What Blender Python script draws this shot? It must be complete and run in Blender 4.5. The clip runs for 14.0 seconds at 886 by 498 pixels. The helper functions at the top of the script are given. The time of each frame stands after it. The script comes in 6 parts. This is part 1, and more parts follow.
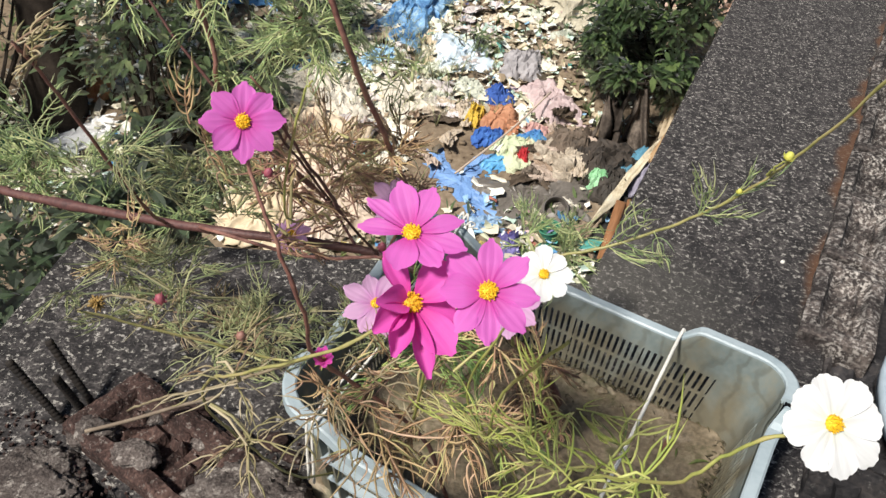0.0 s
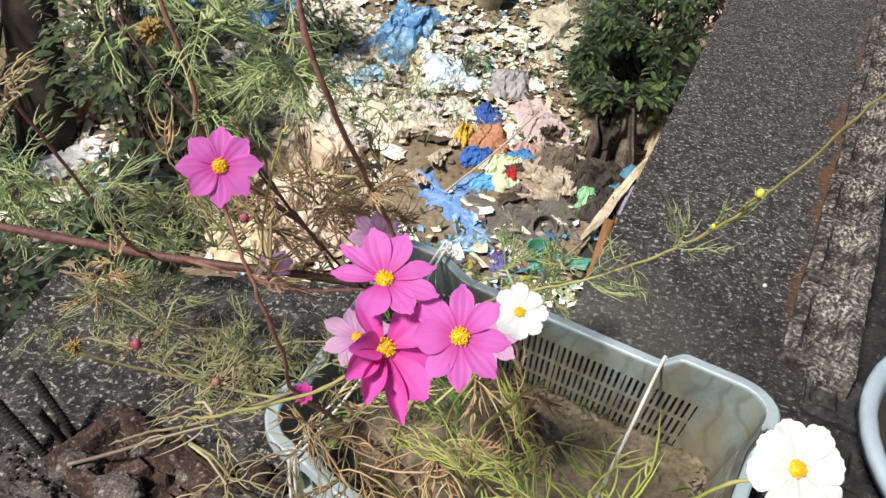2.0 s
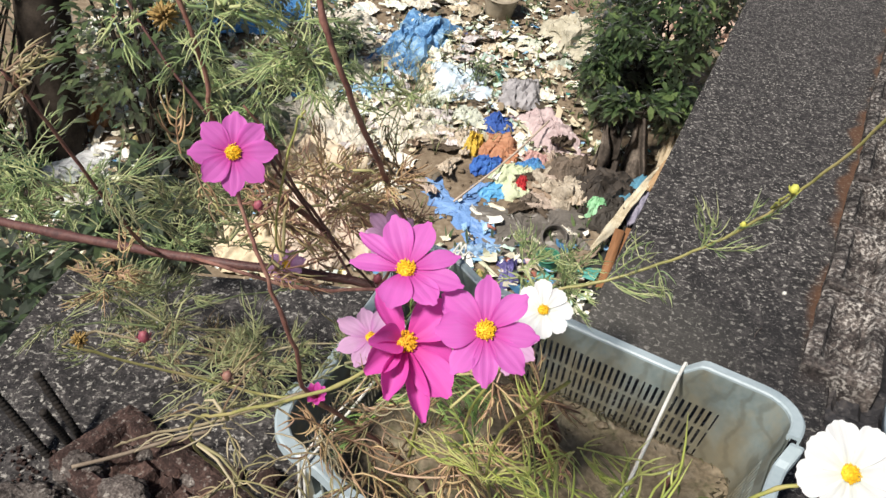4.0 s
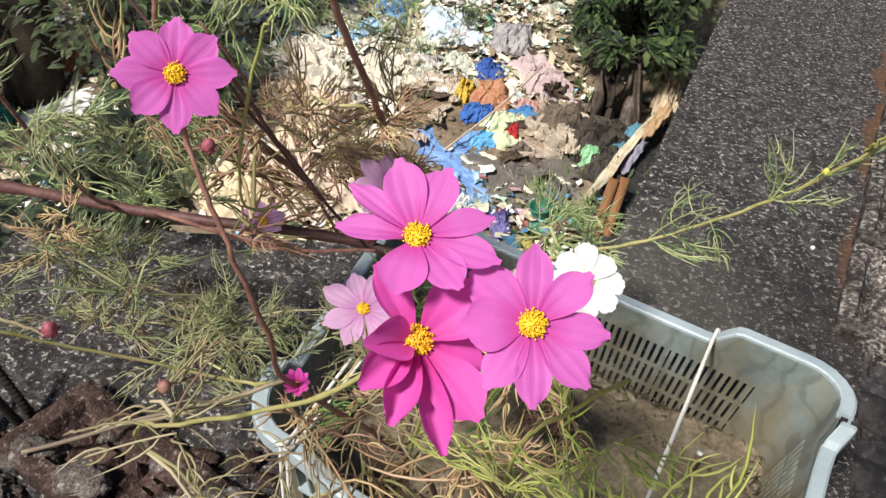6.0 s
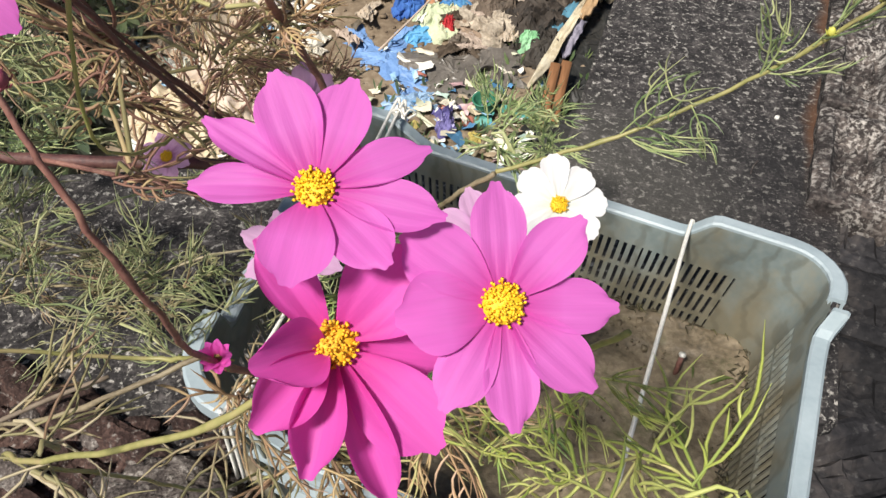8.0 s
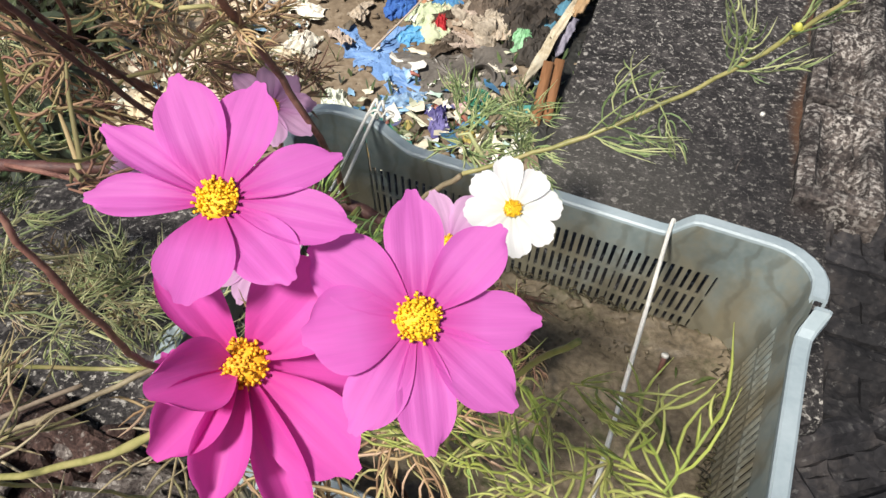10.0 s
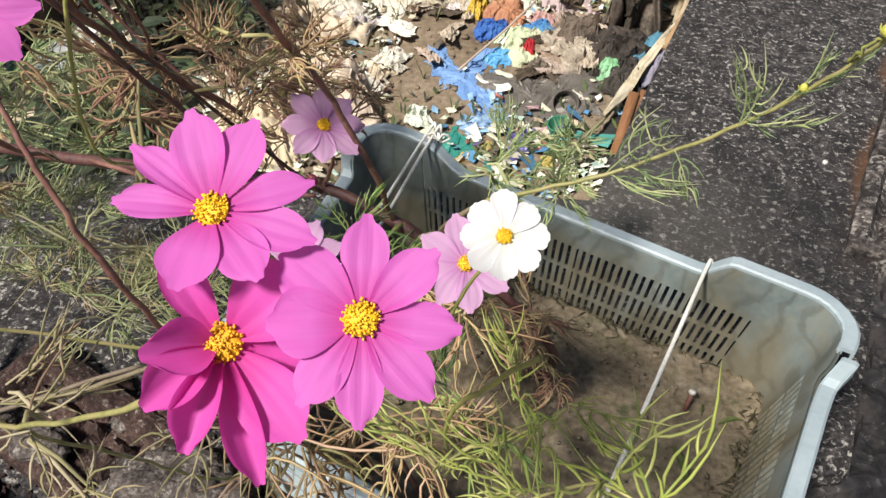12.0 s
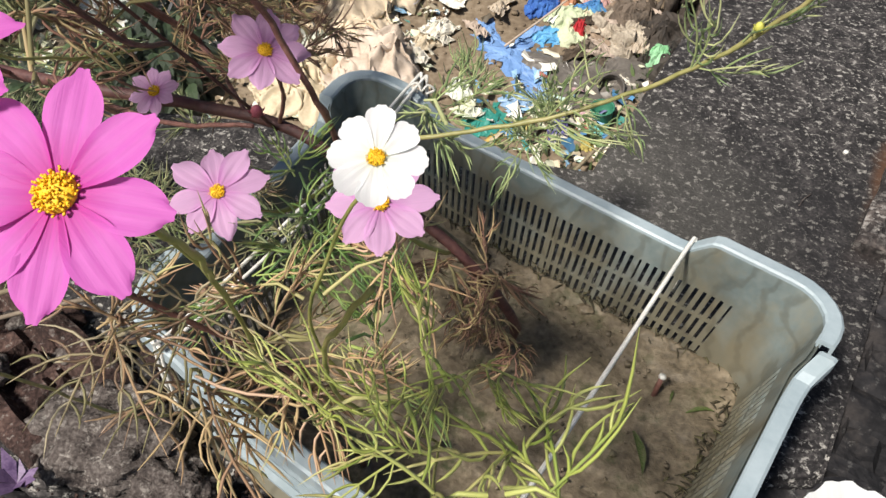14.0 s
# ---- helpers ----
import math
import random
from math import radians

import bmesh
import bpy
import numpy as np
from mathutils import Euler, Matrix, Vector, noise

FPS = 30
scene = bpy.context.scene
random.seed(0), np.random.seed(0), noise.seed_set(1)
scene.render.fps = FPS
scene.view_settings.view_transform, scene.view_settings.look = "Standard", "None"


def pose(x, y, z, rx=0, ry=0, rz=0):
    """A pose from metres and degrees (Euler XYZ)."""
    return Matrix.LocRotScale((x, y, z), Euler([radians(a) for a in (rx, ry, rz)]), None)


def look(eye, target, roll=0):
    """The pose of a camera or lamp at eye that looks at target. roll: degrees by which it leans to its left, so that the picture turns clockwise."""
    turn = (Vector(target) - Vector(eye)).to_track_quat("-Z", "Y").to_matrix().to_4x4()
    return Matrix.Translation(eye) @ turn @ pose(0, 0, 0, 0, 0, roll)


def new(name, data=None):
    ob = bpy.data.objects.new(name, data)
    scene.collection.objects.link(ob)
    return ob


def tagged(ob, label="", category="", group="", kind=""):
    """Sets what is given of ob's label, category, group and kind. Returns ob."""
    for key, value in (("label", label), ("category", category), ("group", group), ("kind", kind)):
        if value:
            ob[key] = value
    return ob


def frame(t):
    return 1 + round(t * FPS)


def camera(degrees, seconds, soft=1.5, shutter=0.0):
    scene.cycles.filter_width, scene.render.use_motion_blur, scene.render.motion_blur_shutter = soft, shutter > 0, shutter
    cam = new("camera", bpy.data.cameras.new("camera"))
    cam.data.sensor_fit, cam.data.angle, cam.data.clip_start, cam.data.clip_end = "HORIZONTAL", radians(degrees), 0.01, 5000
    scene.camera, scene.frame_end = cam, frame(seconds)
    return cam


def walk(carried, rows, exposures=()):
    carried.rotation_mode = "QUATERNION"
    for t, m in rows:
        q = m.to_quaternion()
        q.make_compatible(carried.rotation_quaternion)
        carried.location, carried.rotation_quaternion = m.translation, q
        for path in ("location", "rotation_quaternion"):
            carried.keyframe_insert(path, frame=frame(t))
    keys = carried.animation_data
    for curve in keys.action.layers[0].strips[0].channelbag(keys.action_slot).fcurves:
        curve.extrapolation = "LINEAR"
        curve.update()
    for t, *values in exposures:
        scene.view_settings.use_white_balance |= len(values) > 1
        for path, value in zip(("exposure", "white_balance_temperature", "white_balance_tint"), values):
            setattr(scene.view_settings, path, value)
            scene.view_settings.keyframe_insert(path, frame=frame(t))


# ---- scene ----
cam = camera(57.0, 14.0)
PATH = [
    (0, (0.115, -0.075, 0.965), (-0.02, 1.518, -0.237), 6.5),
    (0.5, (0.115, -0.077, 0.966), (-0.025, 1.518, -0.233), 6.3),
    (1, (0.123, -0.074, 0.973), (-0.014, 1.519, -0.228), 5.9),
    (1.5, (0.125, -0.071, 0.978), (-0.003, 1.532, -0.212), 6.1),
    (2, (0.123, -0.07, 0.983), (0.004, 1.55, -0.183), 6.5),
    (2.5, (0.118, -0.072, 0.976), (-0.012, 1.563, -0.168), 6.5),
    (3, (0.116, -0.072, 0.972), (-0.029, 1.567, -0.164), 6.6),
    (5.5, (0.103, 0.015, 0.907), (-0.023, 1.598, -0.308), 6.7),
    (6, (0.091, 0.048, 0.885), (-0.004, 1.612, -0.358), 7.3),
    (6.5, (0.081, 0.076, 0.875), (0.052, 1.629, -0.385), 6.6),
    (7, (0.095, 0.119, 0.855), (0.136, 1.596, -0.493), 4.2),
    (9.5, (0.091, 0.142, 0.826), (0.144, 1.537, -0.606), 5.3),
    (10, (0.113, 0.145, 0.828), (0.166, 1.557, -0.587), 4.2),
    (10.5, (0.119, 0.129, 0.834), (0.155, 1.557, -0.566), 4.9),
    (11, (0.133, 0.113, 0.844), (0.11, 1.531, -0.567), 3.5),
    (11.5, (0.139, 0.113, 0.845), (0.059, 1.541, -0.553), 4.0),
    (12, (0.148, 0.118, 0.859), (0.014, 1.549, -0.532), 3.7),
    (12.5, (0.165, 0.121, 0.852), (-0.06, 1.548, -0.531), 5.8),
    (13, (0.176, 0.131, 0.881), (-0.127, 1.563, -0.481), 3.4),
    (13.5, (0.193, 0.142, 0.841), (-0.098, 1.567, -0.532), 5.4),
    (14, (0.221, 0.147, 0.817), (0.001, 1.524, -0.617), 5.8),
]
walk(cam, [(t, look(eye, target, roll)) for t, eye, target, roll in PATH])

# ---- light ----
SUN_FROM = Vector((-0.40, -0.50, 0.77)).normalized()
sun_data = bpy.data.lights.new("sun", "SUN")
sun_data.energy, sun_data.angle, sun_data.color = 5.2, radians(9.0), (1.0, 0.95, 0.87)
sun = new("sun", sun_data)
sun.matrix_world = look(SUN_FROM * 20, (0, 0, 0))
world = bpy.data.worlds.new("sky")
scene.world = world
world.use_nodes = True
wn = world.node_tree.nodes
sky = wn.new("ShaderNodeTexSky")
sky.sky_type, sky.sun_disc = "NISHITA", False
sky.sun_elevation, sky.sun_rotation = math.asin(SUN_FROM.z), math.atan2(SUN_FROM.x, SUN_FROM.y)
world.node_tree.links.new(sky.outputs[0], wn["Background"].inputs[0])
wn["Background"].inputs[1].default_value = 0.043
scene.view_settings.exposure = 0.41


# ---- materials ----
def material(name, colours, rough=0.7, scale=40.0, fine=6.0, bump=0.2, grain=0.35, speckle=None, spread=0.0,
             island=False, through_light=0.0, metal=0.0, coat=0.0, stretch=None):
    """Two scales of noise between colours, optional light speckle, random shade per object or island, bump."""
    m = bpy.data.materials.new(name)
    m.use_nodes = True
    nt = m.node_tree
    n, link = nt.nodes, nt.links.new
    bsdf = n["Principled BSDF"]
    coords = n.new("ShaderNodeTexCoord")
    source = coords.outputs["Object"]
    if stretch:
        mapping = n.new("ShaderNodeMapping")
        mapping.inputs["Scale"].default_value = stretch
        link(source, mapping.inputs[0])
        source = mapping.outputs[0]
    big = n.new("ShaderNodeTexNoise")
    big.inputs["Scale"].default_value, big.inputs["Detail"].default_value = scale, 4
    small = n.new("ShaderNodeTexNoise")
    small.inputs["Scale"].default_value, small.inputs["Detail"].default_value = scale * fine, 5
    for tex in (big, small):
        link(source, tex.inputs["Vector"])
    ramp = n.new("ShaderNodeValToRGB")
    ramp.color_ramp.elements[0].position, ramp.color_ramp.elements[1].position = 0.34, 0.66
    ramp.color_ramp.elements[0].color = (*colours[0], 1)
    ramp.color_ramp.elements[1].color = (*colours[-1], 1)
    for i, c in enumerate(colours[1:-1]):
        e = ramp.color_ramp.elements.new(0.34 + 0.32 * (i + 1) / (len(colours) - 1))
        e.color = (*c, 1)
    mixer = n.new("ShaderNodeMath")
    mixer.operation = "MULTIPLY_ADD"
    mixer.inputs[1].default_value = grain
    half = n.new("ShaderNodeMath")
    half.operation = "MULTIPLY_ADD"
    half.inputs[1].default_value, half.inputs[2].default_value = 1 - grain, 0.0
    link(big.outputs[0], half.inputs[0])
    link(small.outputs[0], mixer.inputs[0])
    link(half.outputs[0], mixer.inputs[2])
    link(mixer.outputs[0], ramp.inputs[0])
    colour = ramp.outputs[0]
    if spread:
        hsv = n.new("ShaderNodeHueSaturation")
        rnd = n.new("ShaderNodeNewGeometry").outputs["Random Per Island"] if island else n.new("ShaderNodeObjectInfo").outputs["Random"]
        rng = n.new("ShaderNodeMapRange")
        rng.inputs["To Min"].default_value, rng.inputs["To Max"].default_value = 1 - spread, 1 + spread
        link(rnd, rng.inputs[0])
        link(rng.outputs[0], hsv.inputs["Value"])
        link(colour, hsv.inputs["Color"])
        colour = hsv.outputs[0]
    if speckle:
        tint, size, cut, soft_edge, least = speckle
        dots = n.new("ShaderNodeTexNoise")
        dots.inputs["Scale"].default_value, dots.inputs["Detail"].default_value = size, 6
        dots.inputs["Roughness"].default_value, dots.inputs["Distortion"].default_value = 0.72, 0.15
        link(source, dots.inputs["Vector"])
        edge = n.new("ShaderNodeMapRange")
        edge.inputs["From Min"].default_value, edge.inputs["From Max"].default_value = cut, cut + soft_edge
        link(dots.outputs[0], edge.inputs[0])
        mix = n.new("ShaderNodeMix")
        mix.data_type = "RGBA"
        mix.inputs["B"].default_value = (*tint, 1)
        patch = n.new("ShaderNodeMapRange")
        patch.inputs["From Min"].default_value, patch.inputs["From Max"].default_value = 0.3, 0.7
        patch.inputs["To Min"].default_value = least
        clusters = n.new("ShaderNodeTexNoise")
        clusters.inputs["Scale"].default_value, clusters.inputs["Detail"].default_value = size * 0.14, 4
        link(source, clusters.inputs["Vector"])
        link(clusters.outputs[0], patch.inputs[0])
        both = n.new("ShaderNodeMath")
        both.operation = "MULTIPLY"
        link(edge.outputs[0], both.inputs[0])
        link(patch.outputs[0], both.inputs[1])
        both.use_clamp = True
        link(both.outputs[0], mix.inputs["Factor"])
        link(colour, mix.inputs["A"])
        colour = mix.outputs["Result"]
    link(colour, bsdf.inputs["Base Color"])
    bsdf.inputs["Roughness"].default_value = rough
    bsdf.inputs["Metallic"].default_value = metal
    if rough > 0.8:
        bsdf.inputs["Specular IOR Level"].default_value = 0.2
    bsdf.inputs["Coat Weight"].default_value = coat
    if bump:
        b = n.new("ShaderNodeBump")
        b.inputs["Strength"].default_value, b.inputs["Distance"].default_value = bump, 0.004
        link(mixer.outputs[0], b.inputs["Height"])
        link(b.outputs[0], bsdf.inputs["Normal"])
    if through_light:
        leaf = n.new("ShaderNodeBsdfTranslucent")
        link(colour, leaf.inputs[0])
        both = n.new("ShaderNodeMixShader")
        both.inputs[0].default_value = through_light
        link(bsdf.outputs[0], both.inputs[1])
        link(leaf.outputs[0], both.inputs[2])
        link(both.outputs[0], n["Material Output"].inputs[0])
    return m


def palette(name, stops, rough=0.7, through_light=0.0):
    """A colour picked for each loose island out of a stepped list, slightly mottled."""
    m = material(name, [(0.8, 0.8, 0.8), (1, 1, 1)], rough, scale=30, bump=0.15, through_light=through_light)
    nt = m.node_tree
    n, link = nt.nodes, nt.links.new
    ramp = n.new("ShaderNodeValToRGB")
    ramp.color_ramp.interpolation = "CONSTANT"
    el = ramp.color_ramp.elements
    el[0].color = (*stops[0][1], 1)
    el[1].position, el[1].color = stops[1][0], (*stops[1][1], 1)
    for at, c in stops[2:]:
        e = el.new(at)
        e.color = (*c, 1)
    link(n.new("ShaderNodeNewGeometry").outputs["Random Per Island"], ramp.inputs[0])
    mix = n.new("ShaderNodeMix")
    mix.data_type, mix.blend_type = "RGBA", "MULTIPLY"
    mix.inputs["Factor"].default_value = 1
    bsdf = n["Principled BSDF"]
    link(bsdf.inputs["Base Color"].links[0].from_socket, mix.inputs["A"])
    link(ramp.outputs[0], mix.inputs["B"])
    link(mix.outputs["Result"], bsdf.inputs["Base Color"])
    return m


def petal_material(name, inner, outer, rough=0.55, glow=0.42):
    """Colour runs from the petal's base to its tip along local y, with fine lengthwise veins."""
    m = bpy.data.materials.new(name)
    m.use_nodes = True
    nt = m.node_tree
    n, link = nt.nodes, nt.links.new
    bsdf = n["Principled BSDF"]
    coords = n.new("ShaderNodeTexCoord")
    sep = n.new("ShaderNodeSeparateXYZ")
    link(coords.outputs["Generated"], sep.inputs[0])
    ramp = n.new("ShaderNodeValToRGB")
    ramp.color_ramp.elements[0].position, ramp.color_ramp.elements[1].position = 0.05, 0.5
    ramp.color_ramp.elements[0].color, ramp.color_ramp.elements[1].color = (*inner, 1), (*outer, 1)
    link(sep.outputs[1], ramp.inputs[0])
    mapping = n.new("ShaderNodeMapping")
    mapping.inputs["Scale"].default_value = (30, 1.6, 1)
    link(coords.outputs["Generated"], mapping.inputs[0])
    veins = n.new("ShaderNodeTexNoise")
    veins.inputs["Scale"].default_value, veins.inputs["Detail"].default_value = 1.0, 3
    link(mapping.outputs[0], veins.inputs["Vector"])
    shade = n.new("ShaderNodeMapRange")
    shade.inputs["To Min"].default_value, shade.inputs["To Max"].default_value = 0.93, 1.07
    link(veins.outputs[0], shade.inputs[0])
    hsv = n.new("ShaderNodeHueSaturation")
    link(ramp.outputs[0], hsv.inputs["Color"])
    link(shade.outputs[0], hsv.inputs["Value"])
    link(hsv.outputs[0], bsdf.inputs["Base Color"])
    bsdf.inputs["Roughness"].default_value = rough
    bsdf.inputs["Specular IOR Level"].default_value = 0.25
    b = n.new("ShaderNodeBump")
    b.inputs["Strength"].default_value, b.inputs["Distance"].default_value = 0.16, 0.001
    link(veins.outputs[0], b.inputs["Height"])
    link(b.outputs[0], bsdf.inputs["Normal"])
    thin = n.new("ShaderNodeBsdfTranslucent")
    link(hsv.outputs[0], thin.inputs[0])
    both = n.new("ShaderNodeMixShader")
    both.inputs[0].default_value = glow
    link(bsdf.outputs[0], both.inputs[1])
    link(thin.outputs[0], both.inputs[2])
    link(both.outputs[0], n["Material Output"].inputs[0])
    return m


M_CONCRETE = material("weathered_concrete", [(0.011, 0.0102, 0.0108), (0.03, 0.0275, 0.028), (0.1, 0.09, 0.087)], 0.92, 40, 6, 1.0, 0.5, ((0.43, 0.405, 0.37), 108, 0.555, 0.05, 0.4))


def add_rust_run(m):
    """A rusty brown run-off stain on the concrete along the brick course."""
    nt = m.node_tree
    n, link = nt.nodes, nt.links.new
    bsdf = n["Principled BSDF"]
    base = bsdf.inputs["Base Color"].links[0].from_socket
    coords = n.new("ShaderNodeTexCoord")
    dot = n.new("ShaderNodeVectorMath")
    dot.operation = "DOT_PRODUCT"
    dot.inputs[1].default_value = (0.941, -0.339, 0)
    link(coords.outputs["Object"], dot.inputs[0])
    wob = n.new("ShaderNodeTexNoise")
    wob.inputs["Scale"].default_value, wob.inputs["Detail"].default_value = 7, 5
    link(coords.outputs["Object"], wob.inputs["Vector"])
    shift = n.new("ShaderNodeMath")
    shift.operation = "MULTIPLY_ADD"
    shift.inputs[1].default_value = 0.12
    link(wob.outputs[0], shift.inputs[0])
    link(dot.outputs["Value"], shift.inputs[2])
    band = n.new("ShaderNodeMapRange")
    band.inputs["From Min"].default_value, band.inputs["From Max"].default_value = 0.288, 0.304
    band.inputs["To Max"].default_value = 0.8
    link(shift.outputs[0], band.inputs[0])
    mix = n.new("ShaderNodeMix")
    mix.data_type = "RGBA"
    mix.inputs["B"].default_value = (0.1, 0.05, 0.028, 1)
    place = n.new("ShaderNodeSeparateXYZ")
    link(coords.outputs["Object"], place.inputs[0])
    start = n.new("ShaderNodeMapRange")
    start.inputs["From Min"].default_value, start.inputs["From Max"].default_value = 0.92, 1.12
    link(place.outputs[1], start.inputs[0])
    run = n.new("ShaderNodeMath")
    run.operation = "MULTIPLY"
    link(band.outputs[0], run.inputs[0])
    link(start.outputs[0], run.inputs[1])
    link(run.outputs[0], mix.inputs["Factor"])
    link(base, mix.inputs["A"])
    # a ragged patch of darker concrete beside the crate's right corner
    away = n.new("ShaderNodeVectorMath")
    away.operation = "DISTANCE"
    away.inputs[1].default_value = (0.53, 0.93, 0.12)
    link(coords.outputs["Object"], away.inputs[0])
    ragged = n.new("ShaderNodeMath")
    ragged.operation = "MULTIPLY_ADD"
    ragged.inputs[1].default_value = 0.22
    link(wob.outputs[0], ragged.inputs[0])
    link(away.outputs["Value"], ragged.inputs[2])
    patch = n.new("ShaderNodeMapRange")
    patch.inputs["From Min"].default_value, patch.inputs["From Max"].default_value = 0.42, 0.24
    patch.inputs["To Max"].default_value = 0.5
    link(ragged.outputs[0], patch.inputs[0])
    blackish = n.new("ShaderNodeMix")
    blackish.data_type = "RGBA"
    blackish.inputs["B"].default_value = (0.016, 0.0155, 0.017, 1)
    link(patch.outputs[0], blackish.inputs["Factor"])
    link(mix.outputs["Result"], blackish.inputs["A"])
    # a pale patch painted in to brighten the slab behind the crate's far slots
    near = n.new("ShaderNodeVectorMath")
    near.operation = "DISTANCE"
    near.inputs[1].default_value = (0.30, 0.98, 0.12)
    link(coords.outputs["Object"], near.inputs[0])
    frayed = n.new("ShaderNodeMath")
    frayed.operation = "MULTIPLY_ADD"
    frayed.inputs[1].default_value = 0.2
    link(wob.outputs[0], frayed.inputs[0])
    link(near.outputs["Value"], frayed.inputs[2])
    pale_mask = n.new("ShaderNodeMapRange")
    pale_mask.inputs["From Min"].default_value, pale_mask.inputs["From Max"].default_value = 0.36, 0.14
    pale_mask.inputs["To Max"].default_value = 0.25
    link(frayed.outputs[0], pale_mask.inputs[0])
    paler = n.new("ShaderNodeMix")
    paler.data_type = "RGBA"
    paler.inputs["B"].default_value = (0.2, 0.19, 0.165, 1)
    link(pale_mask.outputs[0], paler.inputs["Factor"])
    link(blackish.outputs["Result"], paler.inputs["A"])
    link(paler.outputs["Result"], bsdf.inputs["Base Color"])


add_rust_run(M_CONCRETE)
M_MOSSBRICK = material("lichened_brick", [(0.009, 0.008, 0.008), (0.03, 0.025, 0.024), (0.11, 0.092, 0.083)], 0.92, 22, 7, 1.0, 0.45, ((0.42, 0.39, 0.36), 115, 0.5, 0.09, 0.0), 0.25)
M_DARKBRICK = material("dark_brick", [(0.009, 0.009, 0.0105), (0.022, 0.021, 0.023), (0.05, 0.044, 0.043)], 0.84, 14, 9, 0.9, 0.4, ((0.13, 0.125, 0.12), 90, 0.58, 0.08, 0.1), 0.35)
M_REDBRICK = material("crumbled_brick", [(0.012, 0.008, 0.0075), (0.04, 0.024, 0.021), (0.1, 0.062, 0.052)], 0.93, 30, 9, 1.0, 0.5, ((0.24, 0.21, 0.19), 150, 0.57, 0.06, 0.1), 0.3)
M_MORTAR = material("lichen_mortar", [(0.026, 0.021, 0.02), (0.085, 0.07, 0.064), (0.19, 0.165, 0.15)], 0.95, 34, 9, 1.0, 0.55, ((0.34, 0.31, 0.28), 110, 0.55, 0.07, 0.1), 0.2)
M_SEED = material("withered_floret", [(0.16, 0.1, 0.035), (0.34, 0.22, 0.06)], 0.7, 300, 3, 0.2, spread=0.3, island=True)
M_WALL = material("old_render_wall", [(0.2, 0.18, 0.16), (0.32, 0.3, 0.27)], 0.9, 3, 20, 0.5)
M_STEEL = material("rusted_rebar", [(0.008, 0.007, 0.0065), (0.024, 0.017, 0.013)], 0.8, 80, 6, 0.5, metal=0.3)
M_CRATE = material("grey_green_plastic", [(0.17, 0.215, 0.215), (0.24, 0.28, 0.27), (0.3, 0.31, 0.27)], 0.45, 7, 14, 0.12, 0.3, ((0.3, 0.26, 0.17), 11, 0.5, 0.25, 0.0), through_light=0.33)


def add_mud_gradient(m):
    """Mud brown painted darker towards the soil by height, its edge broken into uneven tongues by noise."""
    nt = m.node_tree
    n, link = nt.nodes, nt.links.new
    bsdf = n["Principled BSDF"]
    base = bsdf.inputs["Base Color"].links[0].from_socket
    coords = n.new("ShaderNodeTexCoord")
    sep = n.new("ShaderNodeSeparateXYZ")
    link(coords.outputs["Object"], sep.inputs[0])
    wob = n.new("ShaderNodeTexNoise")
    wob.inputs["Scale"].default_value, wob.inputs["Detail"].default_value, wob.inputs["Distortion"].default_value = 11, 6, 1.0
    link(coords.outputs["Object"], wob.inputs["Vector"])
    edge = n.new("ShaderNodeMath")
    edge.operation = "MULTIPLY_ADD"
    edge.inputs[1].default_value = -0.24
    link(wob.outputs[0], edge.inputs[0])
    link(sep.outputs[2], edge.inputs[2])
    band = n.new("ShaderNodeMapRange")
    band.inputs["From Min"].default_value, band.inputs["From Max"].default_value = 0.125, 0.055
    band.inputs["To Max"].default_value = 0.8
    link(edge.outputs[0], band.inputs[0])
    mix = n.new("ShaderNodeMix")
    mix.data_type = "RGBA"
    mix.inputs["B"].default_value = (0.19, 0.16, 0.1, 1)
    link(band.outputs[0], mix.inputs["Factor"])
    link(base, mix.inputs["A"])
    # thin dried run marks that swirl over the plastic
    runs = n.new("ShaderNodeTexWave")
    runs.inputs["Scale"].default_value, runs.inputs["Distortion"].default_value, runs.inputs["Detail"].default_value, runs.inputs["Detail Scale"].default_value = 12, 16, 4, 0.9
    link(coords.outputs["Object"], runs.inputs["Vector"])
    thin = n.new("ShaderNodeMapRange")
    thin.inputs["From Min"].default_value, thin.inputs["From Max"].default_value = 0.3, 0.04
    thin.inputs["To Max"].default_value = 0.34
    link(runs.outputs["Fac"], thin.inputs[0])
    marks = n.new("ShaderNodeMix")
    marks.data_type = "RGBA"
    marks.inputs["B"].default_value = (0.085, 0.075, 0.05, 1)
    link(thin.outputs[0], marks.inputs["Factor"])
    link(mix.outputs["Result"], marks.inputs["A"])
    link(marks.outputs["Result"], bsdf.inputs["Base Color"])


add_mud_gradient(M_CRATE)
M_RIM = material("pale_plastic_rim", [(0.27, 0.33, 0.36), (0.37, 0.43, 0.46)], 0.5, 12, 12, 0.1, 0.3, ((0.36, 0.34, 0.27), 25, 0.6, 0.14, 0.15))
M_SOIL = material("dried_mud", [(0.06, 0.047, 0.029), (0.155, 0.122, 0.08), (0.28, 0.225, 0.152)], 0.6, 14, 11, 1.0, 0.45, ((0.055, 0.06, 0.022), 14, 0.53, 0.1, 0.2))
M_ROT = material("rotted_leaf", [(0.02, 0.017, 0.009), (0.055, 0.043, 0.022), (0.1, 0.095, 0.035)], 0.7, 60, 4, 0.4)
M_STRING = material("white_string", [(0.62, 0.6, 0.55), (0.8, 0.78, 0.72)], 0.8, 300, 3, 0.4)
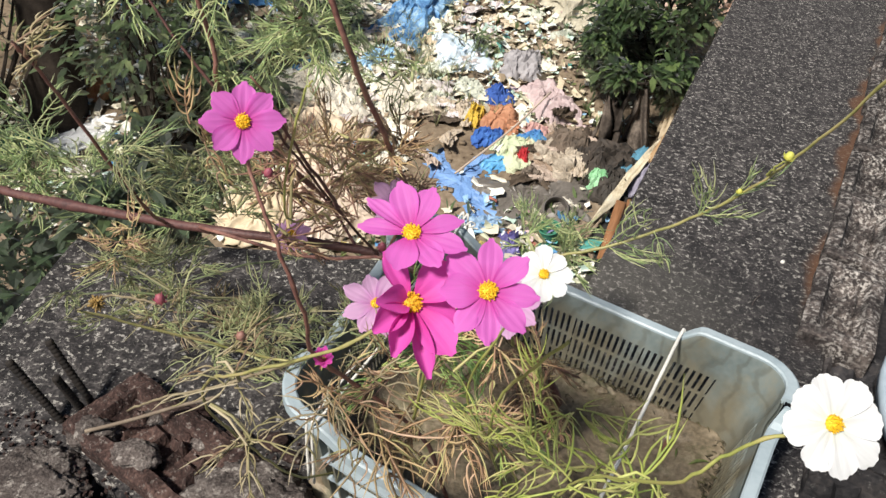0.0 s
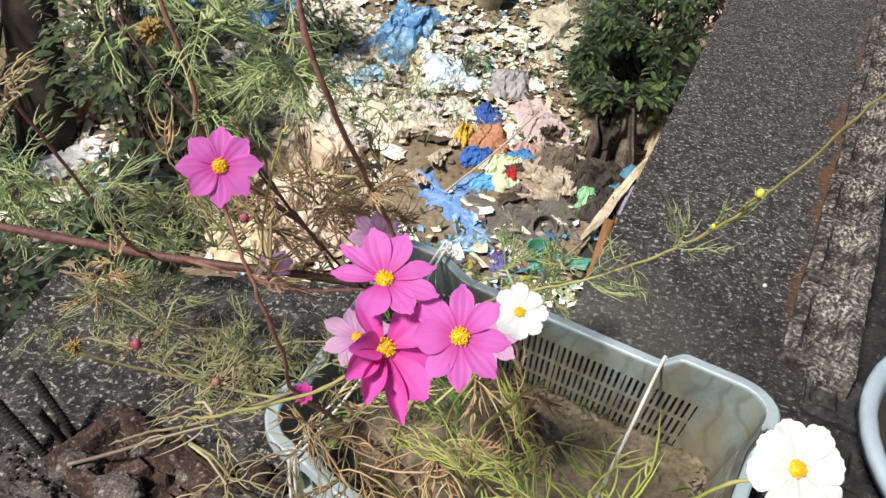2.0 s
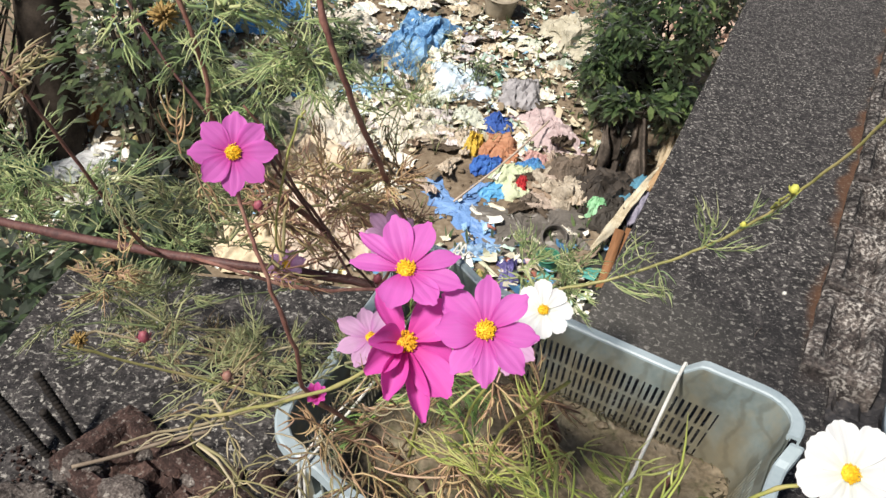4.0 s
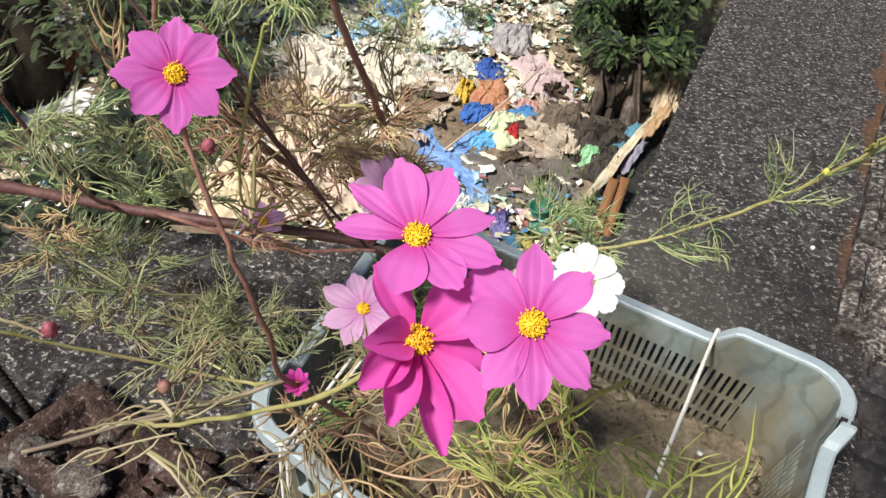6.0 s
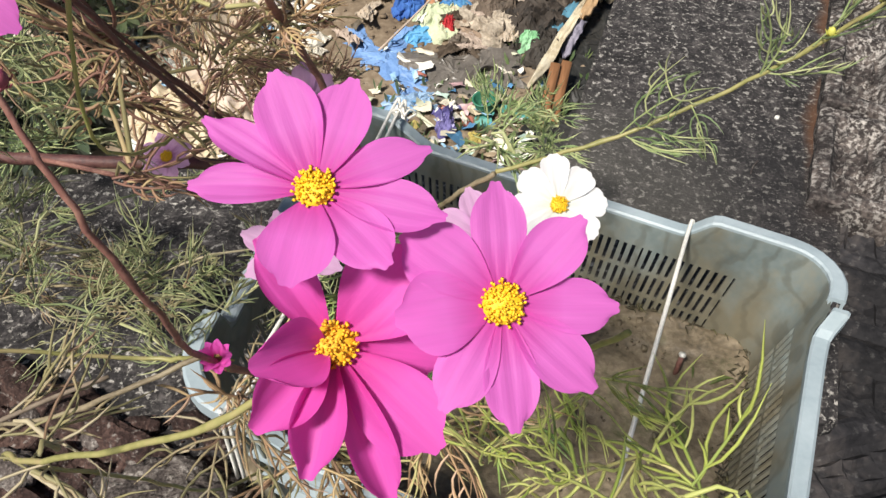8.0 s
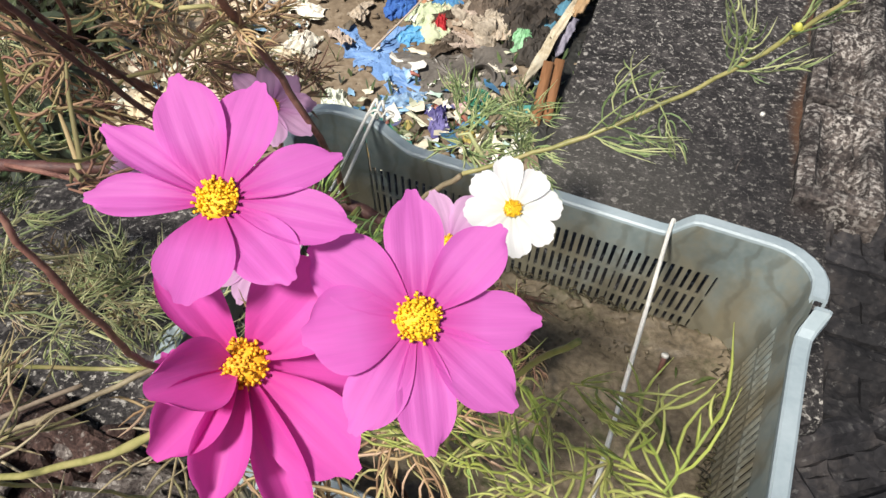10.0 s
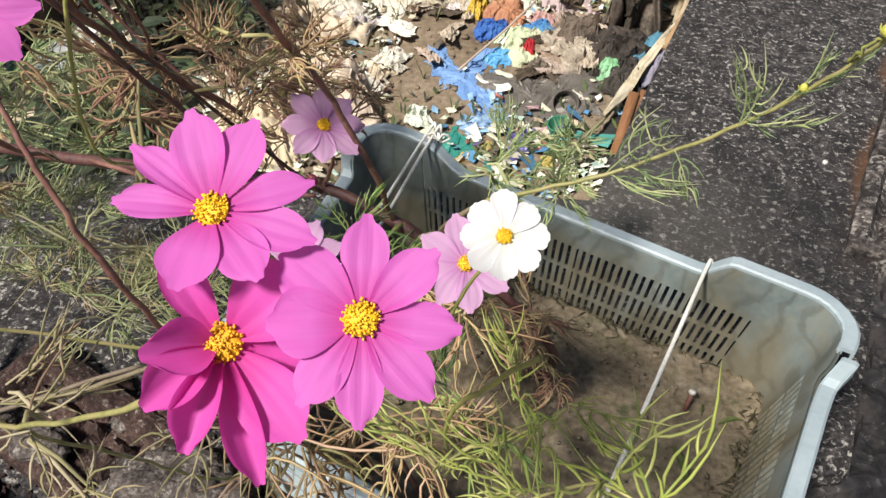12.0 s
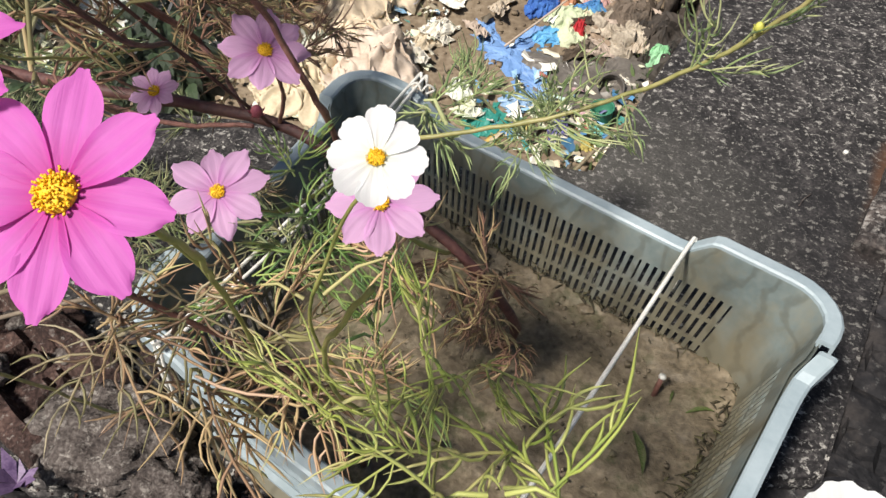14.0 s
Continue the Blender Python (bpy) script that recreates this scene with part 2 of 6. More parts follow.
M_STEM = material("brown_stem", [(0.12, 0.05, 0.042), (0.21, 0.095, 0.075), (0.29, 0.16, 0.12)], 0.6, 60, 5, 0.4)
M_STEM_DARK = material("purple_brown_stem", [(0.045, 0.016, 0.016), (0.095, 0.038, 0.034), (0.135, 0.066, 0.05)], 0.6, 60, 5, 0.4)
M_STEM_GREEN = material("yellow_green_stem", [(0.18, 0.21, 0.05), (0.28, 0.29, 0.08), (0.33, 0.29, 0.11)], 0.5, 50, 5, 0.2)
M_STEM_OLIVE = material("olive_stem", [(0.17, 0.17, 0.05), (0.28, 0.26, 0.1), (0.33, 0.26, 0.13)], 0.5, 50, 5, 0.2)
M_STEM_DRAB = material("drab_stem", [(0.11, 0.085, 0.05), (0.2, 0.16, 0.1), (0.26, 0.22, 0.14)], 0.65, 60, 5, 0.3)
M_LEAF = palette("green_leaf", [(0, (0.17, 0.26, 0.08)), (0.2, (0.32, 0.42, 0.16)), (0.45, (0.44, 0.52, 0.21)), (0.7, (0.54, 0.57, 0.27)), (0.9, (0.2, 0.3, 0.11))], 0.55, 0.3)
M_LEAF_DULL = palette("dull_grey_green_leaf", [(0, (0.16, 0.2, 0.08)), (0.25, (0.28, 0.33, 0.13)), (0.5, (0.46, 0.47, 0.23)), (0.75, (0.25, 0.23, 0.11))], 0.55, 0.25)
M_LEAF_FRESH = palette("fresh_green_leaf", [(0, (0.18, 0.33, 0.06)), (0.25, (0.28, 0.43, 0.09)), (0.5, (0.4, 0.5, 0.13)), (0.75, (0.13, 0.26, 0.055))], 0.45, 0.3)
M_LEAF_YELLOW = palette("yellow_green_leaf", [(0, (0.4, 0.46, 0.09)), (0.35, (0.5, 0.53, 0.15)), (0.65, (0.28, 0.36, 0.06)), (0.85, (0.52, 0.48, 0.18))], 0.5, 0.25)
M_LEAF_DRY = palette("dry_leaf", [(0, (0.44, 0.28, 0.15)), (0.25, (0.54, 0.39, 0.2)), (0.5, (0.32, 0.19, 0.11)), (0.7, (0.48, 0.44, 0.19)), (0.88, (0.6, 0.41, 0.28))], 0.7, 0.15)
M_LEAF_RED = palette("withered_leaf", [(0, (0.22, 0.11, 0.075)), (0.35, (0.32, 0.19, 0.11)), (0.65, (0.4, 0.3, 0.15)), (0.85, (0.22, 0.19, 0.08))], 0.7, 0.12)
M_LEAF_STRAW = palette("straw_leaf", [(0, (0.36, 0.29, 0.16)), (0.3, (0.27, 0.24, 0.11)), (0.55, (0.46, 0.39, 0.25)), (0.8, (0.24, 0.15, 0.09))], 0.6, 0.15)
M_SHRUB = palette("dark_shrub_leaf", [(0, (0.018, 0.034, 0.012)), (0.35, (0.035, 0.062, 0.02)), (0.7, (0.055, 0.085, 0.03)), (0.92, (0.11, 0.14, 0.055))], 0.82, 0.2)
M_SHRUB_MID = palette("green_shrub_leaf", [(0, (0.016, 0.032, 0.01)), (0.35, (0.03, 0.06, 0.018)), (0.65, (0.055, 0.09, 0.03)), (0.88, (0.11, 0.16, 0.05))], 0.82, 0.25)
# shrub leaf colours lowered to stand in for the shade beside the wall
M_SHRUB_SHADED = palette("shade_dark_shrub_leaf", [(0, (0.01, 0.02, 0.008)), (0.35, (0.016, 0.032, 0.01)), (0.65, (0.025, 0.05, 0.016)), (0.88, (0.05, 0.08, 0.025))], 0.7, 0.15)
M_GRASS = palette("ground_weed", [(0, (0.05, 0.09, 0.02)), (0.4, (0.09, 0.14, 0.035)), (0.75, (0.14, 0.18, 0.05))], 0.6, 0.2)
M_MUDDY = material("muddy_leaf", [(0.04, 0.06, 0.015), (0.08, 0.11, 0.025), (0.12, 0.11, 0.05)], 0.6, 120, 4, 0.3)
M_BARK = material("dark_bark", [(0.02, 0.016, 0.013), (0.06, 0.047, 0.037)], 0.95, 9, 6, 1.0)
M_PINK = petal_material("magenta_petal", (0.56, 0.045, 0.33), (0.66, 0.15, 0.54))
M_PINK_DEEP = petal_material("deep_magenta_petal", (0.62, 0.045, 0.3), (0.72, 0.105, 0.48))
M_PALE = petal_material("pale_pink_petal", (0.6, 0.25, 0.55), (0.74, 0.43, 0.7), glow=0.5)
M_WHITE = petal_material("white_petal", (0.84, 0.86, 0.78), (0.93, 0.94, 0.95), glow=0.5)
M_DISC = material("yellow_floret", [(0.72, 0.4, 0.01), (0.85, 0.56, 0.02)], 0.6, 900, 3, 0.2, spread=0.2, island=True)
M_DISC_OLD = material("orange_floret", [(0.62, 0.3, 0.01), (0.8, 0.46, 0.018)], 0.65, 900, 3, 0.2, spread=0.3, island=True)
M_BUD = material("pink_bud", [(0.2, 0.035, 0.07), (0.34, 0.1, 0.11)], 0.6, 200, 4, 0.2)
M_BUD_GREEN = material("green_bud", [(0.4, 0.42, 0.08), (0.55, 0.52, 0.1)], 0.6, 200, 4, 0.2)
M_DIRT = material("dump_soil", [(0.11, 0.08, 0.055), (0.19, 0.145, 0.1), (0.28, 0.225, 0.165)], 0.95, 1.6, 14, 1.0, 0.5)


# ---- geometry helpers ----
class Geo:
    """Collects loose pieces and makes one mesh of them."""

    def __init__(self):
        self.v, self.f = [], []

    def add(self, verts, faces):
        k = len(self.v)
        self.v.extend([tuple(p) for p in verts])
        self.f.extend([tuple(i + k for i in f) for f in faces])

    def tube(self, pts, radii, sides=6, caps=True):
        pts = [Vector(p) for p in pts]
        ring, verts = None, []
        side = Vector((0.31, 0.87, 0.4))
        for i, p in enumerate(pts):
            d = (pts[min(i + 1, len(pts) - 1)] - pts[max(i - 1, 0)]).normalized()
            side = side - d * side.dot(d)
            if side.length < 1e-4:
                side = d.orthogonal()
            side.normalize()
            up = d.cross(side)
            r = radii[i] if isinstance(radii, (list, tuple)) else radii
            for s in range(sides):
                a = 2 * math.pi * s / sides
                verts.append(p + (side * math.cos(a) + up * math.sin(a)) * r)
        faces = []
        for i in range(len(pts) - 1):
            for s in range(sides):
                a, b = i * sides + s, i * sides + (s + 1) % sides
                faces.append((a, b, b + sides, a + sides))
        if caps:
            faces.append(tuple(range(sides))[::-1])
            faces.append(tuple(range((len(pts) - 1) * sides, len(pts) * sides)))
        self.add(verts, faces)

    def mesh(self, name, mat, smooth=True):
        me = bpy.data.meshes.new(name)
        me.from_pydata(self.v, [], self.f)
        if smooth:
            me.polygons.foreach_set("use_smooth", [True] * len(me.polygons))
        me.materials.append(mat)
        return me


def spline(pts, steps=6):
    """A smooth line through a few guiding places."""
    p = [Vector(a) for a in pts]
    p = [p[0] * 2 - p[1]] + p + [p[-1] * 2 - p[-2]]
    out = []
    for i in range(1, len(p) - 2):
        for k in range(steps):
            t = k / steps
            out.append(0.5 * (2 * p[i] + (p[i + 1] - p[i - 1]) * t + (2 * p[i - 1] - 5 * p[i] + 4 * p[i + 1] - p[i + 2]) * t * t
                              + (3 * p[i] - p[i - 1] - 3 * p[i + 1] + p[i + 2]) * t ** 3))
    return out + [p[-2]]


def part(name, geo, mat, parent, label="", smooth=True):
    """Links a Geo or a bmesh as one mesh object under a thing or a part."""
    if isinstance(geo, Geo):
        me = geo.mesh(name, mat, smooth)
    else:
        me = bpy.data.meshes.new(name)
        geo.to_mesh(me)
        geo.free()
        me.materials.append(mat)
        if smooth:
            me.polygons.foreach_set("use_smooth", [True] * len(me.polygons))
    ob = new(name, me)
    ob.parent = parent
    if label:
        tagged(ob, label)
    return ob


def whole(name, geo, mat, label, category, kind="", group="", smooth=True):
    return tagged(part(name, geo, mat, None, "", smooth), label, category, group, kind)


def empty(name, at, label, category, group=""):
    ob = new(name)
    ob.empty_display_size = 0.02
    ob.location = at
    return tagged(ob, label, category, group)


def box_bm(size, bevel=0.004, cuts=0, rough=0.0, seed=0):
    """A block with worn edges; rough pushes its vertices about."""
    bm = bmesh.new()
    bmesh.ops.create_cube(bm, size=1, matrix=Matrix.Diagonal((*size, 1)))
    if cuts:
        bmesh.ops.subdivide_edges(bm, edges=bm.edges[:], cuts=cuts, use_grid_fill=True)
    elif bevel:
        bmesh.ops.bevel(bm, geom=bm.edges[:], offset=bevel, segments=2, affect="EDGES")
    if rough:
        for v in bm.verts:
            v.co += noise.noise_vector(v.co * 18 + Vector((seed, seed * 2, 0))) * rough + noise.noise_vector(v.co * 55 + Vector((0, seed, 5))) * rough * 0.45
    return bm


def hill(x, y):
    """Height of the dump's ground."""
    z = -2.8 + 0.15 * (y - 5) if y < 11 else -1.9 + 0.03 * (y - 11)
    if y < 4.5:
        z = -2.875
    return z + 0.10 * noise.noise(Vector((x * 0.8, y * 0.8, 3))) + 0.04 * noise.noise(Vector((x * 3.1, y * 3.1, 7)))


# ---- setting ----
def build_ground():
    g = Geo()
    xs = [-60, -30, -14] + [-8 + 0.16 * i for i in range(101)] + [14, 30, 60]
    ys = [-40, -15, -4] + [2.5 + 0.16 * i for i in range(76)] + [18, 24, 40, 80]
    for y in ys:
        for x in xs:
            g.v.append((x, y, hill(x, y)))
    w = len(xs)
    g.f = [(j * w + i, j * w + i + 1, (j + 1) * w + i + 1, (j + 1) * w + i) for j in range(len(ys) - 1) for i in range(w - 1)]
    whole("ground", g, M_DIRT, "bare brown earth of a rubbish dump below the roof", "ground", "structure")


ROW = Vector((0.36, 1.0, 0)).normalized()       # the way in which the brick course runs


def prism(outline, z0, z1, bevel=0.006):
    bm = bmesh.new()
    low = [bm.verts.new((x, y, z0)) for x, y in outline]
    face = bm.faces.new(low)
    up = bmesh.ops.extrude_face_region(bm, geom=[face])
    for v in [e for e in up["geom"] if isinstance(e, bmesh.types.BMVert)]:
        v.co.z = z1
    bmesh.ops.recalc_face_normals(bm, faces=bm.faces[:])
    if bevel:
        bmesh.ops.bevel(bm, geom=[e for e in bm.edges], offset=bevel, segments=2, affect="EDGES")
    return bm


def build_slab():
    slab = [(-0.56, 0.30), (-0.375, 0.354), (-0.35, 0.50), (-0.17, 0.413), (0.54, 0.62), (0.645, 0.935), (1.605, 3.62), (1.05, 3.75), (0.272, 1.02), (-0.2, 0.98), (-0.575, 0.915)]
    whole("concrete_slab", prism(slab, 0.0, 0.12), M_CONCRETE, "dark weathered concrete slab with pale lichen specks", "slab", "structure", smooth=False)
    core = [(-0.52, 0.2), (0.8, 0.2), (1.9, 3.5), (1.2, 3.5), (0.34, 0.9), (-0.5, 0.84)]
    whole("wall_below", prism(core, -3.4, -0.004, 0), M_WALL, "old rendered wall that carries the roof slab", "wall", "structure", smooth=False)
    deck = [(-6, -8), (9, -8), (9, 5), (2.1, 3.6), (0.86, 0.19), (-6, 0.19)]
    whole("roof_floor", prism(deck, -0.62, -0.45, 0), M_WALL, "plain concrete floor of the flat roof", "floor", "structure", smooth=False)
    ledge = [(-0.56, 0.0), (1.1, 0.0), (1.32, 0.42), (2.55, 3.6), (1.62, 3.6), (0.66, 0.93), (0.56, 0.6), (-0.56, 0.28)]
    whole("parapet_ledge", prism(ledge, -0.45, 0.03, 0.004), M_DARKBRICK, "dark brick ledge of the parapet", "ledge", "structure", smooth=False)


def brick_mesh(name, mat, seed, letters=True, size=(0.112, 0.232, 0.072)):
    """A worn brick: its top has a sunken frog with raised unreadable marks, chipped edges and a rough skin."""
    sx, sy, sz = size
    nx, ny = 16, 30
    rnd = random.Random(seed)
    bars = []
    if letters:
        for k in range(4):
            y = -0.056 + k * 0.037
            bars += [(0, y, 0.016, 0.004), (0.013, y + 0.01, 0.004, 0.011), (rnd.choice([0, -0.013]), y + 0.012, 0.005, 0.007)]

    def smooth(e0, e1, v):
        t = max(0.0, min(1.0, (v - e0) / (e1 - e0)))
        return t * t * (3 - 2 * t)

    g = Geo()
    off = Vector((seed * 3.7, seed * 1.3, 0))
    for j in range(ny + 1):
        for i in range(nx + 1):
            x, y = sx * (i / nx - 0.5), sy * (j / ny - 0.5)
            q = Vector((x, y, 0)) * 30 + off
            in_frog = smooth(0, 0.009, sx / 2 - 0.022 - abs(x)) * smooth(0, 0.009, sy / 2 - 0.026 - abs(y))
            z = sz / 2 - 0.02 * in_frog
            for bx, by, hx, hy in bars:
                if abs(x - bx) < hx and abs(y - by) < hy:
                    z += 0.011 * in_frog
            rim = min(sx / 2 - abs(x), sy / 2 - abs(y))
            z -= 0.006 * max(0, 1 - rim / 0.012) ** 2 * (0.6 + 0.9 * abs(noise.noise(q * 0.8)))
            z += 0.004 * noise.noise(q) + 0.003 * noise.noise(q * 2.7)
            wob = noise.noise_vector(q * 0.7) * 0.003
            g.v.append((x + wob.x, y + wob.y, z))
    w = nx + 1
    g.f = [(j * w + i, j * w + i + 1, (j + 1) * w + i + 1, (j + 1) * w + i) for j in range(ny) for i in range(nx)]
    ring = [i for i in range(w)] + [j * w + nx for j in range(1, ny + 1)] + [ny * w + i for i in range(nx - 1, -1, -1)] + [j * w for j in range(ny - 1, 0, -1)]
    base = len(g.v)
    for i in ring:
        x, y, z = g.v[i]
        g.v.append((x, y, -sz / 2))
    c = len(ring)
    g.f += [(ring[i], base + i, base + (i + 1) % c, ring[(i + 1) % c]) for i in range(c)]
    g.f.append(tuple(base + i for i in range(c)))
    return g.mesh(name, mat, False)


def build_bricks():
    """The course along the slab, and the broken one before the crate."""
    course = empty("brick_course", (0.7, 1.2, 0.03), "row of lichen-covered bricks along the concrete slab", "brickwork")
    shapes = [brick_mesh("brick", M_MOSSBRICK, s) for s in range(3)]
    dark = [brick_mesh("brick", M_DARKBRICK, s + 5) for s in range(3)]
    side = Vector((ROW.y, -ROW.x, 0))
    rnd = random.Random(4)
    turn = math.degrees(math.atan2(-ROW.x, ROW.y))
    for i in range(11):
        p = Vector((0.612, 0.955, 0)) + ROW * (0.125 + 0.237 * i) + side * (0.05 + rnd.uniform(-0.006, 0.006))
        b = new("brick", shapes[i % 3])
        b.matrix_world = pose(p.x, p.y, 0.112 + rnd.uniform(-0.006, 0.006), rnd.uniform(-2, 2), rnd.uniform(-2, 2), turn + rnd.uniform(-1.2, 1.2))
        b.parent, b.matrix_parent_inverse = course, Matrix.Translation((-0.7, -1.2, -0.03))
    front = empty("brick_paving", (0.0, 0.45, 0.03), "dark broken bricks with frogs under the crate", "brickwork")
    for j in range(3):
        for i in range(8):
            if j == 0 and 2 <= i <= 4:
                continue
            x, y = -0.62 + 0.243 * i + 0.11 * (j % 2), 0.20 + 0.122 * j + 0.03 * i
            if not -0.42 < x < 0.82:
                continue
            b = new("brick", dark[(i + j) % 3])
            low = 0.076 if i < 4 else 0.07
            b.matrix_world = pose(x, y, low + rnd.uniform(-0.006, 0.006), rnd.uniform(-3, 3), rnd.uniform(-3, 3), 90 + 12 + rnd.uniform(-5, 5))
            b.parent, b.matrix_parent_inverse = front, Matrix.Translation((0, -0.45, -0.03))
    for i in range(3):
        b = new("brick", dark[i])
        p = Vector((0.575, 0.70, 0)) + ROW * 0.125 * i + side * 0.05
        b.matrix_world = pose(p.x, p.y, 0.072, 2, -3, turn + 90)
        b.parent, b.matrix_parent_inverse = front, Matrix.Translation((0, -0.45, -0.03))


# ---- the crate ----
CU, CN = Vector((0.896, -0.444, 0)), Vector((0.444, 0.896, 0))
CORNERS = [(-0.322, 0.412), (0.172, 0.436), (0.143, 0.86), (-0.435, 0.82)]     # left, front, right, far
RIM_Z, BASE_Z, SOIL_Z = 0.258, 0.122, 0.137


def crate_point(a, b, z):
    """a along the length and b across, both 0 to 1, from the left corner; the walls lean outward."""
    up = (z - BASE_Z) / (RIM_Z - BASE_Z)
    a, b = 0.5 + (a - 0.5) * (0.89 + 0.11 * up), 0.5 + (b - 0.5) * (0.93 + 0.07 * up)
    q = [Vector(c) for c in CORNERS]
    p = (q[0] * (1 - a) + q[1] * a) * (1 - b) + (q[3] * (1 - a) + q[2] * a) * b
    w = CU * p.x + CN * p.y
    return Vector((w.x, w.y, z))


def crate_outline(n_corner=7, r=0.13, inset=0.0):
    """Places (a, b) round the rim with round corners, and how far each is lifted at the corners."""
    out = []
    ra, rb = r * 0.75, r
    for cx, cy, start in ((1 - ra, rb, -90), (1 - ra, 1 - rb, 0), (ra, 1 - rb, 90), (ra, rb, 180)):
        for k in range(n_corner):
            t = radians(start + 90 * k / (n_corner - 1))
            out.append((cx + (ra - inset) * math.cos(t), cy + (rb - inset * 1.3) * math.sin(t)))
    dense = []
    for i, p in enumerate(out):
        q = out[(i + 1) % len(out)]
        steps = max(1, int(math.hypot(q[0] - p[0], (q[1] - p[1]) * 0.75) / 0.012))
        dense += [(p[0] + (q[0] - p[0]) * k / steps, p[1] + (q[1] - p[1]) * k / steps) for k in range(steps)]
    return dense


def lift(a, b):
    """Raised corners of the rim, with a short ramp down to the sides."""
    da, db = min(a, 1 - a), min(b, 1 - b)
    s = max(0.0, min(1.0, ((0.27 if a > 0.5 else 0.24) - da) / (0.05 if a > 0.5 else 0.1))) * max(0.0, min(1.0, (0.215 - db) / 0.015))
    return 0.024 * s * s * (3 - 2 * s)


def build_crate():
    crate = empty("plastic_crate", crate_point(0.5, 0.5, BASE_Z), "grey-green slotted plastic crate, worn and tied with string", "crate")
    inv = Matrix.Translation(-crate.location)

    def add(name, geo, mat, label="", smooth=True):
        ob = part(name, geo, mat, crate, label, smooth)
        ob.matrix_parent_inverse = inv
        return ob

    out = crate_outline()
    # rim: a flat lip with a turned-down edge, cracked through at one end
    g = Geo()
    prof = [(0.002, -0.008), (0.002, 0.0), (0.004, 0.0018), (0.0155, 0.0018), (0.018, 0.0), (0.018, -0.013), (0.0155, -0.013), (0.0145, -0.003), (0.0075, -0.003), (0.0075, -0.008)]
    n = len(out)
    crack = min(range(n), key=lambda i: abs(out[i][0] - 1) + abs(out[i][1] - 0.815))
    for i, (a, b) in enumerate(out):
        p = crate_point(a, b, RIM_Z + lift(a, b))
        q0, q1 = crate_point(*out[i - 1], 0), crate_point(*out[(i + 1) % n], 0)
        d = (q1 - q0).normalized()
        nor = Vector((d.y, -d.x, 0))
        near = max(0.0, 1 - abs(i - crack) / 9.0)
        slip = (0.004 if i <= crack else -0.003) * near * near
        p += nor * slip + Vector((0, 0, -0.002 * near if i <= crack else 0.001 * near))
        if i == crack:
            p -= d * 0.0015
        g.v += [tuple(p + nor * (x - 0.018) + Vector((0, 0, z))) for x, z in prof]
    k = len(prof)
    g.f = [(i * k + j, i * k + (j + 1) % k, ((i + 1) % n) * k + (j + 1) % k, ((i + 1) % n) * k + j) for i in range(n) if i != crack for j in range(k)]
    g.f += [tuple(crack * k + j for j in range(k)), tuple((crack + 1) * k + j for j in range(k))[::-1]]
    add("rim", g, M_RIM, "pale grey rim with raised rounded corners and a crack", False)
    # floor
    g = Geo()
    g.v = [tuple(crate_point(a, b, BASE_Z + z)) for z in (0.0, 0.004) for a, b in out]
    g.f = [tuple(range(n))[::-1], tuple(range(n, 2 * n))] + [(i, (i + 1) % n, n + (i + 1) % n, n + i) for i in range(n)]
    add("base", g, M_CRATE)
    # corners: plain curved sheets from the base to the rim
    thick = 0.0032
    for ca, cb, start in ((1, 0, -90), (1, 1, 0), (0, 1, 90), (0, 0, 180)):
        g = Geo()
        ra, rb = 0.0975, 0.13
        cx, cy = (1 - ra if ca else ra), (1 - rb if cb else rb)
        arc = [(cx + ra * math.cos(radians(start + 90 * i / 8)), cy + rb * math.sin(radians(start + 90 * i / 8))) for i in range(9)]
        wide = 0.141
        first, last = arc[0], arc[-1]
        if abs(first[1] - cb) < 1e-6:
            arc.insert(0, (1 - wide if ca else wide, first[1]))
        else:
            arc.insert(0, (first[0], 0.865 if cb else 0.135))
        if abs(last[1] - cb) < 1e-6:
            arc.append((1 - wide if ca else wide, last[1]))
        else:
            arc.append((last[0], 0.865 if cb else 0.135))
        levels = 6
        for z in range(levels + 1):
            for i, (a, b) in enumerate(arc):
                top = RIM_Z + lift(a, b) - 0.002
                zz = BASE_Z + (top - BASE_Z) * z / levels
                p = crate_point(a, b, zz)
                d = crate_point(*arc[min(i + 1, len(arc) - 1)], zz) - crate_point(*arc[max(i - 1, 0)], zz)
                inw = Vector((-d.y, d.x, 0)).normalized()
                g.v += [tuple(p + inw * 0.014), tuple(p + inw * (0.014 + thick))]
        w = len(arc)
        for z in range(levels):
            for i in range(w - 1):
                for s in (0, 1):
                    q = [2 * (z * w + i) + s, 2 * (z * w + i + 1) + s, 2 * ((z + 1) * w + i + 1) + s, 2 * ((z + 1) * w + i) + s]
                    g.f.append(tuple(q if s else q[::-1]))
        add("corner_panel", g, M_CRATE)

    # slotted sides: bands and bars
    def panel(fixed, axis, lo, hi, count, name, rows):
        """One moulded sheet with rows of narrow upright slots through it."""
        step = (hi - lo) / count
        cols = [lo]
        for i in range(count):
            bar = (0.56 if axis == "a" else 0.3) if i % 11 else 0.9
            cols += [lo + step * (i + bar / 2), lo + step * (i + 1 - (0.28 if axis == "a" else 0.15))]
        cols.append(hi)
        zs = [BASE_Z] + list(rows) + [9]
        g = Geo()
        wd, ht = len(cols), len(zs)
        for s in cols:
            for z in zs:
                a, b = (s, fixed) if axis == "a" else (fixed, s)
                zz = z if z < 5 else RIM_Z + lift(a, b) - 0.002
                p = crate_point(a, b, zz)
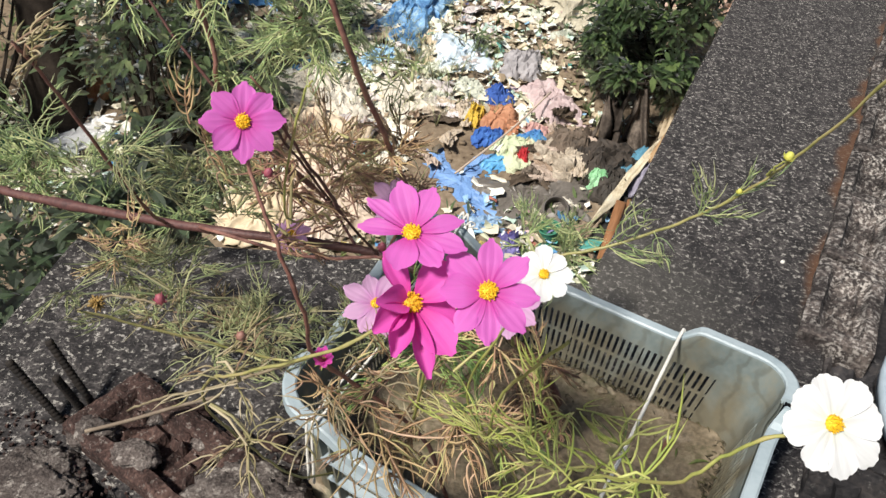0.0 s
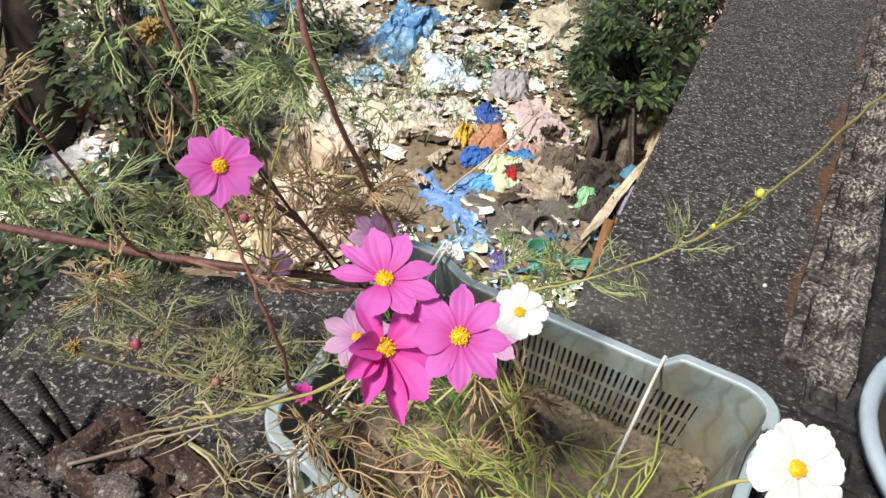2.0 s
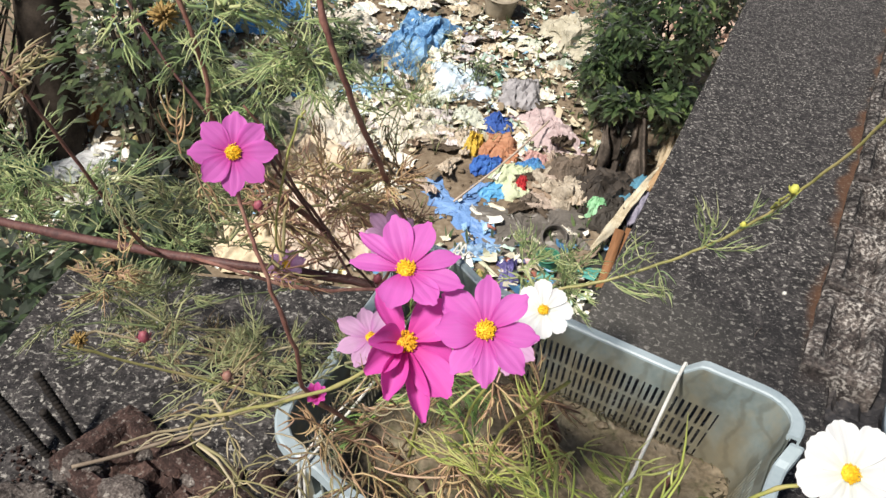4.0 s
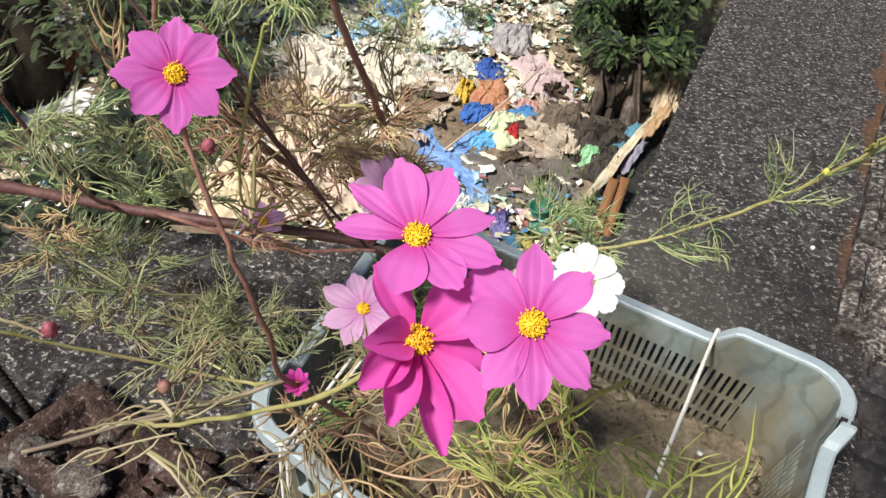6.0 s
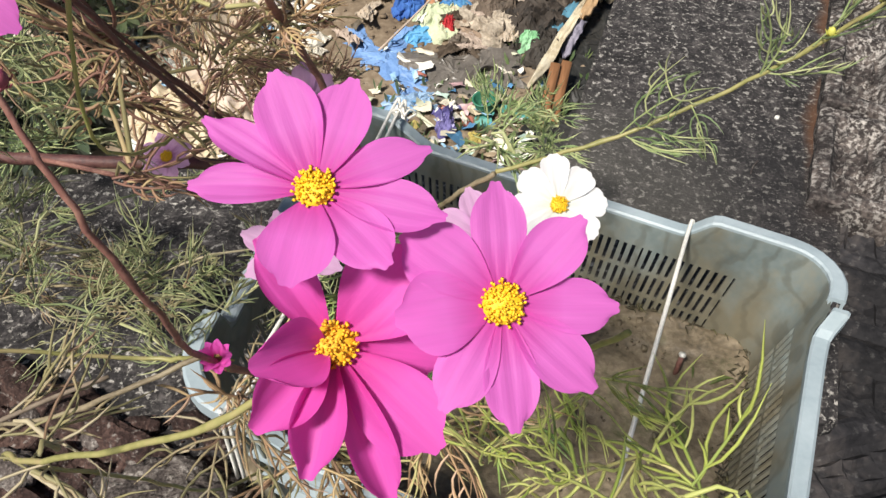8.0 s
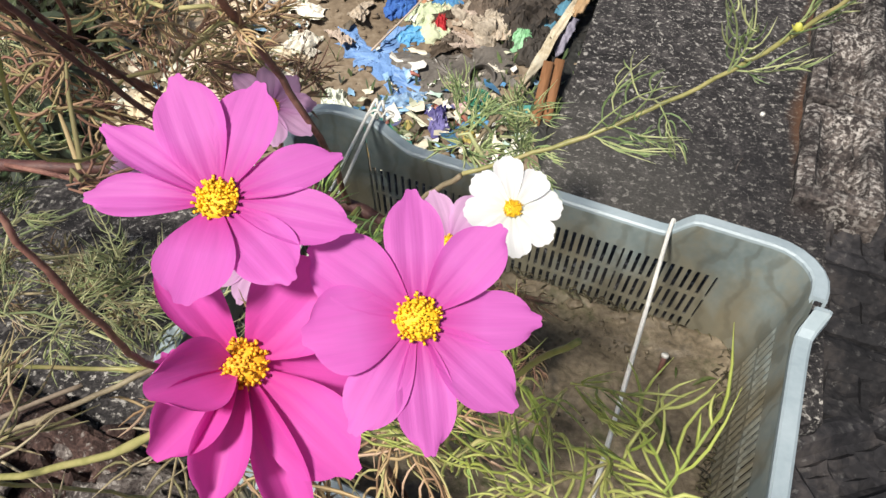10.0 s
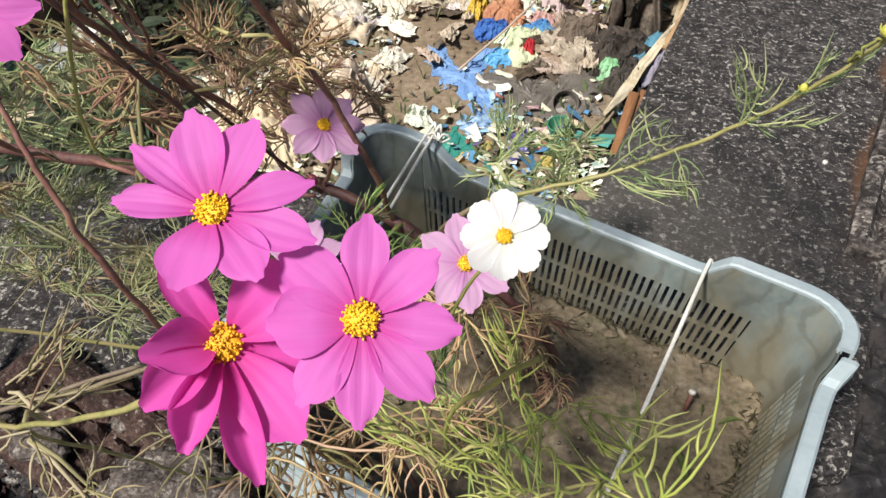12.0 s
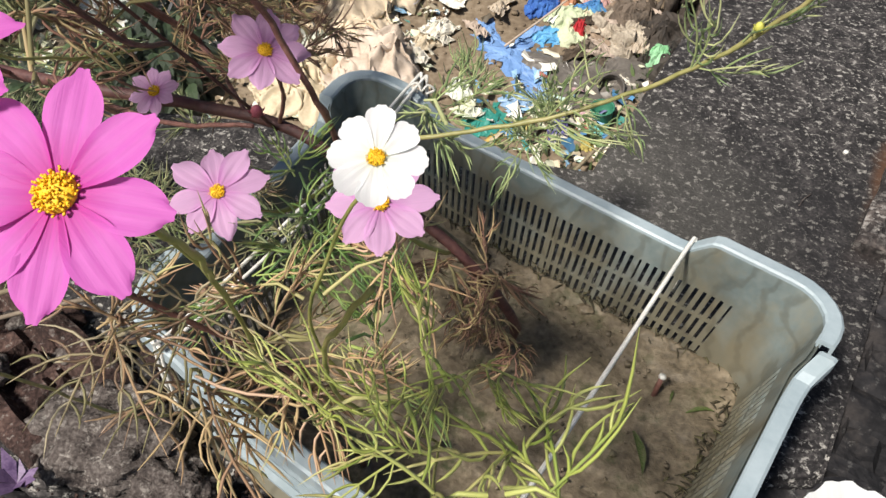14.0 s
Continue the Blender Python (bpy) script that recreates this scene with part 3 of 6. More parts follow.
                inw = ((crate_point(a, 0.5, zz) if axis == "a" else crate_point(0.5, b, zz)) - p).normalized()
                g.v += [tuple(p + inw * 0.014), tuple(p + inw * 0.0172)]
        hole = {(i, j) for i in range(1, wd - 1, 2) for j in range(1, ht - 2, 2)}

        def at(i, j, k):
            return 2 * (i * ht + j) + k

        for i in range(wd - 1):
            for j in range(ht - 1):
                if (i, j) in hole:
                    g.f += [(at(i, j, 0), at(i, j, 1), at(i, j + 1, 1), at(i, j + 1, 0)), (at(i + 1, j, 0), at(i + 1, j + 1, 0), at(i + 1, j + 1, 1), at(i + 1, j, 1)),
                            (at(i, j, 0), at(i + 1, j, 0), at(i + 1, j, 1), at(i, j, 1)), (at(i, j + 1, 0), at(i, j + 1, 1), at(i + 1, j + 1, 1), at(i + 1, j + 1, 0))]
                else:
                    g.f += [(at(i, j, 0), at(i + 1, j, 0), at(i + 1, j + 1, 0), at(i, j + 1, 0)), (at(i, j, 1), at(i, j + 1, 1), at(i + 1, j + 1, 1), at(i + 1, j, 1))]
        add(name, g, M_CRATE, "", False)

    bands = (0.132, 0.162, 0.1655, 0.193, 0.1965, 0.226)
    panel(1.0, "a", 0.14, 0.86, 45, "side_panel", bands)
    panel(0.0, "a", 0.14, 0.86, 45, "side_panel", bands)
    panel(0.0, "b", 0.135, 0.865, 30, "end_panel", bands)
    panel(1.0, "b", 0.135, 0.865, 30, "end_panel", bands)
    # outside of the front: two flat ledges and broad posts at the ends
    for z, deep in ((0.226, 0.013), (0.190, 0.011), (0.155, 0.010)):
        g = Geo()
        steps = 30
        for i in range(steps + 1):
            a = 0.13 + 0.74 * i / steps
            p = crate_point(a, 0, z)
            for x, dz in ((0.013, 0.0018), (0.013 - deep, 0.0018), (0.013 - deep, -0.0018), (0.013, -0.0018)):
                g.v.append(tuple(p + CN * x + Vector((0, 0, dz))))
        g.f = [(4 * i + j, 4 * i + (j + 1) % 4, 4 * i + 4 + (j + 1) % 4, 4 * i + 4 + j) for i in range(steps) for j in range(4)]
        g.f += [(0, 1, 2, 3)[::-1], tuple(4 * steps + j for j in range(4))]
        add("ledge", g, M_RIM, "", False)
    for s in (0.13, 0.16, 0.84, 0.87):
        g = Geo()
        for z in (BASE_Z, RIM_Z - 0.004):
            p = crate_point(s, 0, z)
            g.v += [tuple(p + CN * x + CU * y) for x, y in ((0.014, -0.0015), (0.002, -0.0015), (0.002, 0.0015), (0.014, 0.0015))]
        g.f = [(j, (j + 1) % 4, 4 + (j + 1) % 4, 4 + j) for j in range(4)] + [(3, 2, 1, 0), (4, 5, 6, 7)]
        add("rib", g, M_CRATE, "", False)


def build_soil():
    g = Geo()
    m, k = 110, 80
    for j in range(k + 1):
        for i in range(m + 1):
            a, b = 0.03 + 0.94 * i / m, 0.035 + 0.93 * j / k
            p = crate_point(a, b, SOIL_Z + 0.002)
            z = SOIL_Z + 0.008 * noise.noise(p * 9) + 0.005 * noise.noise(p * 34) + 0.003 * noise.noise(p * 80) - 0.002 * max(0, 0.12 - abs(noise.noise(p * 13 + Vector((3, 0, 0))))) / 0.12
            edge = max(abs(a - 0.5), abs(b - 0.5)) * 2
            z += 0.01 * max(0, edge - 0.86) * 4 + 0.012 * math.exp(-((a - 0.9) / 0.07) ** 2 - ((b - 0.8) / 0.16) ** 2) + 0.006 * math.exp(-((b - 0.95) / 0.06) ** 2)
            g.v.append((p.x, p.y, z))
    w = m + 1
    g.f = [(j * w + i, j * w + i + 1, (j + 1) * w + i + 1, (j + 1) * w + i) for j in range(k) for i in range(m)]
    # underside and skirt down to the crate's base
    base = len(g.v)
    ring = [i for i in range(w)] + [j * w + m for j in range(1, k + 1)] + [k * w + i for i in range(m - 1, -1, -1)] + [j * w for j in range(k - 1, 0, -1)]
    for i in ring:
        x, y, z = g.v[i]
        g.v.append((x, y, BASE_Z + 0.005))
    c = len(ring)
    g.f += [(ring[i], base + i, base + (i + 1) % c, ring[(i + 1) % c]) for i in range(c)]
    g.f.append(tuple(base + i for i in range(c)))
    whole("soil", g, M_SOIL, "dried brown mud with a little algae in the crate", "soil")
    rnd = random.Random(8)
    clods = Geo()
    for _ in range(700):
        a, b = rnd.uniform(0.05, 0.95), rnd.uniform(0.05, 0.95)
        if rnd.random() < 0.4:
            b = rnd.uniform(0.82, 0.95)
        p = crate_point(a, b, SOIL_Z + 0.002)
        r = rnd.uniform(0.0006, 0.0024) * (2.2 if rnd.random() < 0.08 else 1)
        bm_pts = [Vector((x, y, z)).normalized() * r * rnd.uniform(0.7, 1.3) for x in (-1, 1) for y in (-1, 1) for z in (-1, 1)]
        clods.add([p + q for q in bm_pts], [(0, 1, 3, 2), (4, 6, 7, 5), (0, 4, 5, 1), (2, 3, 7, 6), (0, 2, 6, 4), (1, 5, 7, 3)])
    scum = Geo()
    for _ in range(230):
        # dark rotted bits washed up along the far and the right-hand wall
        if rnd.random() < 0.55:
            a, b = rnd.uniform(0.25, 0.95), 0.962 - abs(rnd.gauss(0, 0.012))
        else:
            a, b = 0.962 - abs(rnd.gauss(0, 0.014)), rnd.uniform(0.45, 0.95)
        p = crate_point(a, b, SOIL_Z + rnd.uniform(0.006, 0.016))
        t = rnd.uniform(0, 6.3)
        ln = rnd.uniform(0.002, 0.009)
        d = Vector((math.cos(t), math.sin(t), rnd.uniform(-0.3, 0.3))) * ln
        scum.tube([p - d, p + Vector((0, 0, 0.001)), p + d], [0.0004, rnd.uniform(0.0007, 0.0018), 0.0003], 4)
    whole("rotted_bits", scum, M_ROT, "dark rotted leaf bits along the crate's walls", "debris", "stuff")
    whole("soil_crumbs", clods, M_SOIL, "crumbs of dried mud lying on the soil", "soil", "stuff")
    for k, (a, b, r) in enumerate(((0.87, 0.9, 0.012), (0.925, 0.87, 0.014), (0.95, 0.79, 0.01), (0.62, 0.93, 0.009))):
        lump("mud_clod", crate_point(a, b, SOIL_Z + 0.002), (r, r * 0.8, r * 0.4), M_SOIL, "lump of dried mud in the corner of the crate", "clod", 60 + k, "mud clods", 3)
    # a white-tipped stick and a few fallen green leaves
    g = Geo()
    p = crate_point(0.83, 0.79, SOIL_Z)
    g.tube([p, p + Vector((0.001, 0.004, 0.014)), p + Vector((0.002, 0.006, 0.026))], [0.003, 0.0028, 0.0026], 7)
    stub = whole("cut_stub", g, M_STEM, "short brown stem stub with a white cut top in the soil", "stub")
    g = Geo()
    g.tube([p + Vector((0.002, 0.006, 0.0255)), p + Vector((0.0022, 0.0066, 0.0282))], [0.0042, 0.0036], 8)
    part("cut_top", g, M_STRING, stub, "white cut top")
    for a, b, rz, s in ((0.92, 0.80, 15, 0.03), (0.86, 0.80, 70, 0.016), (0.85, 0.60, -80, 0.045)):
        g = Geo()
        at = crate_point(a, b, SOIL_Z + 0.009)
        for i in range(7):
            t = i / 6
            wd = 0.09 * s * math.sin(math.pi * (0.08 + 0.9 * t))
            for k in (-1, 0, 1):
                g.v.append((s * (t - 0.5), wd * k + 0.12 * s * math.sin(2.2 * t), 0.004 * math.sin(3 * t) - (0.0015 if k == 0 else 0)))
        g.f = [(3 * i + k, 3 * i + k + 1, 3 * i + k + 4, 3 * i + k + 3) for i in range(6) for k in (0, 1)]
        ob = whole("fallen_leaf", g, M_MUDDY, "limp green leaf fallen on the mud", "leaf", group="fallen leaves")
        ob.matrix_world = pose(at.x, at.y, at.z, 0, 4, rz)


def build_strings():
    def cord(name, pts, r, label, knots=()):
        g = Geo()
        g.tube(spline(pts, 5), r, 8)
        for kp in knots:
            for s in (-1, 1):
                g.tube(spline([kp, kp + Vector((0.006 * s, 0.004, 0.007)), kp + Vector((0.013 * s, 0.006, 0.001)), kp + Vector((0.005 * s, 0.0, -0.002))], 4), r * 0.8, 6)
        return whole(name, g, M_STRING, label, "string")

    far, near = Vector((0.362, 0.742, 0.262)), crate_point(0.72, 0.02, 0.262)
    out = CN * 0.018
    cord("tie_string", [far + out + Vector((0, 0, -0.07)), far + out * 1.2 + Vector((0, 0, -0.002)), far + Vector((0, 0, 0.004)), far.lerp(near, 0.5) - Vector((0, 0, 0.004)),
                        near + Vector((0, 0, 0.002)), near - out * 1.2, near - out + Vector((0, 0, -0.08))], 0.0022, "white string stretched across the crate between its rims")
    a, b = Vector((0.052, 0.884, 0.292)), Vector((-0.045, 0.503, 0.283))
    for k, off in enumerate((-0.004, 0.004)):
        o = CU * off
        cord("doubled_string", [a + o + out + Vector((0, 0, -0.06)), a + o + out, a + o + Vector((0, 0, 0.002)), (a + b) / 2 + o * (1.8 if k else 0.6) - Vector((0, 0, 0.008 + 0.005 * k)),
                          b + o + Vector((0, 0, 0.002)), b + o - out, b + o - out * 0.9 + Vector((0, 0, -0.1))], 0.0018, "doubled white cord that ties the crate's end", [a + o * 3] if k else [])


# ---- flowers ----
def petal_mesh(name, length, width, mat, rnd, cup=0.0, curl=0.0, fold=0.0, broad=0.6, tooth=0.06, blunt=0.13):
    """A toothed petal along +y with lengthwise pleats."""
    nu, nv = 10, 14
    me = Geo()
    phase = rnd.uniform(0, 6)
    for j in range(nv + 1):
        v = j / nv
        half = width / 2 * (0.13 + 0.87 * math.sin(min(1.0, v / broad) * math.pi / 2) ** 1.1) * (1 - (0.55 if broad < 0.75 else 0.34) * max(0, (v - broad) / (1 - broad)) ** 2.0)
        for i in range(nu + 1):
            u = -1 + 2 * i / nu
            teeth = tooth * abs(math.sin((u * 1.5 + 0.5) * math.pi)) ** 0.7
            y = length * v * (1 - (v ** 3) * (blunt * u * u + teeth * 1.1 - 0.02))
            x = half * u * math.cos(fold * abs(u) * 0.9)
            z = length * (curl * v * v) + cup * half * u * u + fold * half * abs(u) * 0.8
            z += 0.014 * length * math.cos(u * 3.2 * math.pi + phase) * math.sin(math.pi * v) + 0.02 * length * math.sin(phase + 4 * v + 2 * u) * v
            me.v.append((x, y + 0.0, z))
    w = nu + 1
    me.f = [(j * w + i, j * w + i + 1, (j + 1) * w + i + 1, (j + 1) * w + i) for j in range(nv) for i in range(nu)]
    return me.mesh(name, mat)


def disc_geo(r, rnd, rough=1.0):
    g = Geo()
    rings = 5
    for j in range(rings + 1):
        a = math.pi / 2 * j / rings
        for i in range(14):
            t = 2 * math.pi * i / 14
            g.v.append((r * 0.96 * math.cos(a) * math.cos(t), r * 0.96 * math.cos(a) * math.sin(t), r * 0.5 * math.sin(a)))
    g.f = [(j * 14 + i, j * 14 + (i + 1) % 14, (j + 1) * 14 + (i + 1) % 14, (j + 1) * 14 + i) for j in range(rings) for i in range(14)]
    for k in range(110):
        q = math.sqrt((k + 0.5) / 110) * r * rnd.uniform(0.92, 1.06)
        t = k * 2.39996 + rnd.uniform(-0.25, 0.25)
        base = Vector((q * math.cos(t), q * math.sin(t), 0.5 * r * math.sqrt(max(0.02, 1 - (q / r) ** 2)) * 0.92))
        d = Vector((math.cos(t) * 0.75 * q / r, math.sin(t) * 0.75 * q / r, 1)).normalized() + Vector((rnd.uniform(-0.25, 0.25), rnd.uniform(-0.25, 0.25), 0)) * rough
        h = r * rnd.uniform(0.1, 0.3) * rough
        tip = base + d * h
        g.tube([base, base + d * h * 0.6, tip], [r * 0.06, r * 0.065, r * rnd.uniform(0.06, 0.09)], 5)
    return g


def flower(parent, at, facing, radius, mat, disc_mat, count=8, spin=0.0, wide=0.62, cup=0.12, curl=0.0, rise=8.0, seed=1, disc_r=0.0055, petals=(), label="", broad=0.62):
    """A flower head under its plant: florets, petals round them, a green cup behind. petals: own (angle, rise, scale, fold, width) for each."""
    rnd = random.Random(seed)
    z = Vector(facing).normalized()
    x = Vector((1, 0, 0)) - z * z.x
    x.normalize()
    turn = Matrix((x, z.cross(x), z)).transposed().to_4x4()
    m = Matrix.Translation(at) @ turn
    head = part("flower_head", disc_geo(disc_r, rnd), disc_mat, parent, label)
    inv = Matrix.Translation(-parent.location)
    head.matrix_parent_inverse = inv
    head.matrix_basis = m
    each = list(petals) or [(90 + spin + 360 * i / count + rnd.uniform(-5, 5), rise + rnd.uniform(-4, 4), rnd.uniform(0.94, 1.06), 0.0, 1.0) for i in range(count)]
    for i, (angle, up, scale, fold, fat) in enumerate(each):
        ln = radius * scale
        me = petal_mesh("petal", ln, radius * wide * fat * rnd.uniform(0.93, 1.07), mat, rnd, cup, curl + rnd.uniform(-0.06, 0.06), fold, broad, 0.045 if broad < 0.75 else 0.04, 0.14 if broad < 0.75 else 0.1)
        p = new("petal", me)
        p.parent = head
        p.matrix_basis = pose(0, 0, -0.0008 + 0.0003 * (i % 2), 0, 0, angle - 90) @ pose(0, disc_r * 0.35, 0, up, rnd.uniform(-5, 5), 0)
    g = Geo()
    g.tube([(0, 0, -0.007), (0, 0, -0.004), (0, 0, -0.0015)], [0.0018, 0.004, 0.005], 8)
    for i in range(8):
        t = 2 * math.pi * i / 8
        g.tube([(0.003 * math.cos(t), 0.003 * math.sin(t), -0.003), (0.009 * math.cos(t), 0.009 * math.sin(t), -0.0035)], [0.0012, 0.0003], 4)
    part("calyx", g, M_STEM_GREEN, head)
    return head


def stem(parent, pts, r0, r1, mat, name="stem", label="", knots=True):
    line = spline(pts, 7)
    n = len(line)
    rnd = random.Random(int(abs(pts[0][0]) * 1000) + n)
    line = [p + Vector((rnd.uniform(-1, 1), rnd.uniform(-1, 1), rnd.uniform(-1, 1))) * 0.0008 for p in line]
    g = Geo()
    g.tube(line, [(r0 + (r1 - r0) * i / (n - 1)) * (1.3 if knots and i % 13 == 6 else 1.0) for i in range(n)], 8)
    ob = part(name, g, mat, parent, label)
    ob.matrix_parent_inverse = Matrix.Translation(-parent.location)
    return ob


def thread(g, p, d, ln, bend, thick):
    """One arching leaf segment, widest in its middle, pointed."""
    q = [p] + [p + d * ln * t * (1 - 0.22 * t) + bend * ln * t * t for t in (0.25, 0.5, 0.75, 1.0)]
    g.tube(q, [thick * 0.7, thick, thick, thick * 0.75, thick * 0.12], 4, False)
    return q


def feather(g, base, way, length, rnd, thick=0.0009, pairs=4, droop=0.25, forks=True, open_up=0.4):
    """A finely divided leaf: a thin, gently arching midrib with pairs of short segments in one plane, some forked again."""
    way = Vector(way).normalized()
    side = way.cross(Vector((rnd.uniform(-1, 1), rnd.uniform(-1, 1), rnd.uniform(0.1, 1)))).normalized()
    nor = side.cross(way)
    bend = Vector((0, 0, -1)) * droop * rnd.uniform(0.0, 1.6) + side * rnd.uniform(-0.45, 0.45) + nor * rnd.uniform(-0.4, 0.4)
    rib = [Vector(base) + way * length * t + bend * length * t * t for t in (0, 0.2, 0.4, 0.6, 0.8, 1.0)]
    g.tube(rib, [thick * 0.9, thick, thick, thick * 0.9, thick * 0.8, thick * 0.15], 4, False)
    for k in range(pairs):
        t = 0.16 + 0.7 * k / pairs
        i = min(4, int(t * 5))
        p = rib[i].lerp(rib[i + 1], t * 5 - i)
        along = (rib[i + 1] - rib[i]).normalized()
        for s in (-1, 1):
            if rnd.random() < 0.12:
                continue
            ln = length * ((0.46 - 0.2 * t) if forks else (0.56 - 0.28 * t)) * rnd.uniform(0.6, 1.35)
            d = (along * (rnd.uniform(0.1, 0.5) if forks else rnd.uniform(0.4, 0.8)) + side * s * rnd.uniform(0.7, 1.0) + nor * rnd.uniform(-open_up, open_up)).normalized()
            c = along * (rnd.uniform(0.5, 1.4) if forks else rnd.uniform(0.2, 0.9)) + nor * rnd.uniform(-0.6, 0.6) - side * s * rnd.uniform(0, 0.7)
            q = thread(g, p, d, ln, c, thick)
            if forks:
                for f, e in ((1, 0.55), (2, 0.45)):
                    if rnd.random() < 0.35:
                        d2 = (d * 0.75 + along * rnd.uniform(0.3, 0.8) * (1 if f == 1 else -0.6) + nor * rnd.uniform(-0.3, 0.3)).normalized()
                        thread(g, q[f], d2, ln * e * rnd.uniform(0.8, 1.2), c, thick * 0.85)


def clump(parent, name, mat, centre, spread, count, seed, length=0.07, thick=0.0009, up=0.3, pairs=5, forks=True, label="", droop=0.25):
    """Feathery leaves about a place; each grows outward from one of a few hidden twigs."""
    rnd = random.Random(seed)
    g = Geo()
    c, s = Vector(centre), Vector(spread)
    hubs = [c + Vector((rnd.uniform(-1, 1) * s.x, rnd.uniform(-1, 1) * s.y, rnd.uniform(-1, 1) * s.z)) for _ in range(max(2, count // 5))]
    for hub in hubs:
        g.tube([c.lerp(hub, 0.15), c.lerp(hub, 0.6) + Vector((0, 0, 0.008)), hub], [0.0016, 0.0013, 0.0009], 5, False)
    for k in range(int(count * 0.8)):
        hub = hubs[k % len(hubs)]
        d = Vector((rnd.uniform(-1, 1), rnd.uniform(-1, 1), rnd.uniform(-0.6, 0.9) + up))
        feather(g, hub + Vector((rnd.uniform(-1, 1), rnd.uniform(-1, 1), rnd.uniform(-1, 1))) * 0.006, d, length * rnd.uniform(0.6, 1.3), rnd, thick, pairs, droop, forks)
    ob = part(name, g, mat, parent, label)
    ob.matrix_parent_inverse = Matrix.Translation(-parent.location)
    return ob


def bud(parent, at, way, r, mat, name="bud"):
    g = Geo()
    z = Vector(way).normalized()
    at = Vector(at)
    g.tube([at - z * r * 1.2, at - z * r * 0.7, at, at + z * r * 0.8, at + z * r * 1.2], [r * 0.35, r * 0.85, r, r * 0.7, r * 0.25], 9)
    for i in range(7):
        t = 2 * math.pi * i / 7
        o = z.orthogonal().normalized()
        o.rotate(Matrix.Rotation(t, 3, z))
        g.tube([at - z * r + o * r * 0.3, at - z * r * 0.4 + o * r * 1.1, at + z * r * 0.3 + o * r * 1.35], [r * 0.15, r * 0.15, r * 0.05], 4)
    ob = part(name, g, mat, parent)
    ob.matrix_parent_inverse = Matrix.Translation(-parent.location)
    return ob


def seed_head(parent, at, r, mat, seed):
    g = Geo()
    rnd = random.Random(seed)
    at = Vector(at)
    for k in range(90):
        d = Vector((rnd.uniform(-1, 1), rnd.uniform(-1, 1), rnd.uniform(-0.6, 1.2))).normalized()
        g.tube([at, at + d * r * 0.6, at + d * r * rnd.uniform(0.7, 1.1)], [r * 0.14, r * 0.12, r * 0.05], 4)
    ob = part("seed_head", g, mat, parent, "withered yellow-brown seed head")
    ob.matrix_parent_inverse = Matrix.Translation(-parent.location)


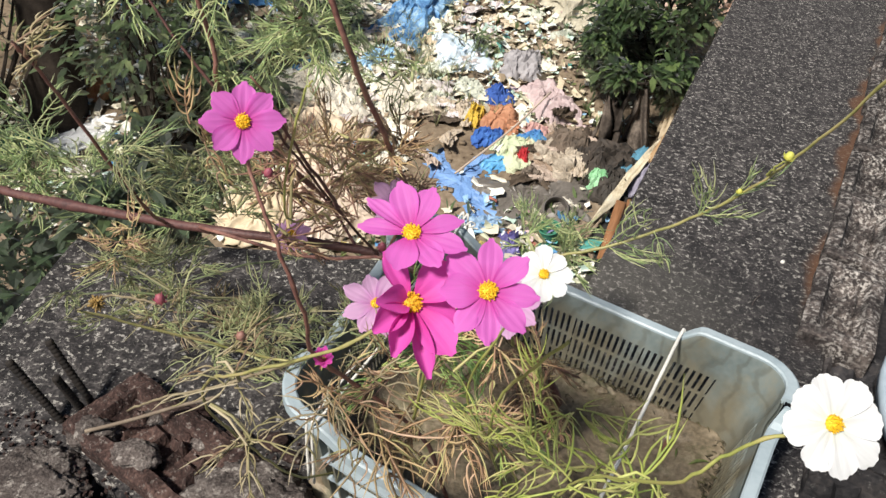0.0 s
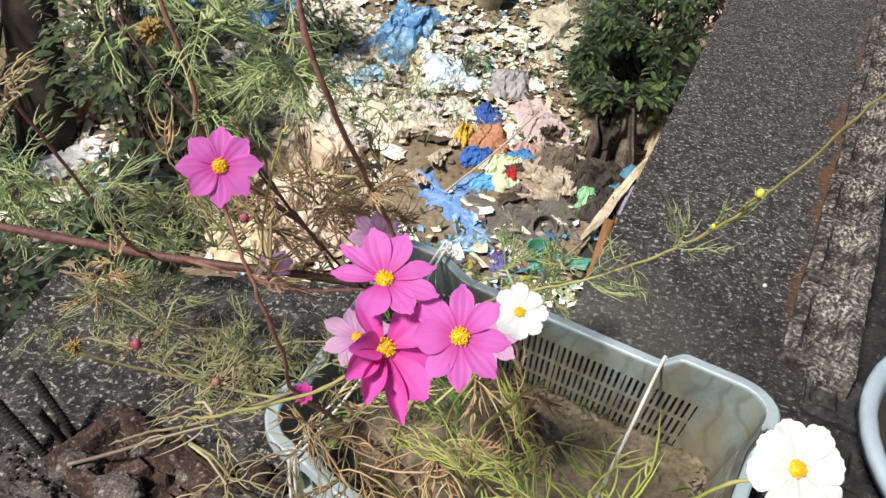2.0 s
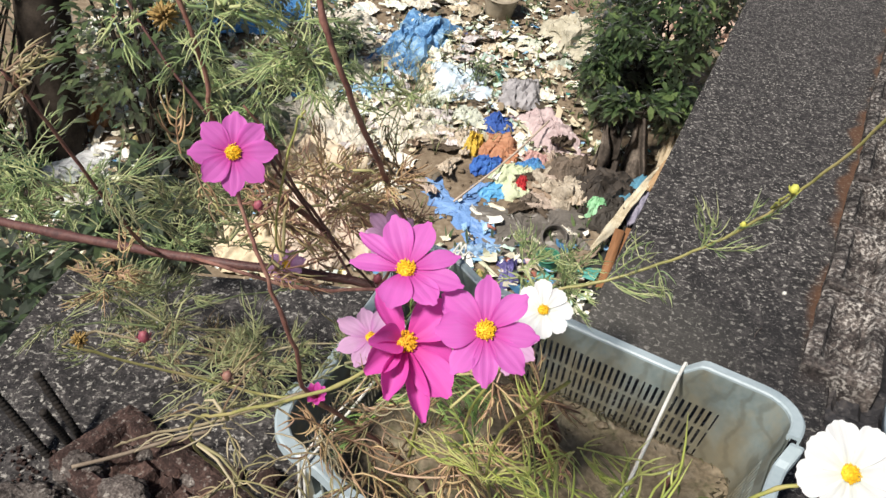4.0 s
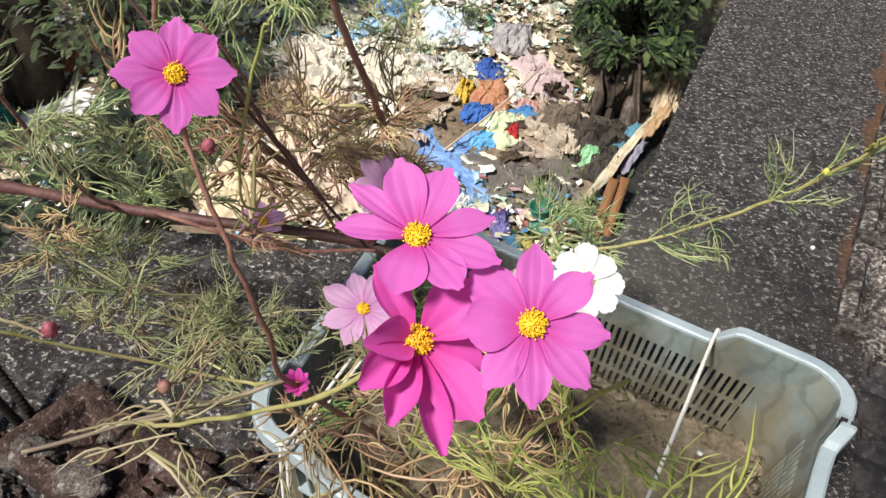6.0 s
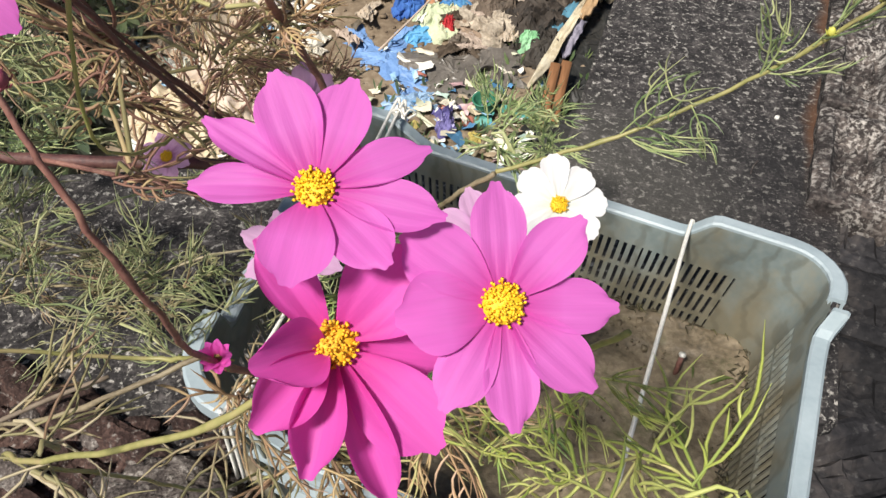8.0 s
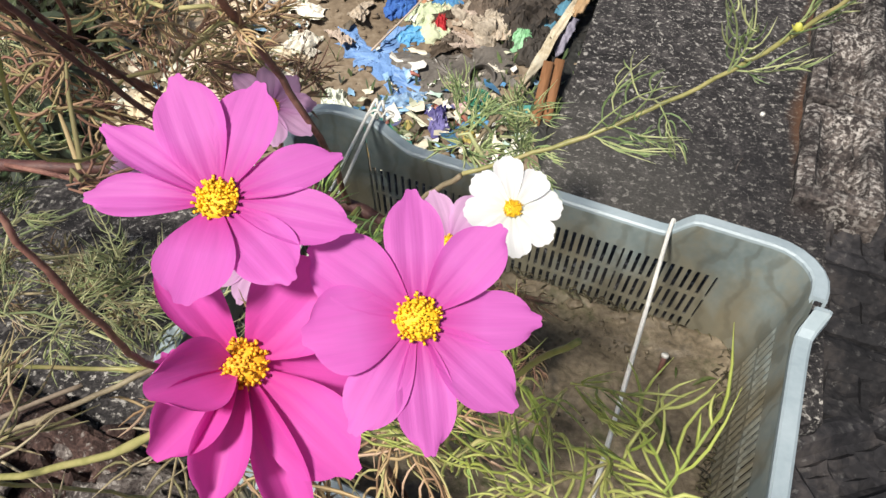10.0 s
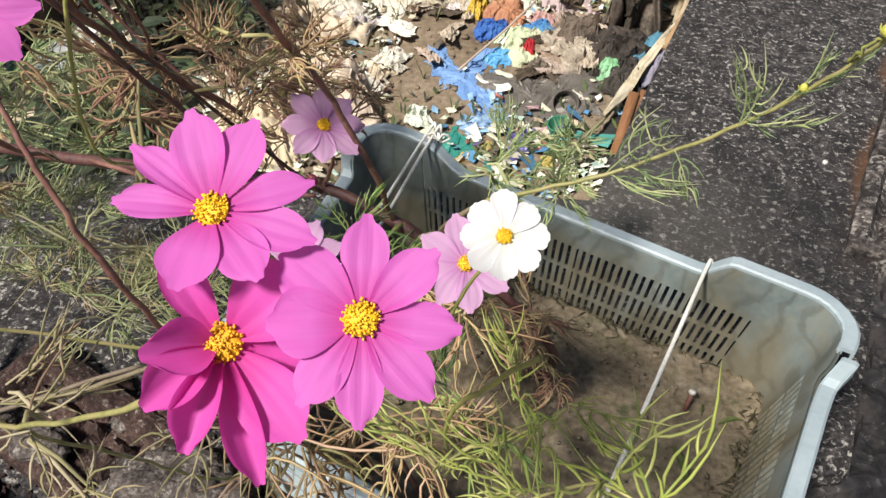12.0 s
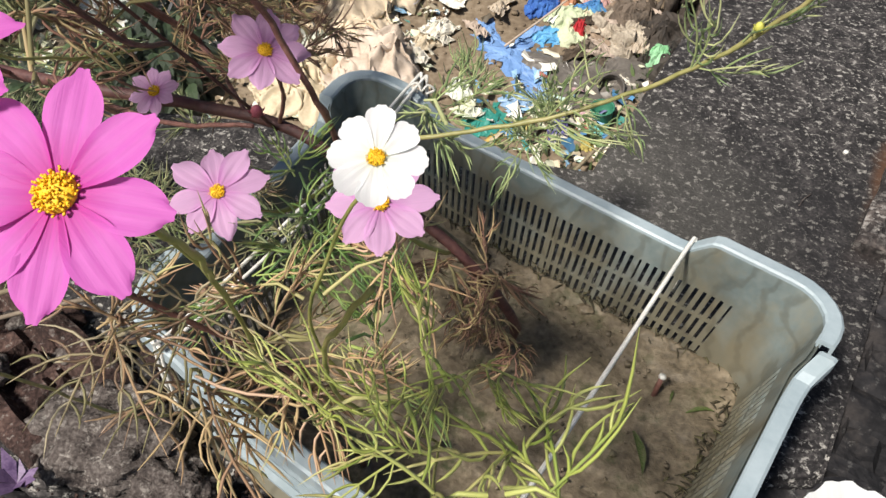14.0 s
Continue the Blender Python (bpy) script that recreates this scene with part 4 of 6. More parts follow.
def build_magenta_plant():
    root = crate_point(0.42, 0.18, SOIL_Z)
    plant = empty("cosmos_plant", root, "magenta cosmos in full bloom with feathery leaves, rooted in the crate", "plant")
    node = Vector((-0.022, 0.40, 0.475))
    stem(plant, [root, (0.075, 0.48, 0.29), (0.03, 0.445, 0.38), node, (-0.018, 0.365, 0.545), (-0.032, 0.352, 0.615), (-0.05, 0.36, 0.66), (-0.064, 0.372, 0.697)], 0.0024, 0.0011, M_STEM)
    stem(plant, [(0.06, 0.445, 0.36), (0.075, 0.38, 0.52), (0.076, 0.315, 0.64), (0.067, 0.284, 0.699)], 0.0015, 0.0011, M_STEM_GREEN, "flower_stalk")
    stem(plant, [(0.075, 0.38, 0.52), (0.105, 0.32, 0.61), (0.113, 0.269, 0.682)], 0.0014, 0.0011, M_STEM_GREEN, "flower_stalk")
    stem(plant, [(0.072, 0.264, 0.667), (0.03, 0.262, 0.625), (-0.035, 0.281, 0.57), (-0.074, 0.308, 0.525), (-0.095, 0.345, 0.45), (-0.085, 0.40, 0.34), (-0.05, 0.45, 0.24), crate_point(0.16, 0.2, SOIL_Z)],
         0.0011, 0.0013, M_STEM_OLIVE, "flower_stalk", "yellow-green arching stalk")
    stem(plant, [node, (-0.06, 0.43, 0.43), (-0.14, 0.40, 0.47), (-0.2, 0.36, 0.52)], 0.0016, 0.001, M_STEM_OLIVE, "branch")
    stem(plant, [node, (-0.10, 0.39, 0.43), (-0.18, 0.42, 0.36), (-0.25, 0.47, 0.27)], 0.0016, 0.0011, M_STEM_DRAB, "branch")
    # heads
    flower(plant, (-0.06, 0.37, 0.704), (0.28, -0.68, 0.62), 0.0255, M_PINK, M_DISC, 8, 12, 0.6, 0.1, -0.06, 8, 3, 0.0048, label="round magenta flower")
    flower(plant, (0.067, 0.281, 0.704), (-0.06, -0.33, 0.94), 0.0288, M_PINK, M_DISC, wide=0.5, cup=0.1, curl=-0.08, seed=5, disc_r=0.005, label="magenta flower with spread petals",
           petals=((112, 22, 1.05, 0.0, 1.1), (74, 20, 0.98, 0.0, 1.1), (24, 10, 0.98, 0.1, 0.9), (-12, 4, 1.08, 0.0, 0.95), (-46, 4, 0.92, 0.0, 1.0), (-98, 6, 0.86, 0.0, 1.25), (180, 6, 1.02, 0.25, 0.75), (150, 12, 1.12, 0.2, 0.75)))
    flower(plant, (0.113, 0.263, 0.687), (0.0, -0.5, 0.86), 0.0282, M_PINK, M_DISC, wide=0.54, cup=0.1, curl=-0.06, seed=7, disc_r=0.0052, label="wide open magenta flower",
           petals=((96, 10, 1.03, 0.05, 0.92), (49, 8, 0.98, 0.05, 0.98), (2, 4, 0.95, 0.0, 0.95), (-40, 2, 1.0, 0.0, 1.0), (-82, 3, 1.02, 0.0, 0.9), (-117, 4, 0.98, 0.0, 0.95), (192, 14, 0.88, 0.0, 1.25), (148, 12, 1.0, 0.0, 1.1)))
    flower(plant, (0.073, 0.259, 0.673), (0.1, -0.6, 0.79), 0.0282, M_PINK_DEEP, M_DISC_OLD, wide=0.66, cup=0.15, curl=-0.04, seed=11, disc_r=0.0058, label="ageing deep magenta flower with folded petals",
           petals=((130, 16, 1.1, 0.6, 0.85), (50, 20, 1.1, 0.05, 1.35), (-6, -12, 0.95, 0.1, 1.0), (-41, 4, 1.25, 0.15, 1.05), (-66, 0, 1.45, 0.9, 0.85), (-98, 10, 1.1, 0.95, 1.0), (-130, 20, 0.95, 0.8, 1.1), (-160, 42, 0.85, 0.9, 1.3)))
    # buds
    bud(plant, (-0.076, 0.264, 0.639), (0.1, -0.3, 1), 0.0033, M_BUD)
    stem(plant, [(-0.2, 0.36, 0.52), (-0.13, 0.30, 0.60), (-0.076, 0.264, 0.634)], 0.0009, 0.0007, M_STEM_DRAB, "flower_stalk")
    bud(plant, (-0.017, 0.411, 0.458), (0.2, -0.6, 0.8), 0.0055, M_BUD)
    flower(plant, (-0.017, 0.409, 0.462), (0.1, -0.5, 0.85), 0.0145, M_PINK_DEEP, M_SEED, 9, 0, 0.55, 0.5, -0.22, 72, 19, 0.004, label="fading half-closed pink flower")
    bud(plant, (-0.02, 0.245, 0.64), (0.4, -0.2, 1), 0.0028, M_STEM)
    bud(plant, (-0.03, 0.33, 0.695), (0.4, -0.2, 1), 0.003, M_BUD)
    seed_head(plant, (-0.135, 0.29, 0.60), 0.006, M_SEED, 3)
    clump(plant, "foliage", M_LEAF_STRAW, (-0.05, 0.31, 0.53), (0.03, 0.02, 0.02), 9, 21, 0.052, 0.0007, -0.1, 3, False, "straw-coloured feathery leaves", 0.3)
    clump(plant, "foliage", M_LEAF_STRAW, (-0.09, 0.33, 0.48), (0.045, 0.03, 0.02), 8, 22, 0.055, 0.0007, -0.1, 3, False)
    clump(plant, "foliage", M_LEAF_DRY, (0.03, 0.415, 0.385), (0.02, 0.02, 0.015), 14, 26, 0.085, 0.0011, -0.7, 3, False, "withered orange-brown leaves", 0.5)
    clump(plant, "foliage", M_LEAF_STRAW, (0.015, 0.415, 0.41), (0.045, 0.025, 0.02), 13, 27, 0.068, 0.0009, -0.1, 3, False)
    clump(plant, "foliage", M_LEAF_DRY, (-0.01, 0.41, 0.42), (0.03, 0.02, 0.015), 9, 29, 0.065, 0.0009, 0.0, 3, False)
    clump(plant, "foliage", M_LEAF_DRY, (0.085, 0.475, 0.40), (0.05, 0.035, 0.03), 14, 23, 0.065, 0.001, 0.0, 4, True, "dry brown thread-like leaves", 0.5)
    clump(plant, "foliage", M_LEAF_FRESH, (0.10, 0.485, 0.35), (0.05, 0.04, 0.04), 8, 24, 0.07, 0.001, 0.3, 4)
    clump(plant, "foliage", M_LEAF_DRY, (0.09, 0.47, 0.37), (0.04, 0.03, 0.03), 8, 28, 0.06, 0.001, -0.2)
    clump(plant, "foliage", M_LEAF_RED, (-0.06, 0.46, 0.55), (0.03, 0.04, 0.07), 16, 25, 0.05, 0.0009, 0.1)


def build_white_plant():
    root = crate_point(0.52, 0.34, SOIL_Z)
    plant = empty("cosmos_plant", root, "white cosmos with yellow-green feathery leaves, rooted in the crate", "plant")
    stem(plant, [root, (0.17, 0.45, 0.30), (0.11, 0.42, 0.43), (0.125, 0.40, 0.53), (0.149, 0.401, 0.594)], 0.0014, 0.0009, M_STEM_GREEN)
    stem(plant, [root, (0.19, 0.40, 0.33), (0.205, 0.32, 0.48), (0.229, 0.224, 0.608), (0.246, 0.214, 0.65), (0.265, 0.207, 0.679), (0.281, 0.21, 0.684)], 0.0012, 0.0009, M_STEM_GREEN)
    stem(plant, [root, (0.135, 0.405, 0.40), (0.135, 0.365, 0.50), (0.15, 0.345, 0.553), (0.169, 0.325, 0.606)], 0.0013, 0.0013, M_STEM_GREEN, "cut_stalk", "green stalk with a cut end")
    flower(plant, (0.15, 0.396, 0.602), (0.05, -0.55, 0.8), 0.0200, M_WHITE, M_DISC, wide=0.66, cup=0.1, curl=-0.08, seed=13, disc_r=0.0038, label="small white flower", broad=0.8,
           petals=((98, 4, 1.08, 0.0, 0.95), (52, 4, 0.98, 0.0, 1.0), (8, 3, 1.02, 0.0, 1.05), (-38, 4, 1.0, 0.0, 1.0), (-84, 3, 0.98, 0.0, 1.0), (-128, 4, 1.0, 0.0, 1.0), (-172, 3, 0.98, 0.0, 1.0), (142, 4, 1.0, 0.0, 0.95)))
    flower(plant, (0.282, 0.208, 0.688), (0.1, -0.62, 0.74), 0.0232, M_WHITE, M_DISC, wide=0.66, cup=0.1, curl=-0.08, seed=17, disc_r=0.0042, label="large white flower", broad=0.8,
           petals=((104, 6, 0.95, 0.0, 1.0), (58, 5, 1.02, 0.0, 1.0), (14, 4, 0.98, 0.0, 1.1), (-32, 3, 1.1, 0.0, 1.0), (-72, 4, 1.05, 0.0, 1.0), (-112, 5, 0.98, 0.0, 0.95), (-164, 5, 1.0, 0.0, 1.05), (150, 6, 0.92, 0.0, 1.05)))
    clump(plant, "foliage", M_LEAF_YELLOW, (0.17, 0.385, 0.455), (0.04, 0.025, 0.03), 10, 31, 0.07, 0.0008, 0.3, 4, False, "long yellow-green leaf threads", 0.25)
    clump(plant, "foliage", M_LEAF_YELLOW, (0.228, 0.34, 0.46), (0.035, 0.02, 0.02), 9, 32, 0.07, 0.001, 0.4, 3, False)
    clump(plant, "foliage", M_LEAF_YELLOW, (0.195, 0.42, 0.41), (0.06, 0.04, 0.03), 8, 33, 0.058, 0.0008, 0.3, 4)
    clump(plant, "foliage", M_LEAF_YELLOW, (0.228, 0.385, 0.385), (0.045, 0.03, 0.025), 9, 35, 0.075, 0.0012, 0.4, 3, False)
    clump(plant, "foliage", M_LEAF_DRY, (0.10, 0.40, 0.40), (0.04, 0.025, 0.03), 14, 34, 0.058, 0.0009, -0.2, 4)


def build_leaning_plant():
    """The tall one whose thick stem lies over to the side."""
    root = crate_point(0.52, 0.68, SOIL_Z)
    plant = empty("cosmos_plant", root, "leaning old cosmos with thick purple-brown stems and pale pink flowers", "plant")
    stem(plant, [root, (0.215, 0.64, 0.23), (0.15, 0.635, 0.315), (0.03, 0.665, 0.365), (-0.05, 0.685, 0.37), (-0.215, 0.69, 0.36), (-0.36, 0.72, 0.335), (-0.58, 0.775, 0.30), (-0.75, 0.83, 0.29)], 0.0046, 0.0064, M_STEM_DARK)
    stem(plant, [(-0.05, 0.685, 0.37), (-0.1, 0.71, 0.42), (-0.154, 0.70, 0.47), (-0.26, 0.70, 0.60), (-0.33, 0.72, 0.70)], 0.0019, 0.0014, M_STEM_DARK, "branch")
    stem(plant, [(0.05, 0.66, 0.36), (0.04, 0.62, 0.45), (0.012, 0.60, 0.53), (0.002, 0.53, 0.62), (-0.018, 0.475, 0.72), (-0.036, 0.47, 0.79), (-0.03, 0.475, 0.9)], 0.0026, 0.0021, M_STEM, "branch")
    stem(plant, [(-0.02, 0.675, 0.37), (-0.06, 0.60, 0.49), (-0.08, 0.52, 0.60), (-0.09, 0.49, 0.65)], 0.0017, 0.0011, M_STEM_DARK, "branch")
    stem(plant, [(-0.1, 0.71, 0.42), (-0.14, 0.55, 0.61), (-0.145, 0.53, 0.68), (-0.165, 0.525, 0.76), (-0.19, 0.53, 0.85)], 0.0023, 0.0015, M_STEM, "branch")
    stem(plant, [(-0.3, 0.70, 0.35), (-0.27, 0.60, 0.45), (-0.30, 0.53, 0.62), (-0.315, 0.515, 0.66)], 0.0022, 0.0015, M_STEM, "branch")
    stem(plant, [(-0.25, 0.69, 0.36), (-0.1, 0.62, 0.40), (0.0, 0.59, 0.44)], 0.0024, 0.0017, M_STEM, "branch")
    stem(plant, [(-0.06, 0.60, 0.49), (-0.05, 0.47, 0.56), (-0.045, 0.40, 0.62), (-0.028, 0.39, 0.71), (-0.02, 0.39, 0.73)], 0.0009, 0.0008, M_STEM_GREEN, "flower_stalk")
    stem(plant, [(-0.06, 0.60, 0.49), (-0.03, 0.50, 0.56), (-0.045, 0.44, 0.645), (-0.06, 0.41, 0.70)], 0.0018, 0.0012, M_STEM_DARK, "branch")
    stem(plant, [(-0.1, 0.71, 0.42), (-0.12, 0.62, 0.52), (-0.09, 0.55, 0.60), (-0.11, 0.52, 0.66)], 0.0016, 0.001, M_STEM, "branch")
    seed_head(plant, (-0.16, 0.50, 0.733), 0.012, M_SEED, 9)
    bud(plant, (-0.01, 0.62, 0.43), (0.2, -0.4, 1), 0.005, M_BUD)
    for at, face, r, seed, lab in (((0.129, 0.48, 0.497), (0.1, -0.5, 0.8), 0.032, 41, "pale pink flower below the white one"),
                                   ((0.006, 0.515, 0.441), (0.1, -0.4, 0.85), 0.033, 43, "pale pink flower over the crate"),
                                   ((0.004, 0.615, 0.49), (0.3, -0.4, 0.8), 0.032, 47, "pale pink flower behind the stems"),
                                   ((-0.125, 0.665, 0.392), (-0.1, -0.45, 0.8), 0.022, 49, "pale pink flower seen half from the side")):
        flower(plant, at, face, r, M_PALE, M_DISC, 8, seed * 7, 0.55, 0.1, -0.08, 6, seed, 0.005, label=lab)
    stem(plant, [(0.15, 0.63, 0.31), (0.14, 0.53, 0.42), (0.13, 0.485, 0.49)], 0.002, 0.0013, M_STEM_GREEN, "flower_stalk")
    stem(plant, [(0.06, 0.66, 0.36), (0.03, 0.56, 0.39), (0.007, 0.518, 0.435)], 0.002, 0.0013, M_STEM_GREEN, "flower_stalk")
    stem(plant, [(-0.02, 0.68, 0.37), (0.0, 0.65, 0.43), (0.004, 0.618, 0.485)], 0.002, 0.0013, M_STEM, "flower_stalk")
    fol = (
        (M_LEAF, (-0.60, 0.90, 0.27), (0.16, 0.05, 0.03), 36, 51, 0.085, 0.0012, 0.3),
        (M_LEAF, (-0.73, 0.92, 0.25), (0.15, 0.06, 0.04), 30, 52, 0.085, 0.0012, 0.3),
        (M_LEAF, (-0.49, 0.90, 0.22), (0.12, 0.05, 0.03), 30, 50, 0.075, 0.001, 0.3),
        (M_LEAF_DULL, (-0.205, 0.565, 0.515), (0.045, 0.04, 0.04), 30, 53, 0.05, 0.0007, 0.1),
        (M_LEAF, (-0.13, 0.535, 0.735), (0.075, 0.04, 0.035), 56, 54, 0.046, 0.0007, 0.0),
        (M_LEAF, (-0.068, 0.53, 0.685), (0.045, 0.03, 0.025), 34, 55, 0.044, 0.0007, 0.0),
        (M_LEAF, (-0.143, 0.53, 0.665), (0.02, 0.02, 0.03), 16, 67, 0.045, 0.0007, 0.1),
        (M_LEAF_DULL, (-0.27, 0.66, 0.27), (0.12, 0.07, 0.02), 42, 56, 0.055, 0.0007, 0.2),
        (M_LEAF_DULL, (-0.17, 0.58, 0.28), (0.08, 0.05, 0.02), 32, 68, 0.055, 0.0007, 0.2),
        (M_LEAF_DULL, (-0.30, 0.70, 0.25), (0.15, 0.08, 0.02), 54, 81, 0.05, 0.0007, 0.2),
        (M_LEAF_STRAW, (-0.18, 0.64, 0.26), (0.13, 0.07, 0.02), 38, 82, 0.05, 0.0007, 0.2),
        (M_LEAF_DULL, (-0.05, 0.62, 0.30), (0.08, 0.05, 0.02), 34, 83, 0.05, 0.0007, 0.1),
        (M_LEAF_RED, (-0.055, 0.60, 0.53), (0.06, 0.04, 0.04), 22, 57, 0.05, 0.0008, 0.1),
        (M_LEAF_RED, (-0.085, 0.73, 0.44), (0.09, 0.04, 0.04), 40, 58, 0.055, 0.0008, 0.1),
        (M_LEAF_RED, (0.17, 0.60, 0.28), (0.04, 0.03, 0.03), 30, 59, 0.045, 0.0008, -0.4),
        (M_LEAF_RED, (0.20, 0.64, 0.21), (0.03, 0.03, 0.02), 18, 70, 0.045, 0.0008, -0.6),
        (M_LEAF_DRY, (-0.03, 0.55, 0.60), (0.06, 0.04, 0.03), 14, 60, 0.05, 0.0008, 0.1),
        (M_LEAF, (0.02, 0.55, 0.66), (0.04, 0.04, 0.02), 5, 61, 0.07, 0.0006, 0.2),
        (M_LEAF_STRAW, (-0.31, 0.52, 0.645), (0.02, 0.02, 0.015), 7, 62, 0.05, 0.0011, 0.2),
        (M_LEAF_FRESH, (0.06, 0.56, 0.37), (0.05, 0.05, 0.04), 26, 63, 0.06, 0.0009, 0.1),
        (M_LEAF_DULL, (-0.15, 0.56, 0.49), (0.05, 0.04, 0.05), 24, 64, 0.05, 0.0007, 0.1),
        (M_LEAF_DRY, (-0.14, 0.50, 0.60), (0.04, 0.03, 0.04), 5, 65, 0.05, 0.0009, 0.1),
        (M_LEAF_DRY, (-0.285, 0.585, 0.40), (0.02, 0.02, 0.02), 18, 66, 0.035, 0.0007, 0.1),
        (M_LEAF_RED, (-0.1, 0.80, 0.40), (0.06, 0.03, 0.04), 24, 69, 0.05, 0.0008, 0.1),
    )
    for mat, c, s, count, seed, ln, th, up in fol:
        clump(plant, "foliage", mat, c, s, count, seed, ln, th, up)


def build_long_stalk():
    root = crate_point(0.5, 0.84, SOIL_Z)
    plant = empty("cosmos_plant", root, "slender cosmos with one long yellow-green stalk reaching over the slab", "plant")
    stem(plant, [root, (0.14, 0.70, 0.26), (0.105, 0.63, 0.36), (0.105, 0.56, 0.45), (0.135, 0.532, 0.505)], 0.0019, 0.0018, M_STEM_DRAB, "stem", "drab lower stem")
    stem(plant, [(0.135, 0.532, 0.505), (0.21, 0.549, 0.527), (0.269, 0.547, 0.567), (0.312, 0.528, 0.625), (0.339, 0.491, 0.702), (0.352, 0.443, 0.785), (0.362, 0.41, 0.835)], 0.0015, 0.001, M_STEM_OLIVE, "flower_stalk")
    flower(plant, (0.365, 0.402, 0.845), (0.4, -0.3, 0.8), 0.024, M_PALE, M_DISC, 8, 0, 0.55, 0.1, -0.08, 20, 71, 0.005, label="pale pink flower at the stalk's end")
    stem(plant, [(0.318, 0.523, 0.64), (0.318, 0.514, 0.652), (0.322, 0.508, 0.664)], 0.001, 0.0008, M_STEM_GREEN, "bud_stalk")
    bud(plant, (0.323, 0.506, 0.669), (0.1, -0.2, 1), 0.0036, M_BUD_GREEN)
    bud(plant, (0.304, 0.53, 0.618), (-0.2, -0.2, 1), 0.0024, M_BUD_GREEN)
    # sprigs that stand up along the stalk
    for at, way, ln, seed in (((0.212, 0.549, 0.529), (0.4, -0.15, 0.9), 0.085, 91), ((0.212, 0.549, 0.529), (0.9, -0.3, -0.3), 0.042, 92), ((0.225, 0.549, 0.536), (0.8, -0.3, -0.1), 0.04, 93),
                              ((0.281, 0.543, 0.58), (0.05, -0.2, 1.0), 0.06, 94), ((0.281, 0.543, 0.58), (0.35, -0.2, 0.9), 0.045, 95), ((0.284, 0.542, 0.583), (0.85, -0.35, 0.1), 0.045, 96),
                              ((0.3, 0.535, 0.606), (0.35, -0.2, 0.9), 0.045, 97), ((0.308, 0.53, 0.618), (0.7, -0.3, 0.7), 0.035, 98), ((0.25, 0.548, 0.553), (0.5, -0.4, -0.6), 0.035, 99)):
        g = Geo()
        feather(g, at, way, ln, random.Random(seed), 0.0006, 5, 0.0, True, 0.2)
        part("leaf", g, M_LEAF, plant).matrix_parent_inverse = Matrix.Translation(-plant.location)
    for c, s, n, seed in (((0.15, 0.56, 0.5), (0.02, 0.02, 0.012), 8, 72), ((0.17, 0.69, 0.42), (0.035, 0.035, 0.025), 14, 74), ((0.225, 0.81, 0.345), (0.05, 0.03, 0.03), 20, 76)):
        clump(plant, "foliage", M_LEAF, c, s, n, seed, 0.042, 0.0007, 0.3)


# ---- on the slab ----
def build_rebars():
    for base, tip in (((-0.387, 0.551, 0.10), (-0.454, 0.56, 0.207)), ((-0.36, 0.581, 0.10), (-0.423, 0.598, 0.214)), ((-0.366, 0.57, 0.10), (-0.396, 0.559, 0.194))):
        g = Geo()
        a, b = Vector(base), Vector(tip)
        n = 66
        g.tube([a.lerp(b, i / n) for i in range(n + 1)], [0.006 if i % 3 == 1 else 0.0048 for i in range(n + 1)], 8)
        whole("rebar", g, M_STEEL, "rusty black steel rebar stub sticking out of the concrete", "rebar", group="rebar stubs")


def lump(name, at, size, mat, label, category, seed, group="", fine=5):
    bm = bmesh.new()
    bmesh.ops.create_icosphere(bm, subdivisions=fine, radius=1)
    s = Vector(size)
    for v in bm.verts:
        d = v.co.copy()
        r = 1 + 0.32 * noise.noise(d * 1.6 + Vector((seed, 0, 0))) + 0.16 * noise.noise(d * 4.5 + Vector((0, seed, 0))) + 0.1 * noise.noise(d * 11 + Vector((0, 0, seed))) + 0.07 * noise.noise(d * 24) + 0.05 * noise.noise(d * 47)
        r += 0.12 * (1 - 2 * abs(noise.noise(d * 3 + Vector((seed, seed, 0)))))
        v.co = Vector((d.x * r * s.x, d.y * r * s.y, max(-0.62, d.z * r) * s.z))
    ob = whole(name, bm, mat, label, category, group=group)
    ob.location = at
    return ob


